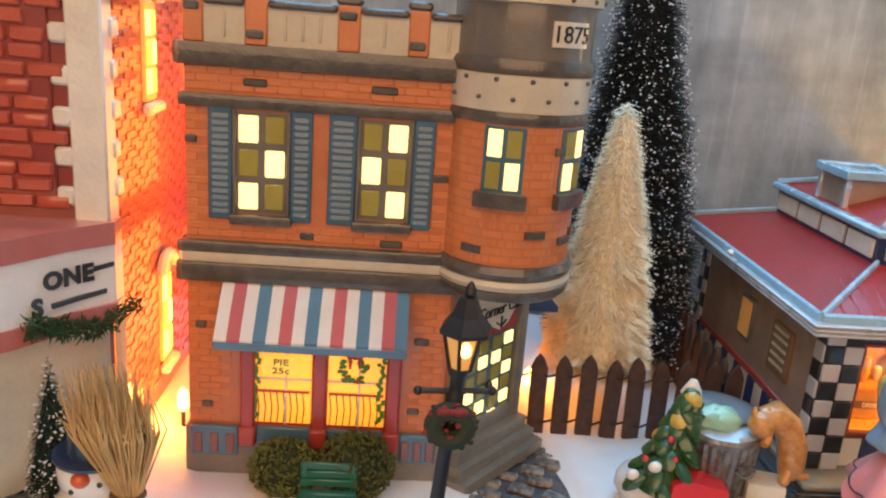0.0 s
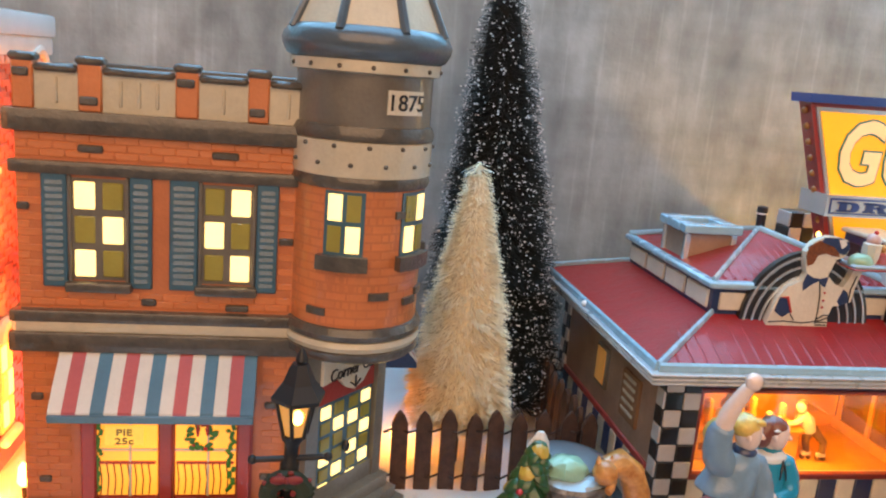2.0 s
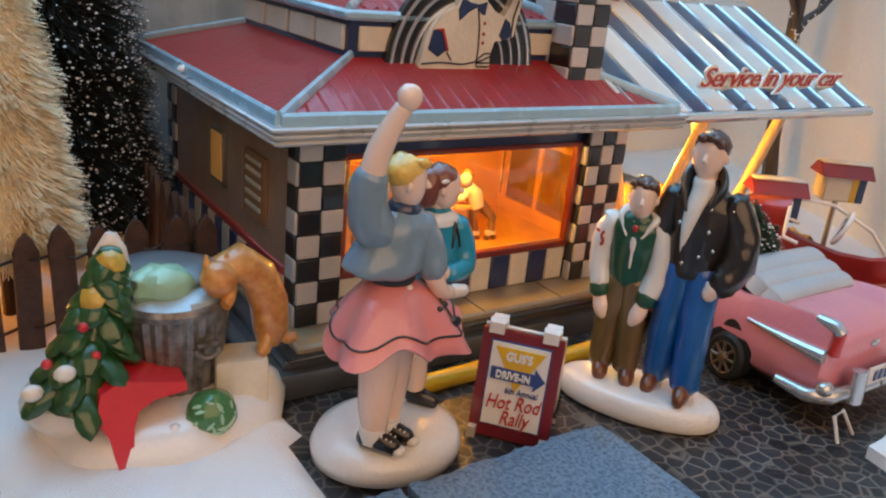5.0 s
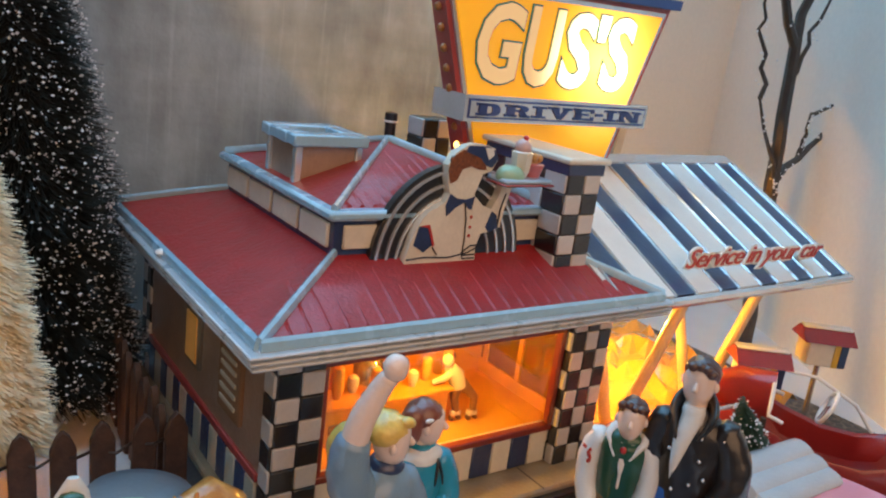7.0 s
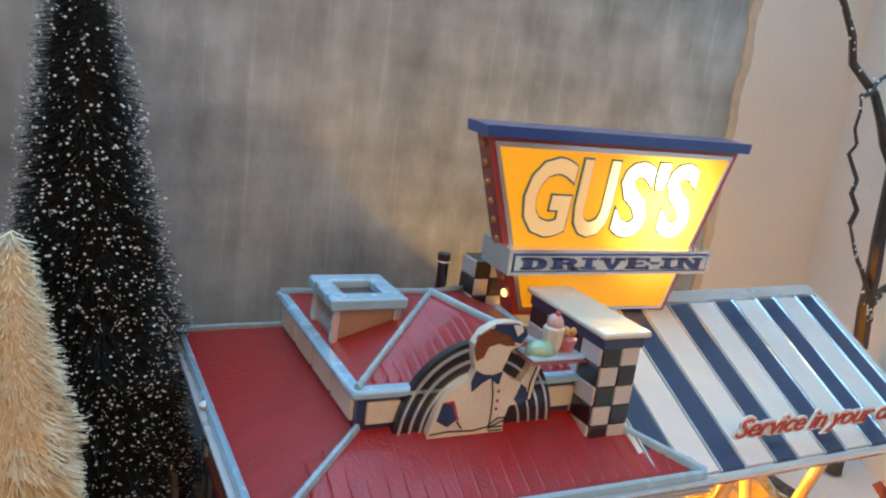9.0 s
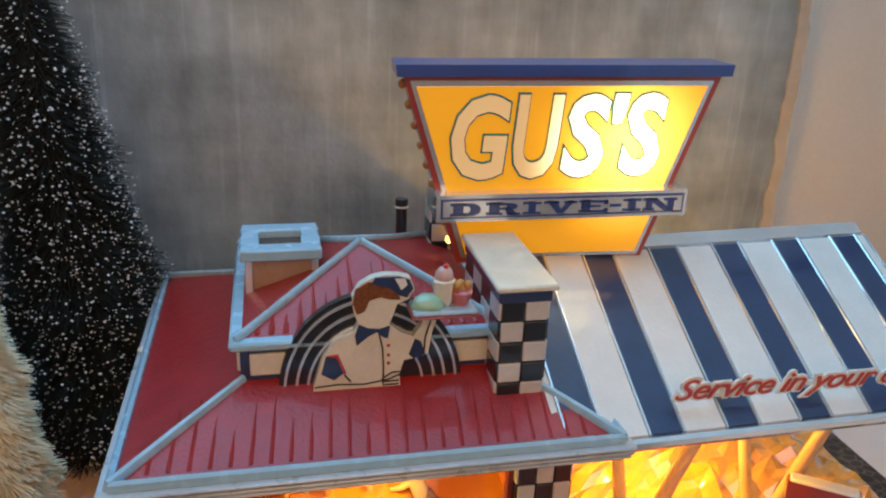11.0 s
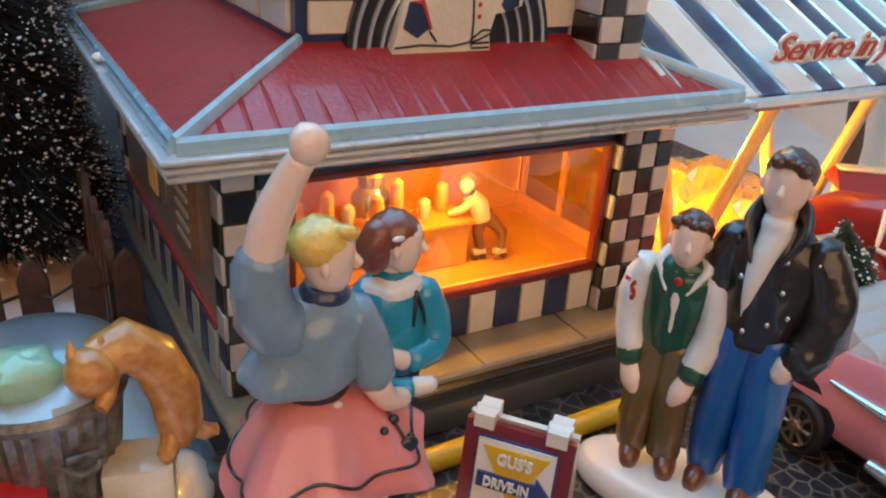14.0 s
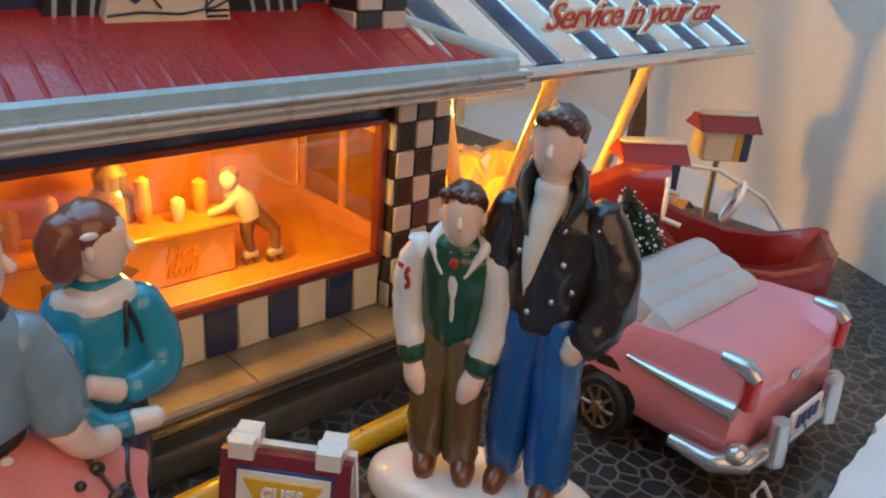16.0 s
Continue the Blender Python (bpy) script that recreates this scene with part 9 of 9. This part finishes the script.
bristle_tree("little_fir_tree", (0.1840, -0.0330), 0.0300, 0.0610, 0.0125, 0.0008, 3600, M["bristle_green"], "little green frosted tree in the car", 0.006, 0.00022, 0.001, specks=380, seed=16, core=M["core_shade"], lean=-0.55)


# ---- red open roadster and the two service boxes behind ----
def make_roadster():
    r = thing("red_roadster", (0.2420, -0.0250, 0.0), "glossy dark red open roadster with pale steering wheel", "car")
    a = radians(-58)
    c = Vector((0.2455, -0.0225, 0))
    ax, ay = Vector((math.cos(a), math.sin(a), 0)), Vector((-math.sin(a), math.cos(a), 0))
    def P(x, y, z):
        return c + ax * x + ay * y + Vector((0, 0, z))
    loops = []
    inner = []
    prof = [(-0.044, 0.010, 0.032), (-0.040, 0.015, 0.036), (-0.026, 0.019, 0.036), (-0.012, 0.0200, 0.0300), (0.004, 0.0200, 0.0255), (0.018, 0.0195, 0.0260), (0.028, 0.0180, 0.0300), (0.034, 0.0150, 0.0335), (0.0365, 0.0100, 0.0340)]
    for x, h, z in prof:
        z *= 0.86
        loops.append([P(x, -h * 0.72, 0.0030), P(x, -h, 0.012), P(x, -h * 1.02, z - 0.002), P(x, -h * 0.97, z), P(x, -h * 0.84, z - 0.0008), P(x, -h * 0.78, z - 0.012 if -0.02 < x < 0.032 else z - 0.001), P(x, h * 0.78, z - 0.012 if -0.02 < x < 0.032 else z - 0.001), P(x, h * 0.84, z - 0.0008), P(x, h * 0.97, z), P(x, h * 1.02, z - 0.002), P(x, h, 0.012), P(x, h * 0.72, 0.0030)])
    part("body", rings(bm_new(), loops), M["roadster_red"], r, "dark red tub body", 50)
    part("bonnet", tube(bm_new(), [P(-0.020, 0, 0.033), P(-0.034, 0, 0.0335), P(-0.046, 0, 0.030)], [0.0150, 0.0130, 0.0090], 16, flat=0.6), M["roadster_red"], r)
    w = P(0.002, -0.003, 0.0385)
    sw = part("steering_wheel", tube(bm_new(), [w + ay * (0.0072 * math.cos(t)) + (ax * 0.35 + Vector((0, 0, 0.94))) * (0.0072 * math.sin(t)) for t in (2 * math.pi * k / 22 for k in range(23))], 0.0009, 8), M["white"], r, "pale steering wheel")
    for k in range(3):
        t = 2 * math.pi * k / 3 + 0.5
        part("spoke", tube(bm_new(), [w, w + ay * (0.0070 * math.cos(t)) + (ax * 0.35 + Vector((0, 0, 0.94))) * (0.0070 * math.sin(t))], 0.0007, 6), M["tin"], sw)
    part("windscreen_frame", tube(bm_new(), [P(-0.014, -0.017, 0.0320)] + [P(-0.020, 0.0165 * math.sin(t), 0.0335 + 0.0115 * math.cos(t)) for t in (math.pi * (k / 12 - 0.5) for k in range(13))] + [P(-0.014, 0.017, 0.0320)], 0.0009, 8), M["white"], r, "white windscreen frame")
    part("side_rail", tube(bm_new(), [P(-0.018, 0.018, 0.0430), P(-0.002, 0.0215, 0.0420), P(0.016, 0.0235, 0.0330), P(0.028, 0.0240, 0.0180), P(0.034, 0.0240, 0.0050)], 0.0008, 8), M["white"], r, "thin white curved rail")
    for x in (-0.028, 0.022):
        for s in (-1, 1):
            part("wheel", tube(bm_new(), [P(x, s * 0.0170, 0.0072), P(x, s * 0.0205, 0.0072)], [0.0072, 0.0070], 18), M["tyre"], r, "black tyre")


M["roadster_red"] = glazed("dark red car glaze", (0.27, 0.014, 0.012), vary=0.1)
make_roadster()


def make_service_box(u, v, z, turn):
    b = thing("service_box", (u, v, 0.0), "cream service box on a post with red roof", "box", "service boxes by the canopy")
    m = Matrix.Translation((u, v, 0)) @ Matrix.Rotation(radians(turn), 4, "Z") @ Matrix.Translation((-u, -v, 0))
    def put(bm):
        bmesh.ops.transform(bm, verts=bm.verts, matrix=m)
        return bm
    part("post", put(tube(bm_new(), [(u, v, 0.0), (u, v, z - 0.006)], 0.0014, 8)), M["tin"], b)
    part("case", put(box(bm_new(), u - 0.0095, u + 0.0060, v - 0.0065, v + 0.0065, z - 0.0075, z + 0.0050, 0.0005)), M["cream_light"], b, "cream case")
    part("corner", put(box(bm_new(), u + 0.0060, u + 0.0100, v - 0.0066, v + 0.0066, z - 0.0076, z + 0.0050, 0.0005)), M["navy"], b, "navy corner")
    part("stripe", put(box(bm_new(), u + 0.0030, u + 0.0058, v - 0.0070, v - 0.0060, z - 0.0074, z + 0.0048)), M["yellow"], b, "yellow stripe")
    part("roof", put(solid(bm_new(), [(u - 0.0125, v - 0.0090, z + 0.0046), (u - 0.0125, v + 0.0090, z + 0.0046), (u - 0.0125, v + 0.0020, z + 0.0105), (u - 0.0125, v - 0.0020, z + 0.0105)], (0.0250, 0, 0))), M["roadster_red"], b, "dark red roof", 20)
    part("snow_cap", put(box(bm_new(), u - 0.0120, u + 0.0120, v - 0.0030, v + 0.0030, z + 0.0098, z + 0.0114, 0.0007)), M["snow_glaze"], b, "snow along the ridge")


make_service_box(0.2980, 0.0100, 0.0440, -36)
make_service_box(0.2480, 0.0110, 0.0390, -36)


# ---- stone wall blocks in front, snow pad at the side, cellophane, wire clip ----
def make_front_wall():
    w = thing("stone_wall", (-0.01, -0.075, 0.0), "blue grey speckled foam stone wall blocks", "wall")
    cuts = [-0.135, -0.0585, 0.0105, 0.0770]
    for a, b in zip(cuts, cuts[1:]):
        bm = bm_new()
        n, m = 44, 20
        top = []
        for i in range(n + 1):
            row = []
            for j in range(m + 1):
                u = a + 0.0012 + (b - a - 0.0024) * i / n
                v = -0.0610 - 0.060 * j / m
                rag = 0.0016 * noise.noise(Vector((u * 90, 0, 1))) + 0.0007 * noise.noise(Vector((u * 320, 0, 4)))
                if j == 0:
                    v += rag
                z = 0.0098 + 0.0008 * noise.noise(Vector((u * 120, v * 120, 0))) + 0.0005 * noise.noise(Vector((u * 500, v * 500, 2)))
                if i in (0, n) or j == 0:
                    z -= 0.0009
                row.append((u, v, z))
            top.append(row)
        vs = [[bm.verts.new(p) for p in row] for row in top]
        for i in range(n):
            for j in range(m):
                bm.faces.new((vs[i][j], vs[i + 1][j], vs[i + 1][j + 1], vs[i][j + 1]))
        rim = [vs[i][0] for i in range(n + 1)] + [vs[n][j] for j in range(1, m + 1)] + [vs[i][m] for i in range(n - 1, -1, -1)] + [vs[0][j] for j in range(m - 1, 0, -1)]
        low = [bm.verts.new((q.co.x, q.co.y, 0.0002)) for q in rim]
        for i in range(len(rim)):
            j = (i + 1) % len(rim)
            bm.faces.new((rim[i], rim[j], low[j], low[i]))
        bm.faces.new(low)
        part("stone_block", bm, M["foam_stone"], w, "", 50)
    part("joint_core", box(bm_new(), -0.134, 0.0760, -0.120, -0.0635, 0.0003, 0.0070), M["black_matt"], w)


M["foam_stone"] = material("speckled blue grey foam", (0.20, 0.27, 0.35), rough=0.8, vary=0.35, grain=900, bump=1.0, fine=2600, second=(0.06, 0.09, 0.13), mix_at=0.42)
make_front_wall()


def make_snow_pad():
    bm = bm_new()
    pts = []
    for k in range(31):
        t = k / 30
        u, v = 0.150 + 0.125 * t, -0.1010 + 0.012 * t
        pts.append((u + 0.0015 * noise.noise(Vector((t * 30, 1, 0))), v + 0.0014 * noise.noise(Vector((t * 40, 5, 0))), 0.0003))
    solid(bm, pts + [(0.29, -0.16, 0.0003), (0.14, -0.16, 0.0003)], (0, 0, 0.0042))
    single("snow_pad", bm, M["snow"], (0.21, -0.12, 0.0003), "white fluffy snow pad with a torn edge", "snow", "", "", 60)
    bm = bm_new()
    random.seed(77)
    for k in range(900):
        d = Vector((random.gauss(0, 1), random.gauss(0, 1), abs(random.gauss(0, 1)))).normalized()
        p = Vector((0.2420 + d.x * 0.0150, -0.1180 + d.y * 0.0140, 0.005 + d.z * 0.0240))
        e = p + d * 0.0022 + Vector((random.uniform(-1, 1), random.uniform(-1, 1), random.uniform(-1, 1))) * 0.0012
        tube(bm, [p, e], [0.0005, 0.0002], 4)
    blob(bm, (0.2420, -0.1180, 0.005), (0.0150, 0.0140, 0.0240), 18)
    single("flocked_ball", bm, M["flock"], (0.2420, -0.1180, 0.0045), "white flocked fluffy bush on the snow pad", "bush", "", "", None)
    single("wire_clip", tube(bm_new(), [(0.1480, -0.0930, 0.0010), (0.1475, -0.0900, 0.0090), (0.1520, -0.0900, 0.0100), (0.1580, -0.0920, 0.0010)], 0.0006, 6), M["white"], (0.152, -0.091, 0.0), "small white wire clip on the mat", "clip")


make_snow_pad()


def make_cellophane():
    # Spread beyond the wrap: its amber also stands for orange-lit ground.
    bm = bm_new()
    n = 22
    vs = [[bm.verts.new((0.166 + 0.150 * i / n, 0.024 + 0.120 * j / n, 0.004 + 0.014 * abs(noise.noise(Vector((i * 0.55, j * 0.55, 3)))) + 0.014 * math.sin(math.pi * i / n) * math.sin(math.pi * j / n))) for j in range(n + 1)] for i in range(n + 1)]
    for i in range(n):
        for j in range(n):
            bm.faces.new((vs[i][j], vs[i + 1][j], vs[i + 1][j + 1], vs[i][j + 1]))
    single("cellophane", bm, M["cellophane"], (0.2, 0.085, 0.006), "crumpled amber cellophane, spread wide for the orange-lit ground", "wrapping", "", "", None)


M["cellophane"] = material("amber cellophane", (0.85, 0.42, 0.06), rough=0.12, vary=0.15, coat=1.0)
make_cellophane()


# ---- glittered twig tree behind the canopy ----
def make_twigs():
    t = thing("twig_tree", (0.378, 0.100, 0.0), "dark bare twig tree with glitter and tiny lights", "tree")
    random.seed(19)
    def branch(pts, r0, r1, parent, nm="branch"):
        n = len(pts)
        rr = [r0 + (r1 - r0) * k / (n - 1) for k in range(n)]
        return part(nm, tube(bm_new(), pts, rr, 7), M["twig"], parent)
    def curve(a, b, wob, n=7, seed=0):
        a, b = Vector(a), Vector(b)
        return [a.lerp(b, k / n) + Vector((noise.noise(Vector((k * 0.6, seed, 0))), noise.noise(Vector((k * 0.6, seed, 5))) * 0.6, noise.noise(Vector((k * 0.6, seed, 9))) * 0.4)) * wob * math.sin(math.pi * min(1, k / n + 0.1)) for k in range(n + 1)]
    trunk = branch(curve((0.378, 0.100, 0.0), (0.358, 0.100, 0.190), 0.006, 9, 1), 0.0052, 0.0034, t, "trunk")
    specs = [((0.359, 0.100, 0.185), (0.262, 0.095, 0.285), 0.008, 0.0030, 2), ((0.358, 0.100, 0.188), (0.378, 0.104, 0.300), 0.010, 0.0032, 3), ((0.359, 0.100, 0.215), (0.330, 0.100, 0.300), 0.008, 0.0024, 8),
             ((0.371, 0.100, 0.108), (0.440, 0.100, 0.162), 0.010, 0.0024, 4), ((0.374, 0.100, 0.098), (0.330, 0.096, 0.155), 0.014, 0.0018, 6), ((0.330, 0.096, 0.155), (0.312, 0.095, 0.222), 0.016, 0.0015, 7), ((0.312, 0.095, 0.220), (0.350, 0.095, 0.248), 0.006, 0.0013, 12),
             ((0.388, 0.100, 0.122), (0.388, 0.098, 0.150), 0.006, 0.0016, 9), ((0.388, 0.098, 0.148), (0.430, 0.096, 0.164), 0.006, 0.0014, 13), ((0.430, 0.096, 0.158), (0.520, 0.096, 0.168), 0.008, 0.0016, 10), ((0.375, 0.100, 0.085), (0.362, 0.096, 0.110), 0.004, 0.0014, 11), ((0.360, 0.100, 0.165), (0.384, 0.098, 0.225), 0.008, 0.0016, 5)]
    for a, b, wob, r, sd in specs:
        branch(curve(a, b, wob, 8, sd), r, r * 0.4, trunk)
    gl = bm_new()
    for a, b, wob, r, sd in specs:
        for p in curve(a, b, wob, 40, sd)[::1]:
            if random.random() < 0.5:
                q = p + Vector((random.uniform(-1, 1), random.uniform(-1, 0), random.uniform(-1, 1))) * r
                blob(gl, q, (0.0007, 0.0007, 0.0007), 5)
    tagged(part("glitter", gl, M["flock"], t, "silver glitter specks", None), kind="stuff")


M["twig"] = material("dark twig bark", (0.045, 0.032, 0.026), rough=0.4, vary=0.4, grain=200, bump=0.6, coat=0.4)
make_twigs()

# small bulbs that light the alley and the yard
for at in ((-0.2375, 0.0340, 0.024), (-0.0850, 0.0980, 0.0120)):
    bb = bm_new()
    tube(bb, [(at[0], at[1], 0.004), (at[0], at[1], at[2] - 0.006)], 0.0009, 6, 1)
    lathe(bb, (at[0], at[1]), [(0.0015, at[2] - 0.006), (0.0026, at[2] - 0.004), (0.0020, at[2] + 0.002), (0.0003, at[2] + 0.004)], 10)
    single("fairy_bulb", bb, [M["lit_bulb"], M["wire"]], (at[0], at[1], 0.004), "small glowing amber bulb on its stalk", "bulb", "amber bulbs in the alleys")

lay_cafe_bricks()
